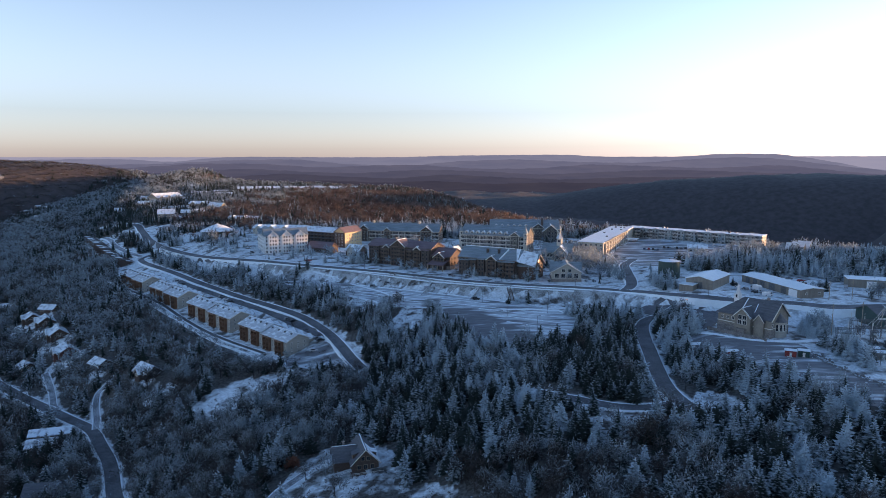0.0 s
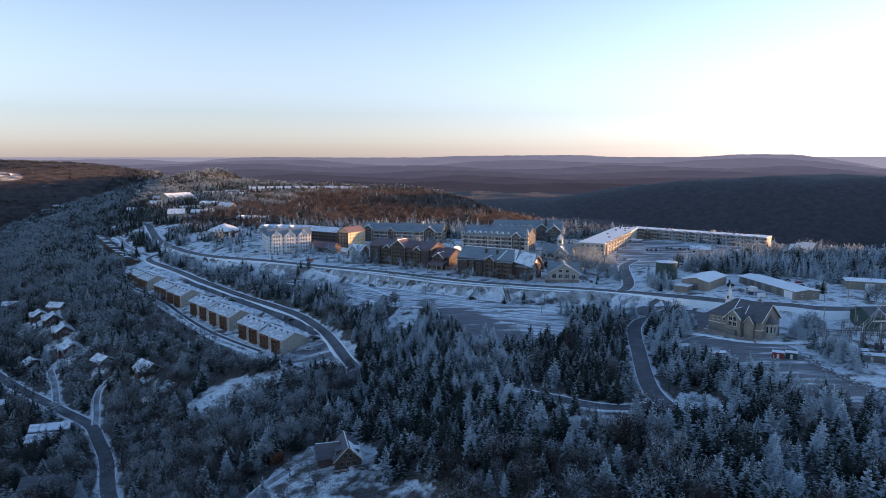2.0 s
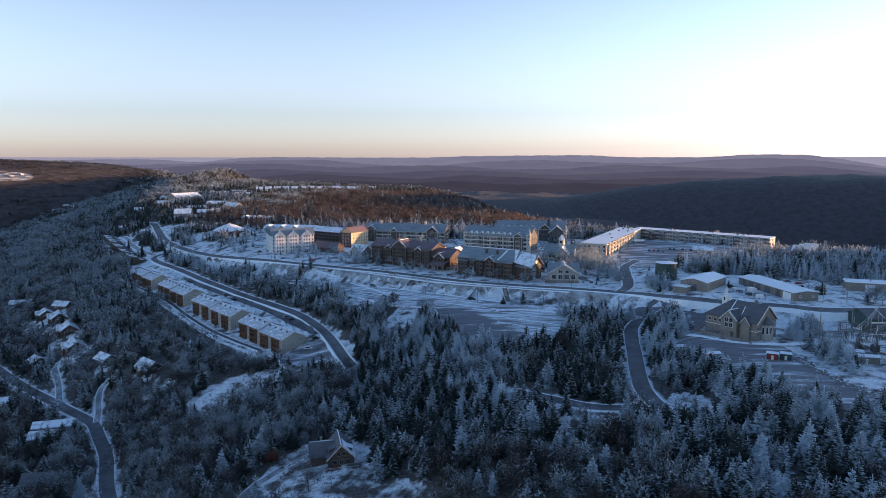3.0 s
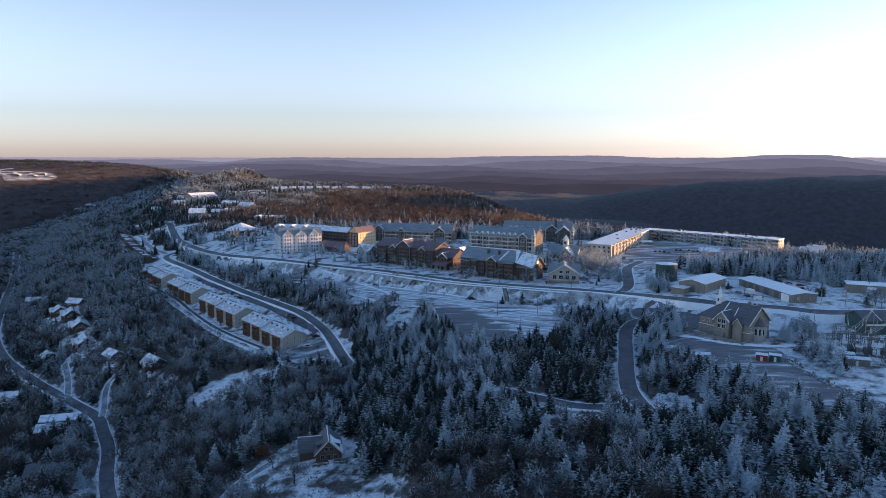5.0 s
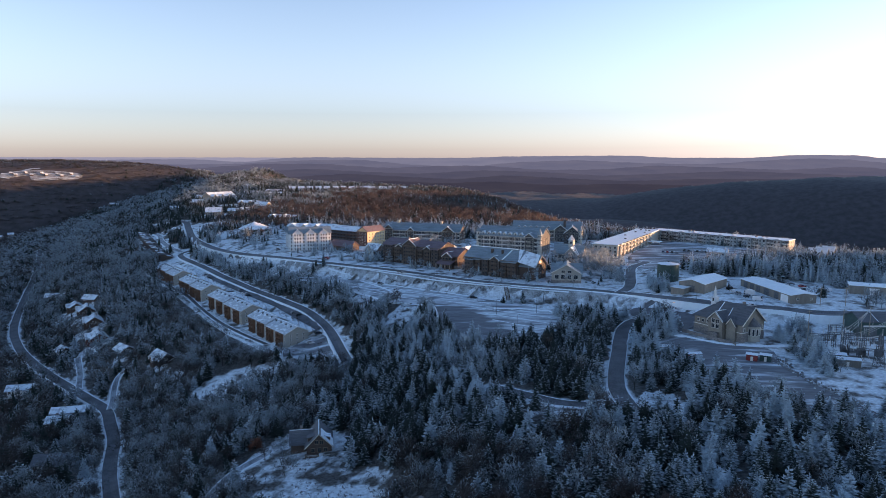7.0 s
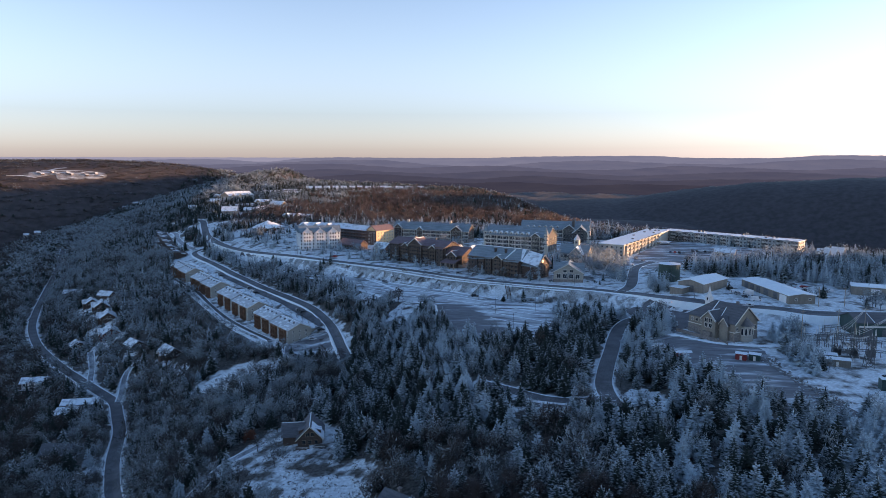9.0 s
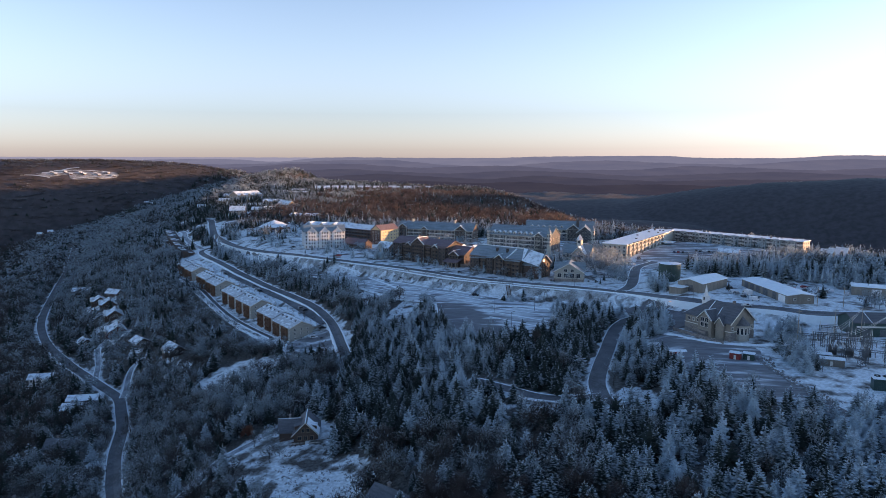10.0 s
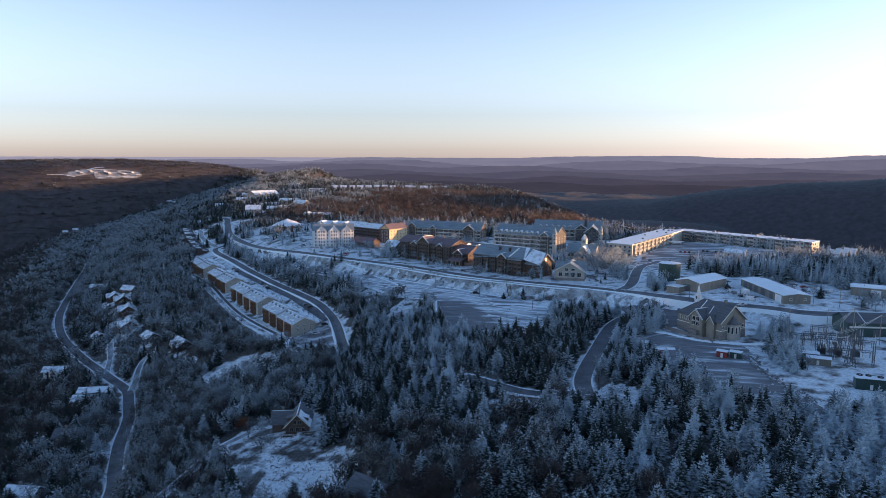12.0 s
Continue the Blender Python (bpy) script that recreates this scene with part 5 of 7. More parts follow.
house(-334, 543, -50, 12, 10, 5, 3.4, BROWN_WOOD, SNOW_ROOF, "dark timber house under snow at the top of the drive")
house(-322, 548, -10, 12, 8, 4.5, 3.0, BROWN_WOOD, SNOW_ROOF, "brown timber house with snowy roof behind its neighbour", False)
house(-310, 522, -55, 14, 11, 5.5, 4.2, BROWN_WOOD, SNOW_ROOF, "tall brown timber house with snowy steep roof")
house(-283, 490, -55, 15, 11, 5.5, 4.2, BROWN_WOOD, SNOW_ROOF, "brown timber house with snowy cross gable")
house(-258, 455, -50, 15, 12, 5.5, 4.0, MAROON, SNOW_ROOF, "dark red timber house with snow on its roof")
house(-286, 455, -40, 10, 9, 4.0, 3.0, BROWN_WOOD, SNOW_ROOF, "low garage with snowy roof beside the drive", False, "garage")
house(-219, 424, -35, 11, 9, 3.5, 3.0, BROWN_WOOD, SNOW_ROOF, "small timber cabin under snow among the trees", False)
house(-177, 397, -40, 14, 10, 4.0, 4.2, BROWN_WOOD, SNOW_ROOF, "timber house half hidden by trees, roof snowy")
house(-396, 605, 20, 17, 9, 3.5, 2.6, BROWN_WOOD, SNOW_ROOF, "low timber house under snow far down the road", False)
house(-273, 392, 20, 14, 9, 5, 2.4, WHITE, SNOW_ROOF, "white house with snowy roofs below the road")
house(-212, 354, 18, 19, 8, 4, 2.0, BROWN_WOOD, SNOW_ROOF, "long low house with snowy metal roof", False)
house(-208, 340, 18, 14, 9, 5, 2.4, GREEN_METAL, SNOW_ROOF, "grey-green barn with snowy metal roof", False, "barn")
house(-178, 288, 10, 13, 9, 5, 3.4, BROWN_WOOD, DARK_ROOF, "brown house with dark metal roof", False)
house(-152, 227, 5, 13, 9, 4.5, 3.0, BROWN_WOOD, SNOW_ROOF, "timber house with snow-covered metal roof", False)


def gable_house(x, y, turn):
    """The timber house in the snowy clearing: a steep gable towards the meadow, a wing to one side and dormers on both slopes."""
    h = thing("house", "brown timber house with dark steep gables and snow along its ridges", "house", site(x, y, turn, 12, 17) @ Matrix.Scale(0.82, 4), "houses on the wooded slope")
    FOOTPRINTS.append((x - 8, y + 4, radians(turn), 9, 10))
    gabled(h, 0, 12, 0, 17, 3.6, 6.0, "v", BROWN_WOOD, DARK_ROOF, 1.0, base=-5)
    gabled(h, -7.5, 3, 5, 14, 3.4, 4.8, "u", BROWN_WOOD, DARK_ROOF, 0.9, base=-5)
    # snow on the slope away from the wind, along the ridges and the gable's edge
    part("slope_snow", Shape().prism([(6.9, 9.2), (12.9, 3.15), (12.9, 3.4), (7.0, 9.4)], -0.9, 8.5, "v"), SNOW, h, "snow-covered roof slope")
    part("ridge_snow", Shape().beam((6, -1.0, 9.95), (6, 18.0, 9.95), 0.45).beam((-8.3, 9.5, 8.5), (3.0, 9.5, 8.5), 0.4), SNOW, h)
    part("gable_trim", Shape().beam((-1.0, -1.06, 2.75), (6, -1.06, 9.75), 0.3).beam((13.0, -1.06, 2.75), (6, -1.06, 9.75), 0.3), TRIM, h)
    for side, name in ((-1, "dormer"), (1, "dormer")):
        u0, u1 = (0.6, 5.4) if side < 0 else (6.6, 11.4)
        d = part(name, Shape().box(u0, 2.2, 3.5, u1, 5.6, 7.0), BROWN_WOOD, h)
        lo, hi = (u0 - 0.5, u1 + 0.2) if side < 0 else (u1 + 0.5, u0 - 0.2)
        part("roof", Shape().prism([(lo, 6.7), (hi, 8.3), (hi, 8.6), (lo, 7.0)], 1.8, 6.0, "v"), DARK_ROOF if side < 0 else SNOW_ROOF, d)
    windows(h, "left", 0.58, (3.9,), (5.7,), 1.6, 1.2, TAN_WOOD)
    windows(h, "front", -0.03, (3.0, 6.0, 9.0), (1.5,), 1.6, 2.0, TAN_WOOD)
    windows(h, "front", -0.03, (4.8, 7.2), (5.4,), 1.5, 1.8, TAN_WOOD)
    windows(h, "left", -7.53, (7.5, 11.5), (1.6,), 1.3, 1.4, TAN_WOOD)
    deck = part("deck", Shape().box(-1, -4.2, -0.4, 13.5, 0, -0.15), BROWN_WOOD, h)
    part("railing", Shape().box(-1, -4.2, 0.7, 13.5, -4.1, 0.85).box(-1, -4.2, 0.2, 13.5, -4.14, 0.3), TRIM, deck)
    for u in range(9):
        part("baluster", Shape().box(-1 + 1.8 * u, -4.18, -0.15, -0.9 + 1.8 * u, -4.08, 0.75), TRIM, deck)
    for u in (-0.6, 4.2, 8.8, 13.0):
        part("deck_post", Shape().box(u - 0.15, -4.0, -6, u + 0.15, -3.7, -0.4), BROWN_WOOD, deck)
    chimney(h, -2.5, 11.5, 5.0, 9.6, 1.0)
    return h


gable_house(-33.5, 240.0, 16)
house(21, 184, -30, 13, 9, 4.2, 3.4, BROWN_WOOD, DARK_ROOF, "dark house hidden in the near wood", False)

# -- beyond the village: domed hall, low halls, hillside houses and a row of town houses --
dome = thing("round_hall", "round low hall with broad cone roof under snow", "hall", pose(-246, 742, 6.2))
FOOTPRINTS.append((-268, 720, 0, 44, 44))
part("wall", Shape().tube(0, 0, -3, 3.2, 16, 16, 16), GREEN_METAL, dome)
part("roof", Shape().tube(0, 0, 3.2, 7.6, 18.5, 9.0, 20).tube(0, 0, 7.6, 10.2, 9.0, 1.5, 20).tube(0, 0, 10.2, 11.0, 1.4, 0.2, 10), SNOW_ROOF, dome)


def hall(x, y, turn, le, de, eave, rise, wall, roof, label, name="hall"):
    h = thing(name, label, name.replace("_", " "), site(x, y, turn, le, de), "buildings on the far hill")
    gabled(h, 0, le, 0, de, eave, rise * 1.35, "u", wall, roof, 0.8)
    if le > 22:
        for k in range(int(le / 15)):
            dormer(h, 7 + 15 * k, 8.0, -2.0, de / 2, -3, eave - 0.3, 3.0, wall, roof, 0.7, "cross_gable")
    windows(h, "front", -0.03, [2 + 4 * i for i in range(int(le / 4))], [1.8 + 3 * j for j in range(max(1, int(eave / 3)))], 1.6, 1.5)


hall(-205, 733, -10, 58, 20, 6, 2.0, CREAM, SNOW_ROOF, "low wide hall with snowy roof behind the hotel")
hall(-264, 836, -8, 38, 14, 5, 1.6, TAN, SNOW_ROOF, "long low lodge with snowy roof on the hillside")
hall(-468, 1120, 62, 52, 24, 5.5, 4.5, TAN_WOOD, SNOW_ROOF, "large timber hall with sunlit snowy roof")
hall(-500, 1130, 10, 26, 14, 4.0, 3.0, TAN_WOOD, GREY_ROOF, "lower timber wing beside the large hall")
hall(-368, 880, 18, 20, 16, 6.5, 4.0, TAN_WOOD, SNOW_ROOF, "tall timber house catching the sun")
hall(-352, 916, 4, 14, 9, 3.5, 2.4, BROWN_WOOD, SNOW_ROOF, "timber house with snowy roof")
hall(-334, 922, 30, 12, 9, 3.5, 2.4, BROWN_WOOD, SNOW_ROOF, "timber house with snowy roof")
hall(-380, 1022, -6, 30, 13, 4.5, 2.4, TAN_WOOD, SNOW_ROOF, "pale timber lodge with snowy roof")
hall(-336, 972, -24, 24, 14, 5, 4.0, TAN_WOOD, SNOW_ROOF, "timber lodge with steep snowy gable")
hall(-452, 1226, -4, 34, 12, 4, 2.2, TAN, SNOW_ROOF, "long hillside lodge under snow")
hall(-397, 1190, -4, 30, 13, 4, 2.2, TAN, SNOW_ROOF, "low hillside lodge under snow")
hall(-424, 1262, -4, 36, 12, 4, 2.2, TAN, SNOW_ROOF, "hillside lodge with snowy roof")
hall(-466, 1044, 10, 16, 11, 4.5, 2.8, TAN_WOOD, SNOW_ROOF, "timber house among trees")
hall(-486, 1012, 30, 12, 9, 4.0, 2.4, BROWN_WOOD, SNOW_ROOF, "timber cabin among trees")
hall(-515, 1395, 10, 16, 11, 6.0, 4.0, WHITE, SNOW_ROOF, "white house with snowy roof on the brow", "hill_house")
for i in range(9):
    hall(-396 + 14.5 * i, 1322 + 11.5 * i, 14, 11.5, 10, 6.5, 2.6, WHITE, SNOW_ROOF, "narrow town house in a sunlit row", "town_house")
for x, y in ((-272, 1450), (-258, 1425), (-244, 1480), (-236, 1442), (-226, 1500), (-206, 1540)):
    hall(x, y, 14, 15, 11, 6.5, 3.0, TAN_WOOD, SNOW_ROOF, "timber town house with snowy roof on the brow", "town_house")
for i, (x, y, a) in enumerate(((286, 566, -50), (294, 572, -50), (302, 578, -50), (340, 520, -40))):
    c = hall(x, y, a, 9, 7, 6, 4.5, TAN_WOOD, SNOW_ROOF, "timber cabin with steep snowy roof among spruces", "cabin")

# a snowy clearing with looping streets and small houses on the hill across the west valley
for plan in (((-1372, 1752), (-1335, 1800), (-1300, 1832), (-1268, 1842), (-1262, 1822), (-1300, 1796), (-1345, 1748)), ((-1300, 1792), (-1262, 1842), (-1212, 1880), (-1196, 1858), (-1240, 1812), (-1280, 1780))):
    paved("clearing", plan, THIN_SNOW, "snowy clearing on the far wooded hill", 0.5)
for x0, y0, x1, y1, w in ((-1400, 1722, -1330, 1752, 2.0), (-1362, 1762, -1200, 1866, 2.6), (-1345, 1790, -1225, 1872, 2.2), (-1280, 1782, -1205, 1846, 2.2), (-1330, 1800, -1306, 1846, 5.0)):
    bed = smooth_line(((x0, y0), ((x0 + x1) / 2 - 3, (y0 + y1) / 2 + 4), (x1, y1)), 5.0)
    tagged(new("snow_bank", strip(bed, (-w, -w / 2, 0, w / 2, w), (0.6, 1.2, 1.4, 1.2, 0.6), 0.8, w + 1).mesh("snow_bank", CONDO_ROOF)), "snowy street through the far clearing", "snow bank", kind="structure")
for i in range(10):
    hall(-1345 + 15.5 * i, 1772 + 10.5 * i - 12 * (i % 2), 34 + 20 * (i % 3), 8, 6, 2.2, 2, BROWN_WOOD, GREY_ROOF, "snowy-roofed house on the far hill", "hill_house")

# a few houses far down in the west valley
for x, y, a in ((-1097, 1786, 20), (-1080, 1815, 60), (-1252, 1588, 10), (-1232, 1604, 40), (-1010, 1722, 0), (-1180, 1560, 30), (-905, 1510, 15)):
    hall(x, y, a, 13, 9, 4.0, 3.0, TAN_WOOD, SNOW_ROOF, "small valley house with a snowy roof", "valley_house")

# stepped row houses below the upper road, each with an upper and a lower shed roof
for i in range(17):
    x, y = -300 - 8.7 * i, 660 + 11.2 * i + 0.10 * i * i
    r = thing("row_house", "stepped dark timber row house with snowy shed roofs", "row house", site(x - 4, y - 5, 128, 7.2, 8), "stepped row houses")
    part("wall", Shape().box(0, -4, -6, 7.2, 8, 4.0).box(0.2, 3.0, 4.0, 7.0, 8, 5.6), BROWN_WOOD, r)
    part("upper_roof", Shape().prism([(2.2, 5.3), (8.7, 6.4), (8.7, 6.8), (2.2, 5.7)], 0.5, 6.7, "u"), SNOW if i % 3 else DARK_ROOF, r, "snowy shed roof" if i % 3 else "dark shed roof")
    part("lower_roof", Shape().prism([(-5.2, 3.1), (2.4, 4.3), (2.4, 4.7), (-5.2, 3.5)], -0.3, 7.5, "u"), DARK_ROOF if i % 4 else SNOW_ROOF, r)
    part("eave_snow", Shape().box(0.3, -4.9, 3.5, 6.6, -3.2 + (i % 3) * 0.5, 3.95), SNOW, r)
    windows(r, "front", -4.03, (2.0, 5.2), (1.6,), 1.5, 1.6, BROWN_WOOD)

# ---- vehicles ----
def car_meshes(style):
    """Body, glasshouse and wheel meshes of a parked vehicle, nose towards +x."""
    L, W, H = {"car": (4.6, 1.85, 1.5), "suv": (4.9, 1.95, 1.8), "pickup": (5.6, 2.0, 1.85), "van": (5.8, 2.1, 2.3)}[style]
    b = L / 2
    if style == "van":
        side = [(-b, 0.35), (b, 0.35), (b, 1.0), (b - 0.7, 1.25), (b - 1.5, H), (-b + 0.1, H), (-b, 1.6)]
        glass = [(b - 1.35, H - 0.2), (b - 0.72, 1.3), (b - 1.9, 1.3), (b - 2.0, H - 0.2)]
    elif style == "pickup":
        side = [(-b, 0.45), (b, 0.45), (b - 0.05, 1.0), (b - 1.5, 1.12), (b - 2.1, H), (b - 3.5, H), (b - 3.7, 1.12), (-b, 1.1)]
        glass = [(b - 1.65, 1.15), (b - 2.15, H - 0.1), (b - 3.4, H - 0.1), (b - 3.55, 1.15)]
    else:
        roof = H
        side = [(-b, 0.35), (b, 0.35), (b, 0.75), (b - 0.3, 0.9), (b - 1.35, 0.98), (b - 2.0, roof), (-b + (0.5 if style == "suv" else 1.1), roof), (-b + 0.1, 1.0), (-b, 0.85)]
        glass = [(b - 1.55, 1.02), (b - 2.08, roof - 0.09), (-b + (0.65 if style == "suv" else 1.2), roof - 0.09), (-b + 0.35, 1.02)]
    body = Shape().prism([(x, z) for x, z in side], -W / 2, W / 2, "v")
    pane = Shape().prism(glass, -W / 2 - 0.015, W / 2 + 0.015, "v")
    wheel = Shape()
    n = 12
    ring = [(0.34 * math.cos(2 * math.pi * i / n), 0.34 + 0.34 * math.sin(2 * math.pi * i / n)) for i in range(n)]
    wheel.prism(ring, -0.12, 0.12, "v")
    return L, W, body, pane, wheel


CAR_PARTS = {}


def car(x, y, turn, style, paint, label):
    if style not in CAR_PARTS:
        L, W, body, pane, wheel = car_meshes(style)
        CAR_PARTS[style] = (L, W, body, pane.mesh("window", GLASS), wheel.mesh("wheel", RUBBER), {})
    L, W, body, pane, wheel, bodies = CAR_PARTS[style]
    if paint not in bodies:
        bodies[paint] = body.mesh("body", PAINTS[paint])
    c = thing("van" if style == "van" else "pickup" if style == "pickup" else "car", label, "vehicle", pose(x, y, ground_at(x, y) + 0.42, 0, 0, turn), "parked vehicles")
    part("body", bodies[paint], None, c)
    part("window", pane, None, c)
    for sx in (-1, 1):
        for sy in (-1, 1):
            part("wheel", wheel, None, c, at=pose(sx * L * 0.31, sy * (W / 2 - 0.1), 0))


TONES = ("black", "white", "grey", "dark blue", "red", "silver")


def row_of_cars(spots, seed):
    rnd = random.Random(seed)
    for x, y, a in spots:
        p = rnd.choice((0, 0, 1, 2, 2, 3, 4, 5))
        st = rnd.choice(("car", "suv", "suv", "pickup"))
        car(x, y, a + rnd.uniform(-3, 3), st, p, f"{TONES[p]} parked {dict(car='saloon car', suv='estate car', pickup='pickup truck')[st]} dusted with snow")


row_of_cars([(-50, 482, -30), (-44, 486, -30), (-38.5, 482, -28), (-36, 489, -30), (-38, 447, 20), (-32, 451, 15)], 3)
car(21.6, 437, 5, "suv", 0, "black estate car alone on the car park")
row_of_cars([(6, 481, -30), (-110, 552, -25), (-170, 603, -38), (18, 478, -30)], 4)
for x, y, a, p, st in ((-74.9, 385, 20, 1, "suv"), (-72.7, 395, 35, 0, "suv"), (-75.5, 398.5, 35, 2, "car"), (-77.6, 359.3, 60, 2, "suv"), (-74.2, 357, 60, 0, "car"), (-68.1, 352.4, 20, 0, "pickup"), (-63.6, 355.2, 25, 5, "car"),
                       (-96.5, 429.7, 42, 0, "car"), (-101, 434.5, 42, 2, "suv"), (-153, 484, 42, 0, "suv"), (-159, 491, 42, 1, "car"), (-164, 498, 42, 2, "suv"), (-212, 546, 42, 0, "car"), (-219, 555, 42, 5, "suv")):
    car(x, y, a, st, p, f"{TONES[p]} {dict(car='saloon car', suv='estate car', pickup='pickup truck')[st]} parked beside the condominiums in the snow")
row_of_cars([(203 + 3.4 * i, 622 - 1.5 * i, 70) for i in range(7)] + [(182 + 3.6 * i, 612 - 1.2 * i, 70) for i in range(4)] + [(146, 570, 60), (150, 560, 60)], 6)
row_of_cars([(209.3, 445.9, 10), (213.0, 436.6, 15), (217.6, 437.5, 15), (222.3, 432.9, 15), (226.0, 425.4, 15), (217.6, 418.0, 80), (222.3, 414.3, 80), (229.7, 409.6, 80), (233.4, 412.4, 80), (237.2, 414.3, 80), (179.5, 415.2, 100), (178.5, 406.8, 100), (179.5, 399.4, 100), (181.3, 391.0, 95), (176.9, 369.1, 20), (242.7, 405.0, 60), (213.0, 399.4, 10)], 7)
car(185.1, 382.6, 10, "van", 1, "white van parked outside the long shed")
row_of_cars([(126.7, 500.5, 70), (136.6, 528.1, 60)], 8)


def box_truck(x, y, turn):
    t = thing("box_truck", "white box truck with a square cargo body", "vehicle", pose(x, y, ground_at(x, y) + 0.42, 0, 0, turn))
    part("cargo_box", Shape().box(-3.6, -1.2, 0.9, 1.6, 1.2, 3.5), PAINTS[1], t)
    part("cab", Shape().prism([(1.7, 0.45), (3.7, 0.45), (3.7, 1.3), (3.1, 2.3), (1.7, 2.4)], -1.1, 1.1, "v"), PAINTS[1], t)
    part("window", Shape().prism([(2.0, 1.45), (3.5, 1.45), (3.05, 2.2), (2.0, 2.2)], -1.12, 1.12, "v"), GLASS, t)
    for x1 in (-2.4, 2.8):
        for y1 in (-1.0, 1.0):
            part("wheel", CAR_PARTS["suv"][4], None, t, at=pose(x1, y1, 0) @ Matrix.Scale(1.25, 4))


box_truck(185.1, 397.5, 105)


# ---- yard things by the church and the substation ----
def container(x, y, turn, L, W, H, body, label):
    c = thing("storage_hut", label, "hut", pose(x, y, ground_at(x, y) + 0.25, 0, 0, turn))
    s = Shape().box(0, 0, -0.3, L, W, H)
    part("body", s, body, c)
    rib = Shape().box(0.15, -0.06, 0.1, 0.45, 0, H - 0.1).mesh("rib", body)
    for i in range(int(L / 0.6)):
        part("rib", rib, None, c, at=pose(0.6 * i, 0, 0))
    part("roof", Shape().prism([(-0.25, H), (W + 0.25, H), (W + 0.25, H + 0.15), (W / 2, H + 0.7), (-0.25, H + 0.15)], -0.25, L + 0.25, "u"), SNOW, c, "roof under fresh snow")
    part("door", Shape().box(L * 0.4, -0.1, 0, L * 0.4 + 1.0, -0.02, 2.0), TRIM, c)


def hose_coil():
    """A few turns of hose laid in a ring."""
    s = Shape()
    for turn in range(2):
        ring = [((1.0 - 0.12 * turn) * math.cos(k * math.pi / 8), (1.0 - 0.12 * turn) * math.sin(k * math.pi / 8), 0.14 * turn) for k in range(17)]
        for a, b in zip(ring, ring[1:]):
            s.beam(a, b, 0.22)
    return s


container(147.8, 286.8, -25, 4.4, 3.2, 2.7, RED, "red storage hut with snow on its roof")
container(153.3, 286.4, -25, 4.4, 3.4, 2.7, GREEN_METAL, "dark green storage hut with snow on its roof")
container(124.4, 294.0, 12, 7.5, 3.0, 1.6, RED, "low red trailer loaded with gear")
container(115.0, 314.1, 10, 9.0, 4.0, 2.2, GREY_METAL, "low grey store with snowy roof at the wood's edge")
container(183.5, 283.1, -15, 9.0, 4.5, 2.8, SHED_WALL, "pale site hut with snowy roof beside the switchyard")
container(182.6, 291.5, -15, 8.0, 4.5, 2.6, GREY_METAL, "grey site hut with snowy roof beside the switchyard")
container(191.0, 252.5, -8, 12.0, 4.0, 4.2, GREEN_METAL, "green switchgear cabinet with coiled hoses on top")
for cx, cy in ((193.0, 254.8), (195.8, 254.2), (199.4, 252.6)):
    coil = thing("hose_coil", "black coiled hose lying on the snowy cabinet roof", "hose", pose(cx, cy, ground_at(cx, cy) + 5.15))
    part("coil", hose_coil(), RUBBER, coil)

hall_green = thing("switch_house", "dark green metal switch house with grey roof", "switch house", site(217.9, 335.1, 5, 30, 16, 2.8))
gabled(hall_green, 0, 30, 0, 16, 7.0, 3.2, "u", GREEN_METAL, DARK_ROOF, 0.6)
part("window_band", Shape().box(1, -0.08, 4.6, 28, 0, 5.4), TRIM, hall_green)
for u in (6, 14, 22):
    part("roller_door", Shape().box(u - 1.8, -0.1, 0, u + 1.8, 0.0, 3.8), GREY_METAL, hall_green)
part("roof_snow", Shape().beam((8, -0.4, 7.2), (8, 8, 10.6), 0.3), SNOW, hall_green)


def lattice_mast(x, y, h, w0, w1, label="tapering steel lattice mast of the switchyard"):
    m = thing("lattice_mast", label, "mast", pose(x, y, ground_at(x, y)))
    corner = lambda i, z: ((1 if i in (0, 1) else -1) * (w0 + (w1 - w0) * z / h) / 2, (1 if i in (0, 3) else -1) * (w0 + (w1 - w0) * z / h) / 2, z)
    for i in range(4):
        part("leg", Shape().beam(corner(i, -0.3), corner(i, h), 0.16), GREY_METAL, m)
    s, n = Shape(), max(3, int(h / 1.8))
    for k in range(n):
        z0, z1 = h * k / n, h * (k + 1) / n
        for i in range(4):
            s.beam(corner(i, z0), corner((i + 1) % 4, z1), 0.09), s.beam(corner((i + 1) % 4, z0), corner(i, z1), 0.09)
    part("bracing", s, GREY_METAL, m)


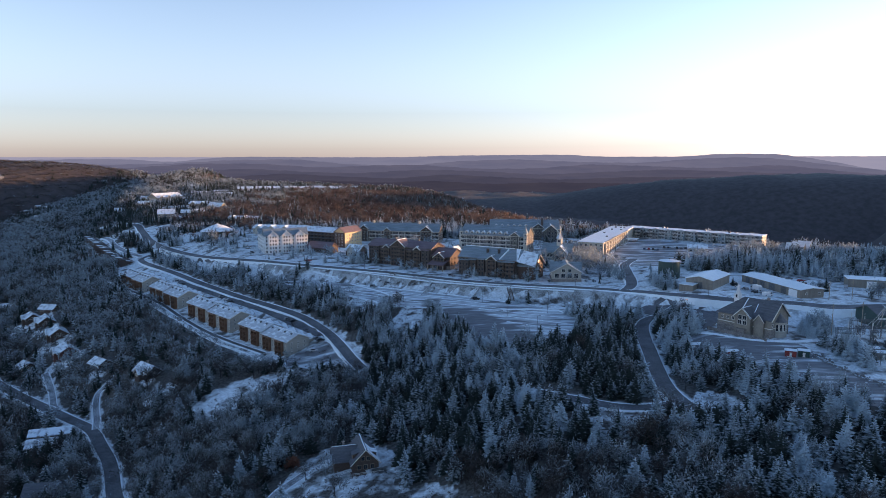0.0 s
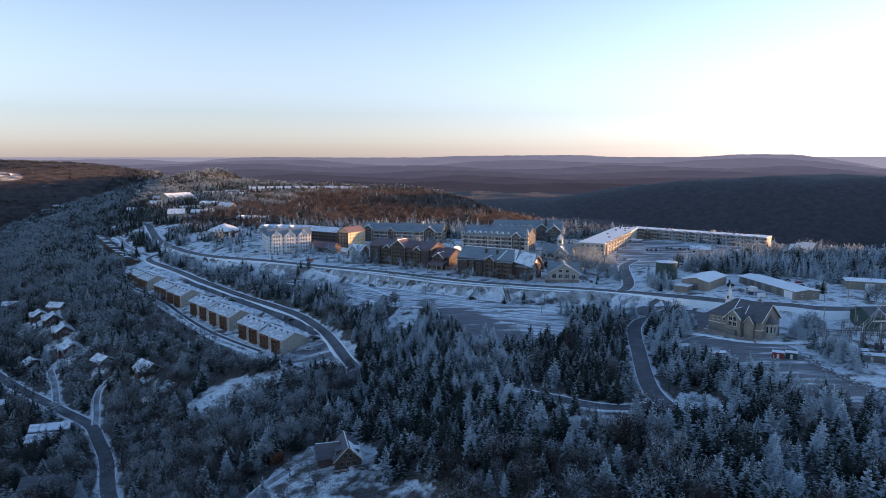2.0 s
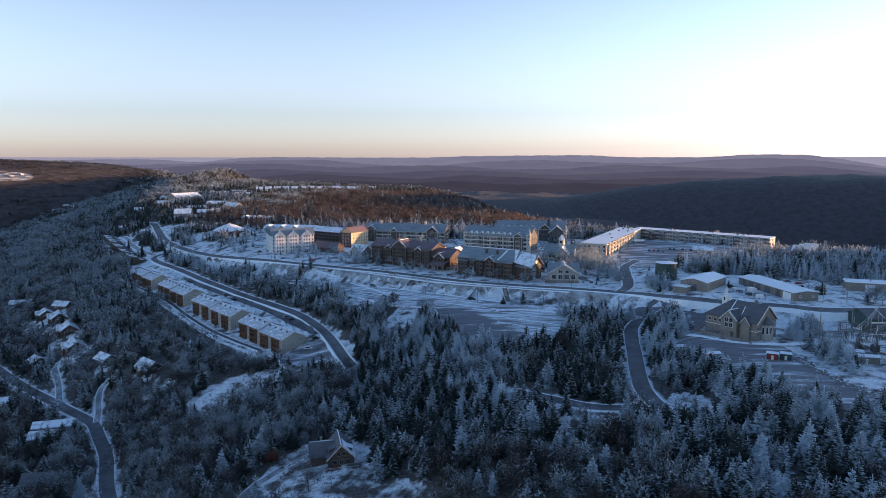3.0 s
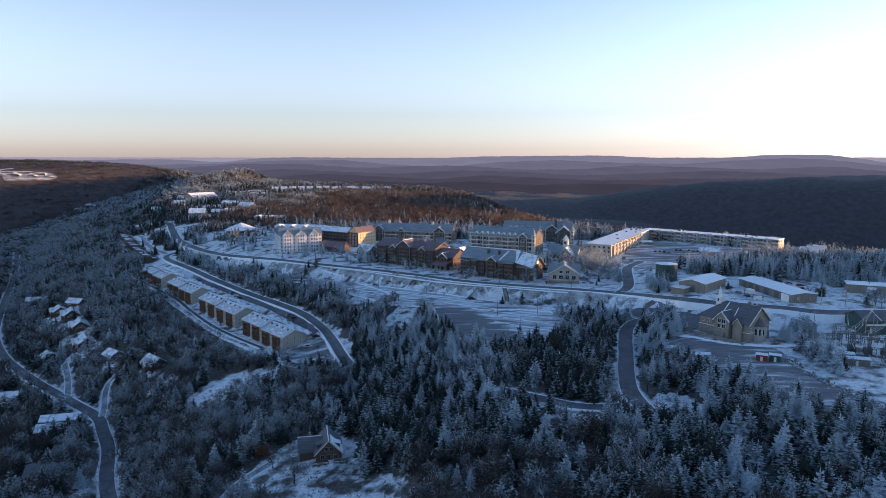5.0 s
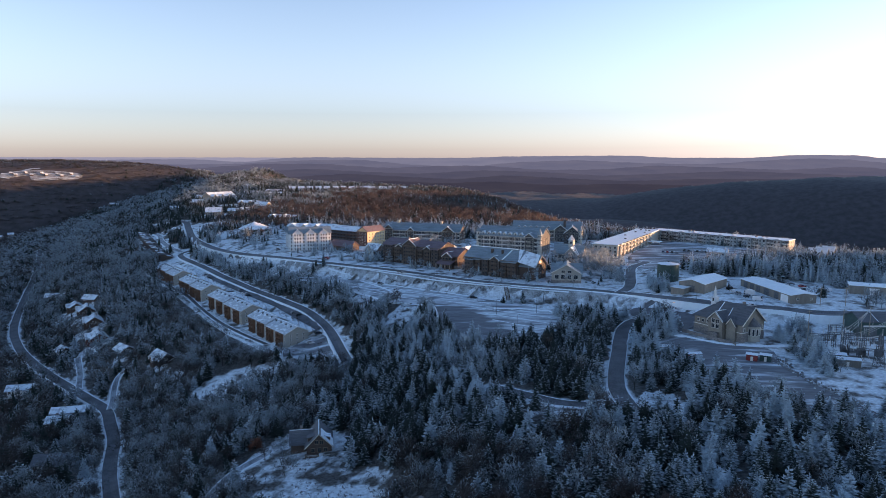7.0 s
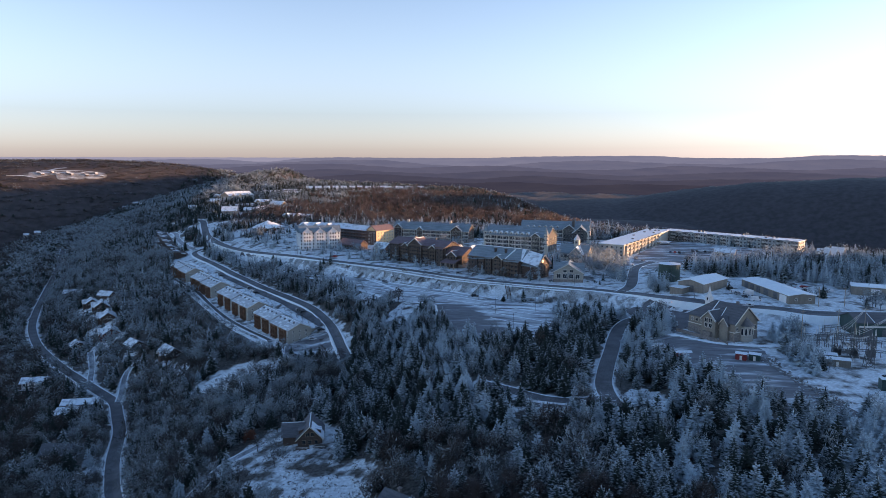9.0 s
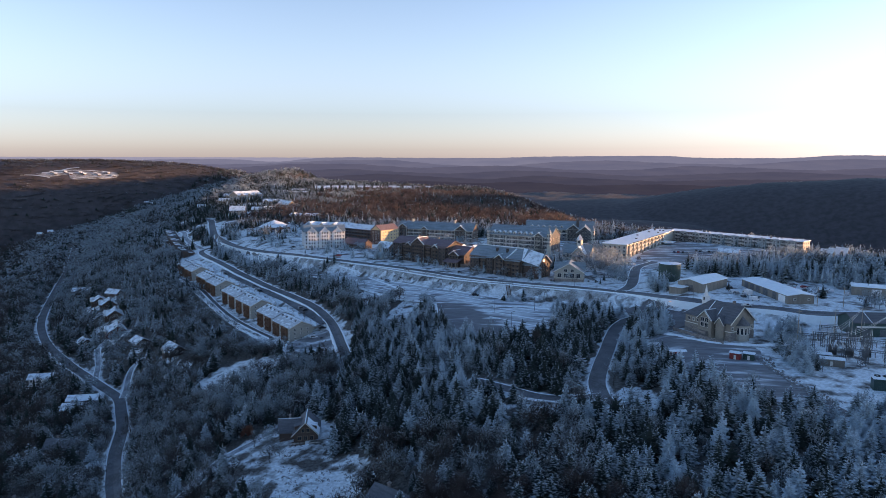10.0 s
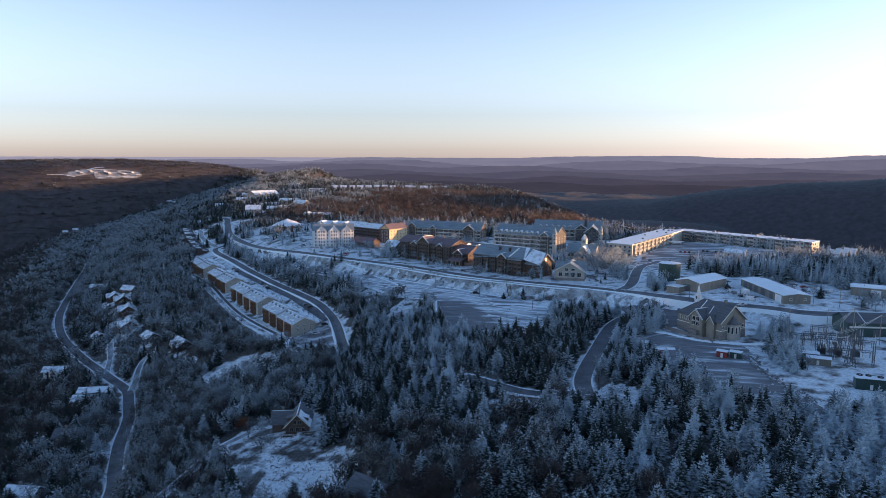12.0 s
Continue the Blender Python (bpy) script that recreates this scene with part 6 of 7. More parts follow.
def gantry(x, y, turn, span, h, bays):
    """A switchyard portal: lattice posts, a crossbeam and insulator strings."""
    g = thing("switch_gantry", "grey steel switchyard gantry with insulators, rimed with frost", "gantry", pose(x, y, ground_at(x, y), 0, 0, turn), "gantries of the switchyard")
    for i in range(bays + 1):
        u = span * i / bays
        s = Shape()
        for dx in (-0.4, 0.4):
            for dy in (-0.4, 0.4):
                s.beam((u + dx, dy, -0.3), (u + dx, dy, h), 0.13)
        for k in range(int(h / 1.2)):
            z = 1.2 * k
            s.beam((u - 0.4, -0.4, z), (u + 0.4, -0.4, z + 1.2), 0.08), s.beam((u + 0.4, 0.4, z), (u - 0.4, 0.4, z + 1.2), 0.08)
        part("post", s, GREY_METAL, g)
        part("spike", Shape().tube(u, 0, h, h + 3.0, 0.14, 0.05, 6), TRIM, g, "frosted lightning spike")
    s = Shape()
    for dy, dz in ((-0.4, 0), (0.4, 0), (-0.4, 0.8), (0.4, 0.8)):
        s.beam((0, dy, h - 1 + dz), (span, dy, h - 1 + dz), 0.12)
    for k in range(int(span / 1.1)):
        s.beam((1.1 * k, -0.4, h - 1), (1.1 * (k + 1), -0.4, h - 0.2), 0.08)
    part("crossbeam", s, GREY_METAL, g)
    for i in range(bays * 3):
        u = span * (i + 0.5) / (bays * 3)
        s = Shape()
        for k in range(5):
            s.tube(u, 0, h - 1.4 - 0.42 * k, h - 1.25 - 0.42 * k, 0.26, 0.16, 8)
        part("insulator", s, BROWN_WOOD, g)
        part("switch_blade", Shape().beam((u, 0, h - 3.2), (u, -4.5, h - 4.6), 0.14), TRIM, g)


gantry(189.1, 306.4, -12, 22, 9.0, 3)
gantry(191.9, 298.0, -12, 22, 9.0, 3)
gantry(195.6, 314.7, -12, 20, 7.0, 3)
gantry(186.3, 315.6, -12, 10, 6.0, 2)
gantry(198.4, 324.9, -12, 18, 8.0, 3)
gantry(194.7, 289.6, -12, 16, 6.5, 2)
lattice_mast(200.2, 283.1, 14, 3.4, 1.0)
for x, y in ((195.6, 302.6), (202.1, 301.7), (208.6, 299.8)):
    t = thing("transformer", "grey transformer with cooling fins and bushings", "transformer", pose(x, y, ground_at(x, y), 0, 0, -12))
    part("tank", Shape().box(-1.6, -1.1, -0.2, 1.6, 1.1, 3.0), GREY_METAL, t)
    s = Shape()
    for k in range(8):
        s.box(-1.5 + 0.4 * k, -1.7, 0.4, -1.38 + 0.4 * k, -1.1, 2.6)
    part("cooling_fins", s, GREY_METAL, t)
    for k in (-1, 0, 1):
        part("bushing", Shape().tube(k, 0, 3.0, 4.6, 0.22, 0.1, 8), BROWN_WOOD, t)


def pole(x, y, h, arms=True, lean=0):
    p = thing("utility_pole", "pale wooden utility pole with crossarm", "pole", pose(x, y, ground_at(x, y), lean, 0, 15), "utility poles")
    part("post", Shape().tube(0, 0, -0.4, h, 0.2, 0.13, 8), TAN_WOOD, p)
    if arms:
        part("crossarm", Shape().box(-1.4, -0.08, h - 1.2, 1.4, 0.08, h - 1.0), TAN_WOOD, p)


for x, y, h in ((187.2, 321.2, 16), (206.7, 329.6, 15), (217.0, 325.9, 17), (210.5, 320.3, 14), (227.2, 322.1, 15), (214, 372, 11), (228, 374, 11)):
    pole(x, y, h)


def cable(a, b, sag):
    s = Shape()
    a, b = Vector(a), Vector(b)
    pts = [a.lerp(b, k / 10) - Vector((0, 0, sag * 4 * (k / 10) * (1 - k / 10))) for k in range(11)]
    for p, q in zip(pts, pts[1:]):
        s.beam(p, q, 0.09)
    tagged(new("cable", s.mesh("cable", TRIM)), "rime-coated overhead cable between the masts", "cable", "cables of the switchyard")


for dx in (0, 2.2, 4.4):
    cable((194.7 + dx, 306.4, 11.8), (217.0, 325.9, 19.1), 1.2)
    cable((196.5 + dx, 297.1, 11.8), (200.2, 283.1, 16.4), 0.7)
    cable((201.2 + dx, 304.5, 11.8), (227.2, 322.1, 17.1), 1.0)
    cable((191.0 + dx, 305.4, 11.6), (193.7 + dx, 313.8, 9.6), 0.3)


def lamp_post(x, y, h, lit=False):
    p = thing("lamp_post", "tall slim grey lamp post", "lamp", pose(x, y, ground_at(x, y)), "lamp posts")
    part("post", Shape().tube(0, 0, -0.4, h, 0.14, 0.08, 8), GREY_METAL, p)
    part("arm", Shape().beam((0, 0, h), (1.3, 0, h + 0.15), 0.1), GREY_METAL, p)
    part("head", Shape().box(1.0, -0.2, h + 0.02, 1.9, 0.2, h + 0.22), LAMP if lit else GREY_METAL, p)


for x, y in ((25, 427), (38, 392), (50, 354), (-10, 452), (-46, 470), (8, 372), (62, 398)):
    lamp_post(x, y, 9.5)
for x, y in ((-60, 516), (-10, 483), (40, 459), (88, 447), (152.2, 385.0), (-150, 571)):
    lamp_post(x, y, 7.0)
lamp_post(138, 384, 5.0, True)
lamp_post(-146, 585, 5.0, True)

stairs = thing("outdoor_stairs", "timber stairs down the snowy bank to the car park", "stairs", pose(43, 441, 3.9, 0, 0, 195))
for k in range(14):
    part("tread", Shape().box(-1.2, 0.55 * k, -0.5 * k - 0.5, 1.2, 0.55 * k + 0.6, -0.5 * k - 0.3) if k else Shape().box(-1.2, 0, -0.5, 1.2, 0.6, -0.3), BROWN_WOOD, stairs)
for x in (-1.2, 1.2):
    part("handrail", Shape().beam((x, 0, 0.7), (x, 7.7, -6.3), 0.14), BROWN_WOOD, stairs)
    part("stringer", Shape().beam((x, 0, -0.5), (x, 7.7, -7.5), 0.25), BROWN_WOOD, stairs)


def bush_mesh(seed):
    rnd = random.Random(seed)
    s = Shape()
    for _ in range(70):
        a, q, z = rnd.uniform(0, 6.28), rnd.uniform(0.1, 1.0), rnd.uniform(0.1, 0.9)
        c = Vector((math.cos(a) * q * 1.5, math.sin(a) * q * 1.5, z * 1.5 * (1.1 - 0.5 * q)))
        d = [Vector((rnd.uniform(-1, 1), rnd.uniform(-1, 1), rnd.uniform(-0.4, 1))) * 0.45 for _ in range(3)]
        s.add([c + v for v in d], [(0, 1, 2)])
    return s.mesh("bush", BUSH)


BUSH = mat("dark_evergreen_bush", (0.022, 0.034, 0.024), (0.16, 0.17, 0.175), 0.8, 0.9, bump=0)
BUSHES = [bush_mesh(k) for k in range(3)]
for i, (x, y) in enumerate(((13.6, 487), (19.5, 485), (24, 483), (28, 482), (33, 478), (37, 476), (41, 473), (45, 471), (49, 469), (-30, 519), (-24, 515), (-18, 511), (60, 468), (64, 470), (73, 459), (98, 461), (103, 460), (-140, 588), (-126, 599))):
    ob = tagged(new("bush", BUSHES[i % 3]), "dark evergreen shrub flecked with snow beside the lodge", "shrub", "shrubs by the lodges")
    ob.matrix_basis = pose(x, y, ground_at(x, y), 0, 0, 50 * i) @ Matrix.Scale(0.9 + 0.25 * (i % 3), 4)


# rubble along the yard's edge
def rubble():
    rnd = random.Random(9)
    line = smooth_line(((161.5, 292.0), (162.0, 280.0), (163.0, 268.0), (164.5, 256.0), (167.0, 246.0), (171.0, 234.0)), 0.7)
    s = Shape()
    for x, y in line:
        for _ in range(3):
            px, py, r = x + rnd.gauss(0, 1.6), y + rnd.gauss(0, 1.2), rnd.uniform(0.25, 0.8)
            z = ground_at(px, py) + r * 0.3 + 0.2
            s.add([(px + r * rnd.uniform(0.6, 1.2) * a, py + r * rnd.uniform(0.6, 1.2) * b, z + r * rnd.uniform(0.5, 0.9) * c) for a, b, c in ((1, 0, 0), (-1, 0, 0), (0, 1, 0), (0, -1, 0), (0, 0, 1), (0, 0, -1))],
                  [(0, 2, 4), (2, 1, 4), (1, 3, 4), (3, 0, 4), (2, 0, 5), (1, 2, 5), (3, 1, 5), (0, 3, 5)])
    tagged(new("rubble", s.mesh("rubble", ROCK)), "heap of grey boulders and snow beside the yard", "boulders", kind="stuff")


rubble()

# ---- trees ----
def spruce_template(rng, boughs, core=6):
    """A spruce 1 m tall: a slim dark heart and boughs set in a spiral, rising at the top and drooping below, rimed at their tips."""
    v, f, r = [], [], []
    for i in range(core):
        a = 2 * math.pi * i / core
        v.append((0.11 * math.cos(a), 0.11 * math.sin(a), 0.10)), r.append(0.0)
    v.append((0, 0, 0.9)), r.append(0.3)
    f += [(i, (i + 1) % core, core) for i in range(core)]
    lean = rng.uniform(0, 6.28)
    for i in range(boughs):
        k = (i + rng.uniform(0.1, 0.9)) / boughs
        up = 1 - (1 - k) ** 0.6
        z = 0.09 + 0.86 * up
        a = 2.4 * i + rng.uniform(-0.4, 0.4)
        L = (0.265 * (1 - up) ** 0.8 + 0.03) * rng.uniform(0.62, 1.2) * (1 + 0.14 * math.cos(a - lean))
        w = L * rng.uniform(0.22, 0.34) + 0.008
        slope = -0.5 + 1.15 * up + rng.uniform(-0.18, 0.18)
        c, s = math.cos(a), math.sin(a)
        b = len(v)
        fold = 0.16 * L
        v += [(c * L * 0.1, s * L * 0.1, z), (c * L * 0.6 - s * w, s * L * 0.6 + c * w, z + slope * L * 0.5 - fold), (c * L, s * L, z + slope * L * 0.8), (c * L * 0.6 + s * w, s * L * 0.6 - c * w, z + slope * L * 0.5 - fold)]
        ice = rng.uniform(-0.15, 0.35)
        # rime thins downwards, which also paints the shade on the lower boughs
        r += [c2 * (0.34 + 0.74 * up) for c2 in (0.0, 0.18 + ice, 1.2 + ice, 0.18 + ice)]
        f += [(b, b + 1, b + 2), (b, b + 2, b + 3)]
    b = len(v)
    v += [(-0.012, 0, 0.88), (0.012, 0, 0.88), (0, 0, 1.0)]
    r += [0.6, 0.6, 1.0]
    f.append((b, b + 1, b + 2))
    return np.array(v), np.array(f), np.array(r)


def bare_template(rng, twigs, fat, trunk=True, spread=0.36, puff=1.0):
    """A leafless tree 1 m tall: a forked trunk and a rounded crown of fine twigs in sprays."""
    v, f, r = [], [], []

    def limb(a, b, wa, wb, ra, rb):
        a, b = Vector(a), Vector(b)
        d = (b - a).normalized()
        s = d.cross(Vector((rng.uniform(-1, 1), rng.uniform(-1, 1), 0.2))).normalized()
        t = d.cross(s)
        k = len(v)
        for p, w, ice in ((a, wa, ra), (b, wb, rb)):
            for i in range(3):
                v.append(p + (s * math.cos(i * 2.09) + t * math.sin(i * 2.09)) * w)
                r.append(ice)
        for i in range(3):
            j = (i + 1) % 3
            f.extend([(k + i, k + j, k + 3 + j), (k + i, k + 3 + j, k + 3 + i)])

    forks = [Vector((0, 0, 0.35))]
    if trunk:
        limb((0, 0, -0.05), (0, 0, 0.42), 0.016, 0.011, 0.0, 0.1)
        for i in range(5):
            a = rng.uniform(0, 6.28)
            tip = Vector((math.cos(a) * spread * 0.55, math.sin(a) * spread * 0.55, rng.uniform(0.55, 0.8)))
            limb((0, 0, rng.uniform(0.25, 0.4)), tip, 0.009, 0.004, 0.1, 0.5)
            forks.append(tip)
    # sprays: fine twigs that fan up and out from a dozen branch ends, riming towards their tips
    sprays = max(3, min(14, twigs // 12))
    for i in range(sprays):
        a, h = 2.4 * i + rng.uniform(-0.5, 0.5), 0.42 + 0.46 * (i + rng.uniform(0.2, 0.8)) / sprays
        wide = spread * (1.05 - 0.95 * (h - 0.42) / 0.5) * rng.uniform(0.45, 0.95)
        hub = Vector((math.cos(a) * wide, math.sin(a) * wide, h))
        lobe = rng.uniform(0.13, 0.2) * (1.0 + 2.0 / sprays)
        hoar = rng.uniform(-0.14, 0.14)
        for _ in range(twigs // sprays):
            d = Vector((rng.gauss(0, 0.55 / puff), rng.gauss(0, 0.55 / puff), rng.gauss(1.05, 0.45 / puff))) + Vector((math.cos(a), math.sin(a), 0)) * 0.5
            d = d.normalized() * lobe * rng.uniform(0.5, 0.95) * puff
            root = hub + Vector((rng.gauss(0, 0.42), rng.gauss(0, 0.42), rng.gauss(-0.1, 0.45))) * lobe
            tip = root + d
            s = d.cross(Vector((rng.uniform(-1, 1), rng.uniform(-1, 1), rng.uniform(-1, 1)))).normalized() * fat * rng.uniform(0.7, 1.3)
            k = len(v)
            v.extend([root + s, root - s, tip])
            # rime rises with height in the crown, painting in its rounded shading
            ice = hoar + rng.uniform(-0.12, 0.12) + 1.1 * (tip.z - 0.70)
            r.extend([0.38 + ice, 0.38 + ice, 0.85 + ice])
            f.append((k, k + 1, k + 2))
    return np.array([tuple(p) for p in v]), np.array(f), np.array(r)


def merged(name, templates, spots, material, label, rng, jitter=0.32):
    """Many trees in one mesh. spots: x, y, height, girth."""
    V, F, R, base = [], [], [], 0
    pick = rng.integers(0, len(templates), len(spots))
    for k, (tv, tf, tr) in enumerate(templates):
        s = spots[pick == k]
        if not len(s):
            continue
        a = rng.uniform(0, 6.28, len(s))
        c, n = np.cos(a)[:, None], np.sin(a)[:, None]
        g, h = (s[:, 3] * s[:, 2])[:, None], s[:, 2][:, None]
        x = (tv[:, 0] * c - tv[:, 1] * n) * g + s[:, 0][:, None]
        y = (tv[:, 0] * n + tv[:, 1] * c) * g + s[:, 1][:, None]
        z = tv[:, 2] * h + height(s[:, 0], s[:, 1])[:, None] - 0.2
        V.append(np.stack((x, y, z), -1).reshape(-1, 3))
        F.append((tf[None] + (np.arange(len(s)) * len(tv))[:, None, None] + base).reshape(-1, 3))
        R.append((tr[None] + (rng.uniform(-jitter, jitter, len(s)) + 1.0 * (field(s[:, 0], s[:, 1], 11, 8.8) - 0.5) + 0.10 * smooth(-60, 70, s[:, 0]) + 0.36 * smooth(88, 118, s[:, 0]) + 0.4 * smooth(160, 172, s[:, 0]) * (1 - smooth(345, 360, s[:, 1])) - (0.40 * np.exp(-((s[:, 0] - 38) / 55) ** 2 - ((s[:, 1] - 205) / 45) ** 2) if name == "bare_wood" else 0.0) + 0.3 * smooth(-14, -4, height(s[:, 0], s[:, 1])) * smooth(430, 470, s[:, 1]) * (1 - smooth(20, 90, s[:, 0])) * (1 - smooth(780, 860, s[:, 1])) + 0.3 * smooth(-70, -50, s[:, 1] - 520 + 1.1 * (s[:, 0] + 150)) * (1 - smooth(20, 60, s[:, 0])) * smooth(-26, -14, height(s[:, 0], s[:, 1])) * (1 - smooth(640, 700, s[:, 1])) - low_rime(s[:, 0], s[:, 1]))[:, None]).reshape(-1))
        base += len(s) * len(tv)
    V, F, R = np.concatenate(V), np.concatenate(F), np.concatenate(R)
    return tagged(new(name, raw_mesh(name, V, F, R, material)), label, "woods", kind="stuff")


def low_rime(x, y):
    """Rime thins out lower down the valley side."""
    return 0.9 * (1 - smooth(-100, -46, height(x, y))) + 0.7 * (1 - smooth(-1040, -990, x))


def raw_mesh(name, V, F, R, material):
    me = bpy.data.meshes.new(name)
    me.vertices.add(len(V)), me.loops.add(3 * len(F)), me.polygons.add(len(F))
    me.vertices.foreach_set("co", V.astype(np.float32).ravel())
    me.loops.foreach_set("vertex_index", F.astype(np.int32).ravel())
    me.polygons.foreach_set("loop_start", np.arange(0, 3 * len(F), 3, dtype=np.int32))
    me.update(calc_edges=True)
    me.attributes.new("rime", "FLOAT", "POINT").data.foreach_set("value", R.astype(np.float32))
    me.materials.append(material)
    return me


def field(x, y, scale, seed):
    """A soft random field in 0 to 1, the same at every build."""
    out = 0
    for k in range(4):
        a = seed * 1.7 + k * 2.4
        out = out + np.sin((x * math.cos(a) + y * math.sin(a)) / scale * (1 + 0.6 * k) + seed * (k + 1)) * np.cos((y * math.cos(a * 1.3) - x * math.sin(a * 1.3)) / scale * (1 + 0.5 * k) + 2 * seed)
    return np.clip(0.5 + out / 4.4, 0, 1)


def grid(x0, x1, y0, y1, step, rng):
    x, y = np.meshgrid(np.arange(x0, x1, step), np.arange(y0, y1, step))
    return (x + rng.uniform(-0.48, 0.48, x.shape) * step).ravel(), (y + rng.uniform(-0.48, 0.48, x.shape) * step).ravel()


# groves within the open ground: middle, radii, share of spruces, how full
# those at (72, 520), (84, 528), (30, 530) are added to shade lodge ends
GROVES = ((-108, 527, 7, 4, 1.0, 0.9), (-66, 541, 10, 5, 1.0, 0.9), (-58, 535, 7, 4, 0.9, 0.8), (50, 425, 9, 4, 0.9, 0.5), (78, 424, 5, 3, 0.9, 0.5), (121.3, 474.1, 8, 22, 0.25, 0.9), (114.0, 519.7, 14, 26, 0.3, 0.8), (112, 572, 14, 26, 0.35, 1.0), (98, 535, 7, 12, 0.6, 0.9), (64, 505, 7, 5, 0.5, 0.8), (-72, 560, 9, 5, 0.8, 0.8), (-98, 570, 10, 5, 0.5, 0.6), (2, 530, 9, 4, 0.5, 0.5), (76, 545, 8, 5, 0.4, 0.7), (84, 528, 6, 8, 0.6, 0.8), (72, 520, 6, 8, 0.9, 1.0), (70, 505, 4, 6, 0.9, 0.8), (-40, 527, 5, 3, 0.7, 0.7), (-20, 640, 25, 6, 0.4, 0.5),
          (140.9, 430.0, 6, 17, 0.9, 1.0), (198.1, 469.1, 28, 10, 1.0, 1.0), (237.2, 460.8, 30, 13, 1.0, 1.0), (274.2, 445.6, 34, 22, 0.9, 1.0), (179.6, 483.4, 12, 7, 1.0, 1.0), (289.2, 558.3, 50, 45, 0.6, 0.9), (309.6, 408.4, 26, 26, 0.9, 0.9), (233.0, 521.0, 40, 12, 0.9, 0.9),
          (187.2, 335.1, 8, 10, 0.6, 1.0), (178.0, 324.0, 5, 6, 0.8, 1.0), (175.2, 280.3, 7, 12, 0.6, 1.0), (178.0, 296.1, 6, 10, 0.6, 1.0), (124.4, 355.6, 10, 24, 0.9, 0.9), (118.3, 341.3, 7, 16, 0.9, 0.9), (172, 418, 9, 5, 0.5, 0.7), (222, 398, 7, 5, 0.4, 0.7), (250, 372, 12, 10, 0.3, 0.5),
          (-235, 700, 26, 18, 0.8, 0.6), (-210, 655, 18, 12, 0.8, 0.5), (-290, 770, 30, 24, 0.7, 0.9), (-150, 690, 40, 14, 0.4, 0.7), (-190, 610, 5, 6, 0.8, 0.9), (-120, 596, 10, 4, 0.9, 0.9), (-135, 583, 8, 4, 0.9, 0.7), (-30, 512, 6, 4, 0.8, 0.8),
          (60, 462, 8, 3, 0.4, 0.6), (-300, 720, 16, 26, 0.9, 0.9), (-275, 690, 10, 10, 0.9, 0.8), (92, 500, 8, 8, 0.4, 0.8), (-240, 770, 30, 18, 0.4, 0.9), (-120, 660, 20, 8, 0.4, 0.5), (150, 662, 14, 8, 0.4, 0.6), (218.6, 436.6, 8, 4, 0.5, 0.4),
          (-172, 545, 14, 22, 0.7, 0.9), (-128, 492, 10, 18, 0.5, 0.9), (-240, 612, 12, 22, 0.8, 0.9), (-90, 455, 10, 16, 0.6, 0.9), (-50, 243, 8, 7, 0.0, 0.35), (-24, 246, 7, 5, 0.0, 0.3), (-30, 228, 9, 5, 0.05, 0.25), (-58, 268, 9, 8, 0.2, 0.4), (-92, 362, 12, 6, 0.2, 0.6), (30, 530, 8, 5, 0.8, 0.9))


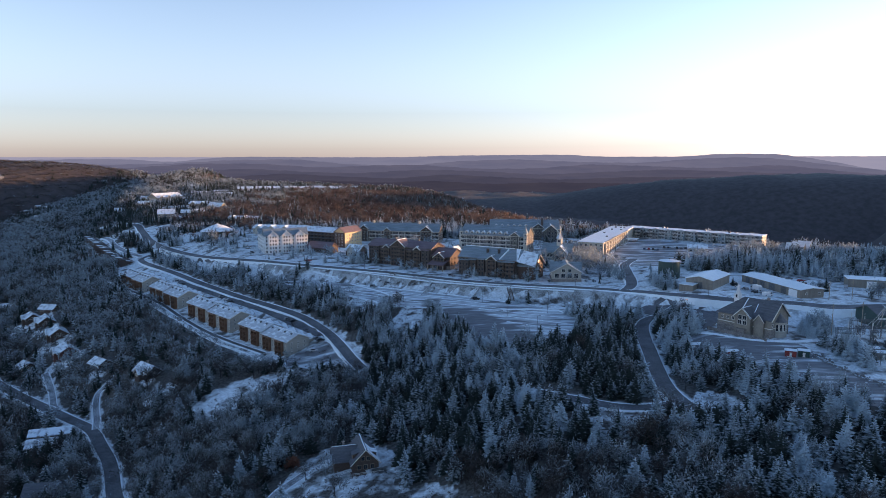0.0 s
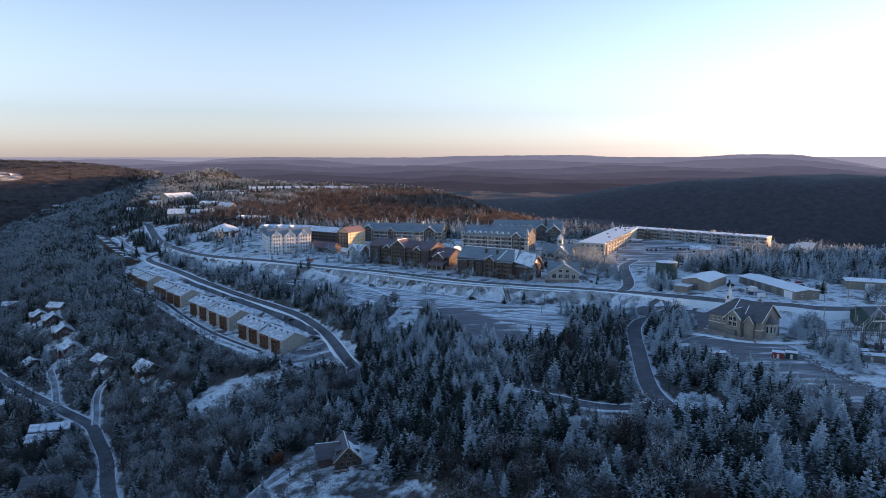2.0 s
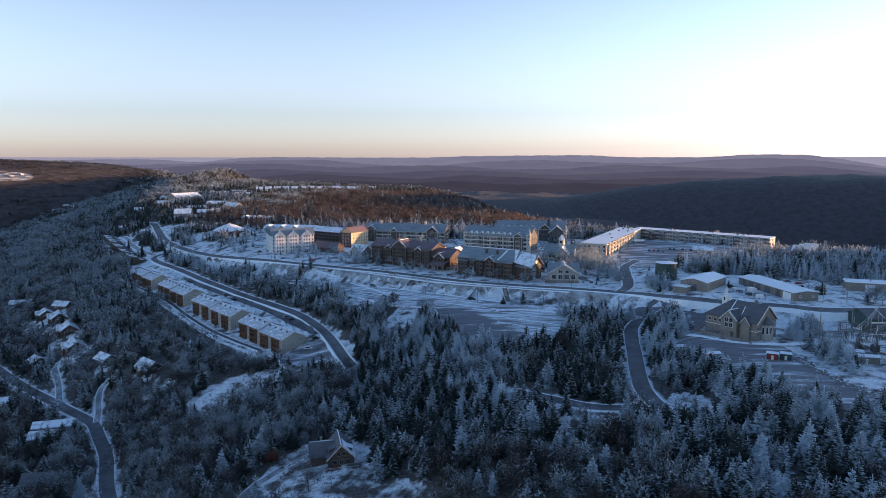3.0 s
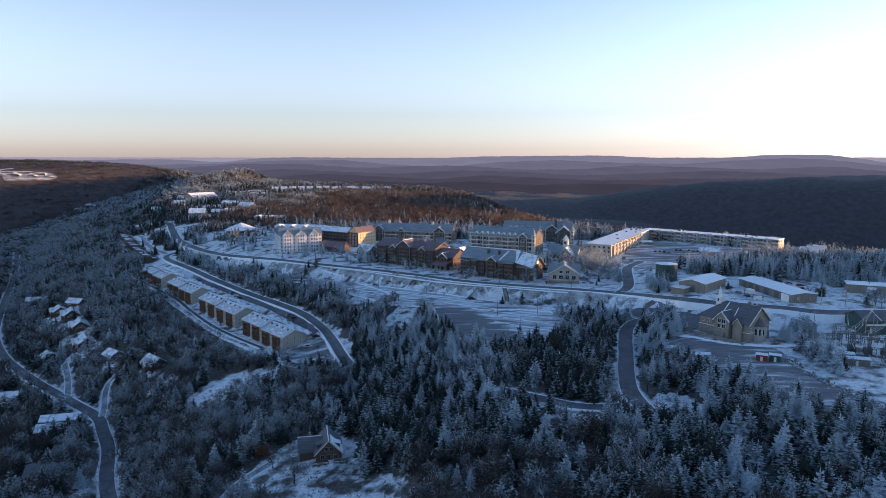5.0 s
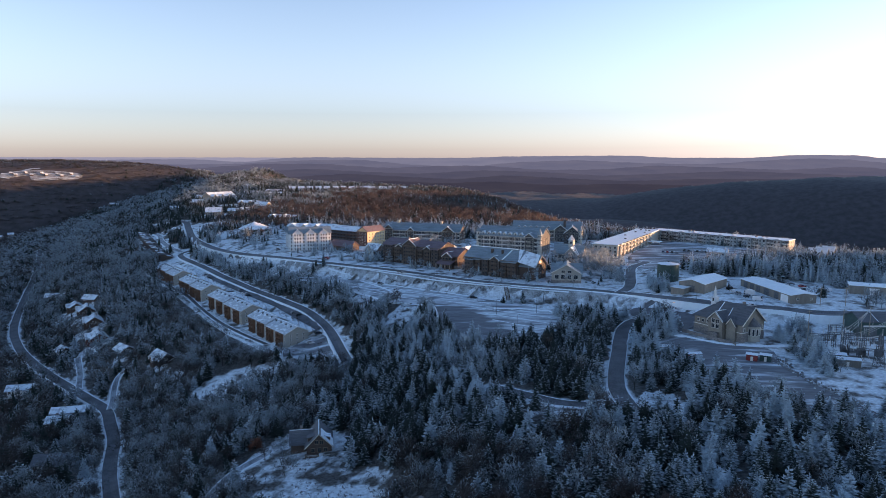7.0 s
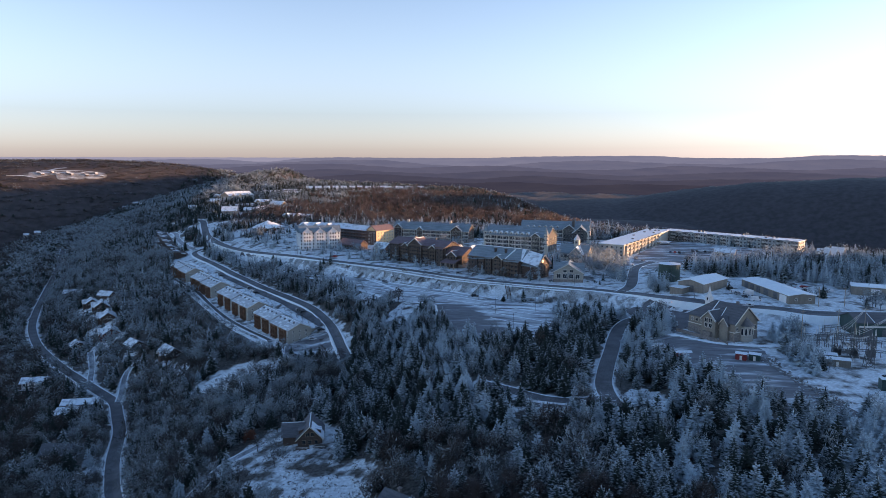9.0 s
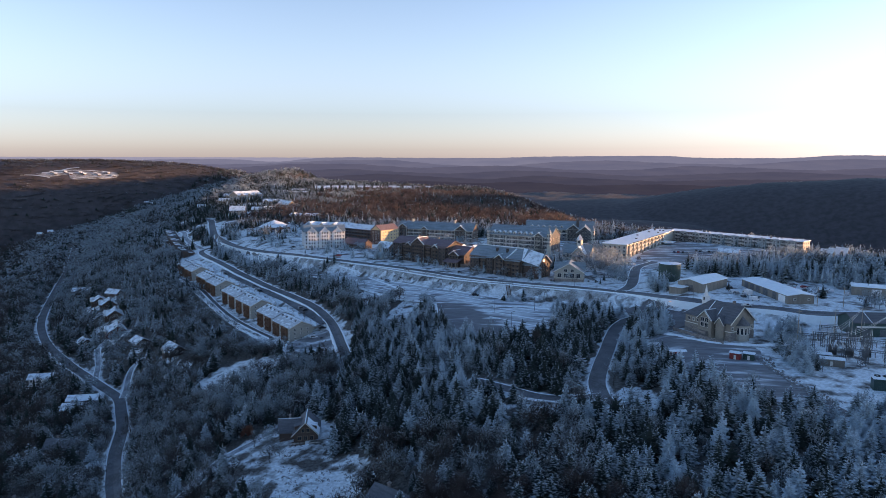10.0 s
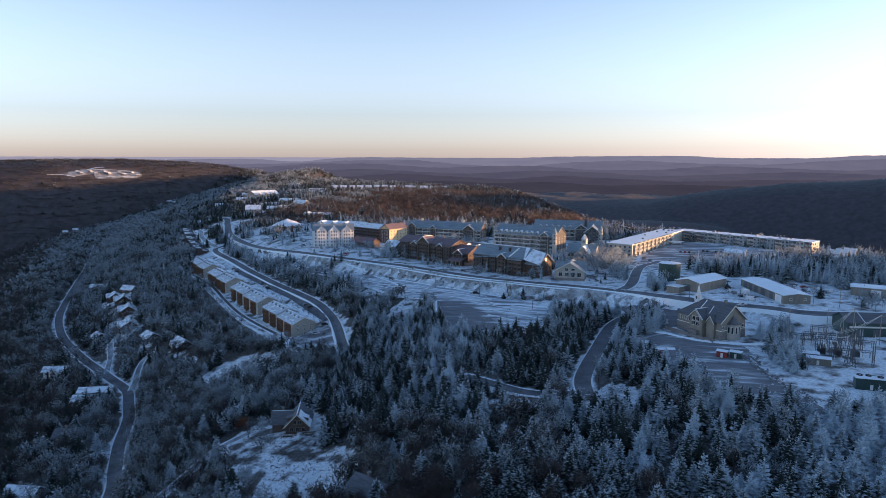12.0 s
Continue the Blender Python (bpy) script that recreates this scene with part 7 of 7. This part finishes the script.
def build_woods():
    rng = np.random.default_rng(7)
    xs, ys, steps = [], [], []
    bands = ((-120, 260, 120, 440, 4.7), (-520, -120, 120, 700, 5.8), (-120, 420, 440, 760, 5.2), (260, 420, 120, 440, 5.2), (-1150, -520, 300, 1800, 13.0), (-520, 40, 700, 1250, 6.6), (-520, 160, 1250, 1900, 10.0), (40, 420, 760, 1000, 8.0), (-500, 500, 0, 120, 14.0), (-1020, -440, 1800, 2350, 14.0), (-1950, -1020, 1450, 2350, 16.5), (420, 700, 0, 700, 13.0))
    for x0, x1, y0, y1, st in bands:
        x, y = grid(x0, x1, y0, y1, st, rng)
        xs.append(x), ys.append(y), steps.append(np.full(len(x), st))
    x, y, st = np.concatenate(xs), np.concatenate(ys), np.concatenate(steps)
    gap = np.full(len(x), 99.0)
    near = (np.hypot(x, y) < 1250)
    gap[near] = road_gap(x[near], y[near])
    keep = ~is_open(x, y) & (gap > 3.2)
    z = height(x, y)
    keep &= (z > -150)
    keep &= ~((y < 110) & (np.hypot(x - 40, y) < 60))
    x, y, st, z = x[keep], y[keep], st[keep], z[keep]
    # share of spruces: dense on the plateau's shoulder, in bands on the west slope
    f1, f2 = field(x, y, 26, 3.1), field(x, y, 70, 5.3)
    share = np.where(z > -14, 0.72, 0.06) + 0.55 * (f1 - 0.45) * 2 + 0.3 * (f2 - 0.5)
    share = np.where((y > 800) & (x > -330), 0.18 + 0.6 * (f1 - 0.5), share)
    share = np.where(y > 1400, 0.75, share)
    share = np.where((x > -215) & (x < -30) & (y > 375) & (y < 600) & (z > -24), 0.45 + 0.5 * (f1 - 0.5), share)
    share = np.where((x > -38) & (x < 200) & (y > 222) & (y < 400) & (z > -36), np.clip(0.62 + 0.9 * f1, 0.55, 0.97), share)
    share = np.where((z <= -14) & (x < -38), np.maximum(share, 0.14 + 0.35 * (field(x, y, 14, 6.1) > 0.56)), share)
    share = np.where((x > 84) & (x < 230) & (y > 110) & (y < 262), np.clip(0.6 + 0.8 * f1, 0.5, 0.97), share)
    share = np.where(x < -1020, 0.12 + 0.3 * (f1 - 0.5), share)
    patch = ((x - 45) / 38) ** 2 + ((y - 200) / 20) ** 2 < 1
    share = np.where(patch, 0.3, share)
    spruce = rng.random(len(x)) < share
    gx, gy, gs, gst = [], [], [], []
    for cx, cy, rx, ry, sh, full in GROVES:
        a, b = grid(cx - rx, cx + rx, cy - ry, cy + ry, 4.2, rng)
        ok = (((a - cx) / rx) ** 2 + ((b - cy) / ry) ** 2 < 1.1) & (rng.random(len(a)) < full) & (road_gap(a, b) > 1.5) & ~in_building(a, b, 2.0)
        gx.append(a[ok]), gy.append(b[ok]), gs.append(rng.random(ok.sum()) < sh), gst.append(np.full(ok.sum(), 4.2))
    # scattered small trees among the village's buildings
    a, b = grid(-320, 300, 430, 800, 8.0, rng)
    ok = within(VILLAGE, a, b) & ~within(HOTEL_LOT, a, b) & (b > curve(a, MAINROAD, 12) + 9) & (rng.random(len(a)) < 0.3) & (road_gap(a, b) > 2.5) & ~in_building(a, b, 1.5)
    ok &= ~((a > 180) & (a < 290) & (b > 395) & (b < 480))
    gx.append(a[ok]), gy.append(b[ok]), gs.append(rng.random(ok.sum()) < 0.35), gst.append(np.full(ok.sum(), 2.6))
    ok = ~in_building(x, y, 2.5)
    x, y, st, spruce = np.concatenate([x[ok], *gx]), np.concatenate([y[ok], *gy]), np.concatenate([st[ok], *gst]), np.concatenate([spruce[ok], *gs])
    grown = np.where((x > 165) & (x < 345) & (y > 450) & (y < 530), 1.4, 1.0) * np.where((x > 58) & (x < 165) & (y > 500 - 0.3 * (x - 58)) & (y < 610), 1.12, np.where((x > -140) & (x < -40) & (y > 515) & (y < 560), 1.3, 1.0))
    low = np.where((x > -215) & (x < -25) & (y > 375) & (y < 600) & (height(x, y) > -36), np.where(y > 500 - 0.9 * (x + 150), 0.95, 0.7), 1.0)
    big = grown * low * np.clip(st / 5.0, 0.5, 1.9) ** 0.55
    tall = np.where(spruce, rng.uniform(6.0, 12.8, len(x)), rng.uniform(6.0, 13.0, len(x)) * np.where((y > 690) & (x > -480), 0.75, 1.0)) * big
    tall = tall * np.where(x < -1020, 0.55, 1.0)
    girth = np.where(spruce, rng.uniform(1.0, 1.38, len(x)), rng.uniform(0.95, 1.35, len(x))) * np.clip(st / 5.5, 1, 1.8) * np.where(x < -1020, 1.7, 1.0)
    spots = np.column_stack((x, y, tall, girth))
    dist = np.hypot(x - 40, y)
    ahead = (y > 100) & (np.abs(np.arctan2(x - 40, y + 10)) < 0.9)
    # single trees: those on the near shoulder of the plateau
    taken = np.zeros(len(x), bool)
    single = ahead & (dist < 262) & (x > -80) & (x < 190)
    for kind, flag, tmpl, material in (("spruce_tree", spruce, [spruce_template(random.Random(k), 190) for k in range(6)], SPRUCE),
                                       ("bare_tree", ~spruce, [bare_template(random.Random(40 + k), 950, 0.0048, True, 0.36, 0.8) for k in range(6)], BROWN_TWIG)):
        order = np.flatnonzero(single & flag)
        order = order[np.argsort(dist[order])][:290]
        single_kind = np.zeros(len(x), bool)
        single_kind[order] = True
        trunk = Shape().tube(0, 0, -0.06, 0.85 if kind == "spruce_tree" else 0.4, 0.014, 0.004, 6).mesh("trunk", BARK)
        crowns = [raw_mesh("crown", *t, material) for t in tmpl]
        rimed = [raw_mesh("crown", *t, RIMED_SPRUCE) for t in tmpl] if kind == "spruce_tree" else crowns
        for q in order:
            px, py, h, g = spots[q]
            ob = new(kind)
            ob.matrix_basis = Matrix.LocRotScale((px, py, ground_at(px, py) - 0.1), Euler((0, 0, rng.uniform(0, 6.28))), (h * g, h * g, h))
            tagged(ob, "rimed evergreen spruce with frosted bough tips" if kind == "spruce_tree" else "leafless deciduous tree furred with rime", "tree", "trees of the near wood")
            part("trunk", trunk, None, ob)
            part("crown", (rimed if px > 92 + 10 * math.sin(py) else crowns)[int(rng.integers(len(crowns)))], None, ob)
        taken |= single_kind
    spruce_left, bare_left = spruce & ~taken, ~spruce & ~taken
    lod = np.where(ahead & (dist < 440), 0, np.where(ahead & (dist < 820), 1, 2))
    red = (~spruce) & (y > 690) & (x > -1020) & ((x > -330 + 200 * (field(x, y, 40, 2.7) - 0.5) + 0.1 * (y - 700)))
    S = ([spruce_template(random.Random(60 + k), 88, 5) for k in range(5)], [spruce_template(random.Random(70 + k), 34, 4) for k in range(4)], [spruce_template(random.Random(80 + k), 14, 3) for k in range(4)])
    B = ([bare_template(random.Random(90 + k), 262, 0.0150, True, 0.36, 0.58) for k in range(5)], [bare_template(random.Random(100 + k), 76, 0.031, False, 0.36, 0.75) for k in range(4)], [bare_template(random.Random(110 + k), 30, 0.045, False) for k in range(4)])
    for k in range(3):
        for name, flag, T, material, label in (("spruce_wood", spruce_left, S[k], SPRUCE, "wood of rimed dark spruces"), ("bare_wood", bare_left & ~red, B[k], TWIG, "wood of leafless rimed trees"), ("brown_wood", bare_left & red, B[k], RUST, "brown leafless wood on the far hill")):
            pick = flag & (lod == k)
            if pick.any():
                merged(name, T, spots[pick], material, label, rng, (0.42, 0.34, 0.16)[k])


def build_brush():
    """Knee-high rimed scrub and grass tussocks on the open snow."""
    rng = np.random.default_rng(11)
    x, y = grid(-330, 240, 190, 560, 2.6, rng)
    near_clear = np.zeros(len(x), bool)
    for cx, cy, rx, ry in CLEARINGS:
        near_clear |= ((x - cx) / (rx + 2)) ** 2 + ((y - cy) / (ry + 2)) ** 2 < 1
    below = curve(x, MAINROAD, 12) - y
    bank = (below > 5) & (below < 18) & (x > -130) & (x < 130)
    edge = (within(TERRACE, x, y) & (field(x, y, 9, 2.2) > 0.62)) | (near_clear & (y < 300) & (rng.random(len(x)) < 0.5))
    ok = (near_clear & (field(x, y, 7, 1.3) > 0.42) | bank & (rng.random(len(x)) < 0.75) | edge) & ~in_building(x, y, 1.5) & (road_gap(x, y) > 1.8) & ~within(LOT_PLAN, x, y)
    spots = np.column_stack((x, y, np.where(bank, rng.uniform(0.3, 0.9, len(x)), rng.uniform(0.5, 1.9, len(x))), rng.uniform(1.0, 1.8, len(x))))[ok]
    merged("brush", [bare_template(random.Random(130 + k), 30, 0.05, False, 0.5) for k in range(4)], spots, BROWN_TWIG, "low rimed scrub and dry grass on the snow", rng)


build_woods()
build_brush()


# one rust-leaved tree beside the near house
rust_tree = thing("bare_tree", "small tree holding rust-brown dead leaves", "tree", Matrix.LocRotScale((-57.4, 248.8, ground_at(-57.4, 248.8) - 0.1), Euler((0, 0, 1)), (8, 8, 6.5)), "trees of the near wood")
part("trunk", Shape().tube(0, 0, -0.06, 0.4, 0.014, 0.006, 6), BARK, rust_tree)
part("crown", raw_mesh("crown", *bare_template(random.Random(5), 600, 0.02), DEAD_LEAF), None, rust_tree, "rust-brown dead leaves")
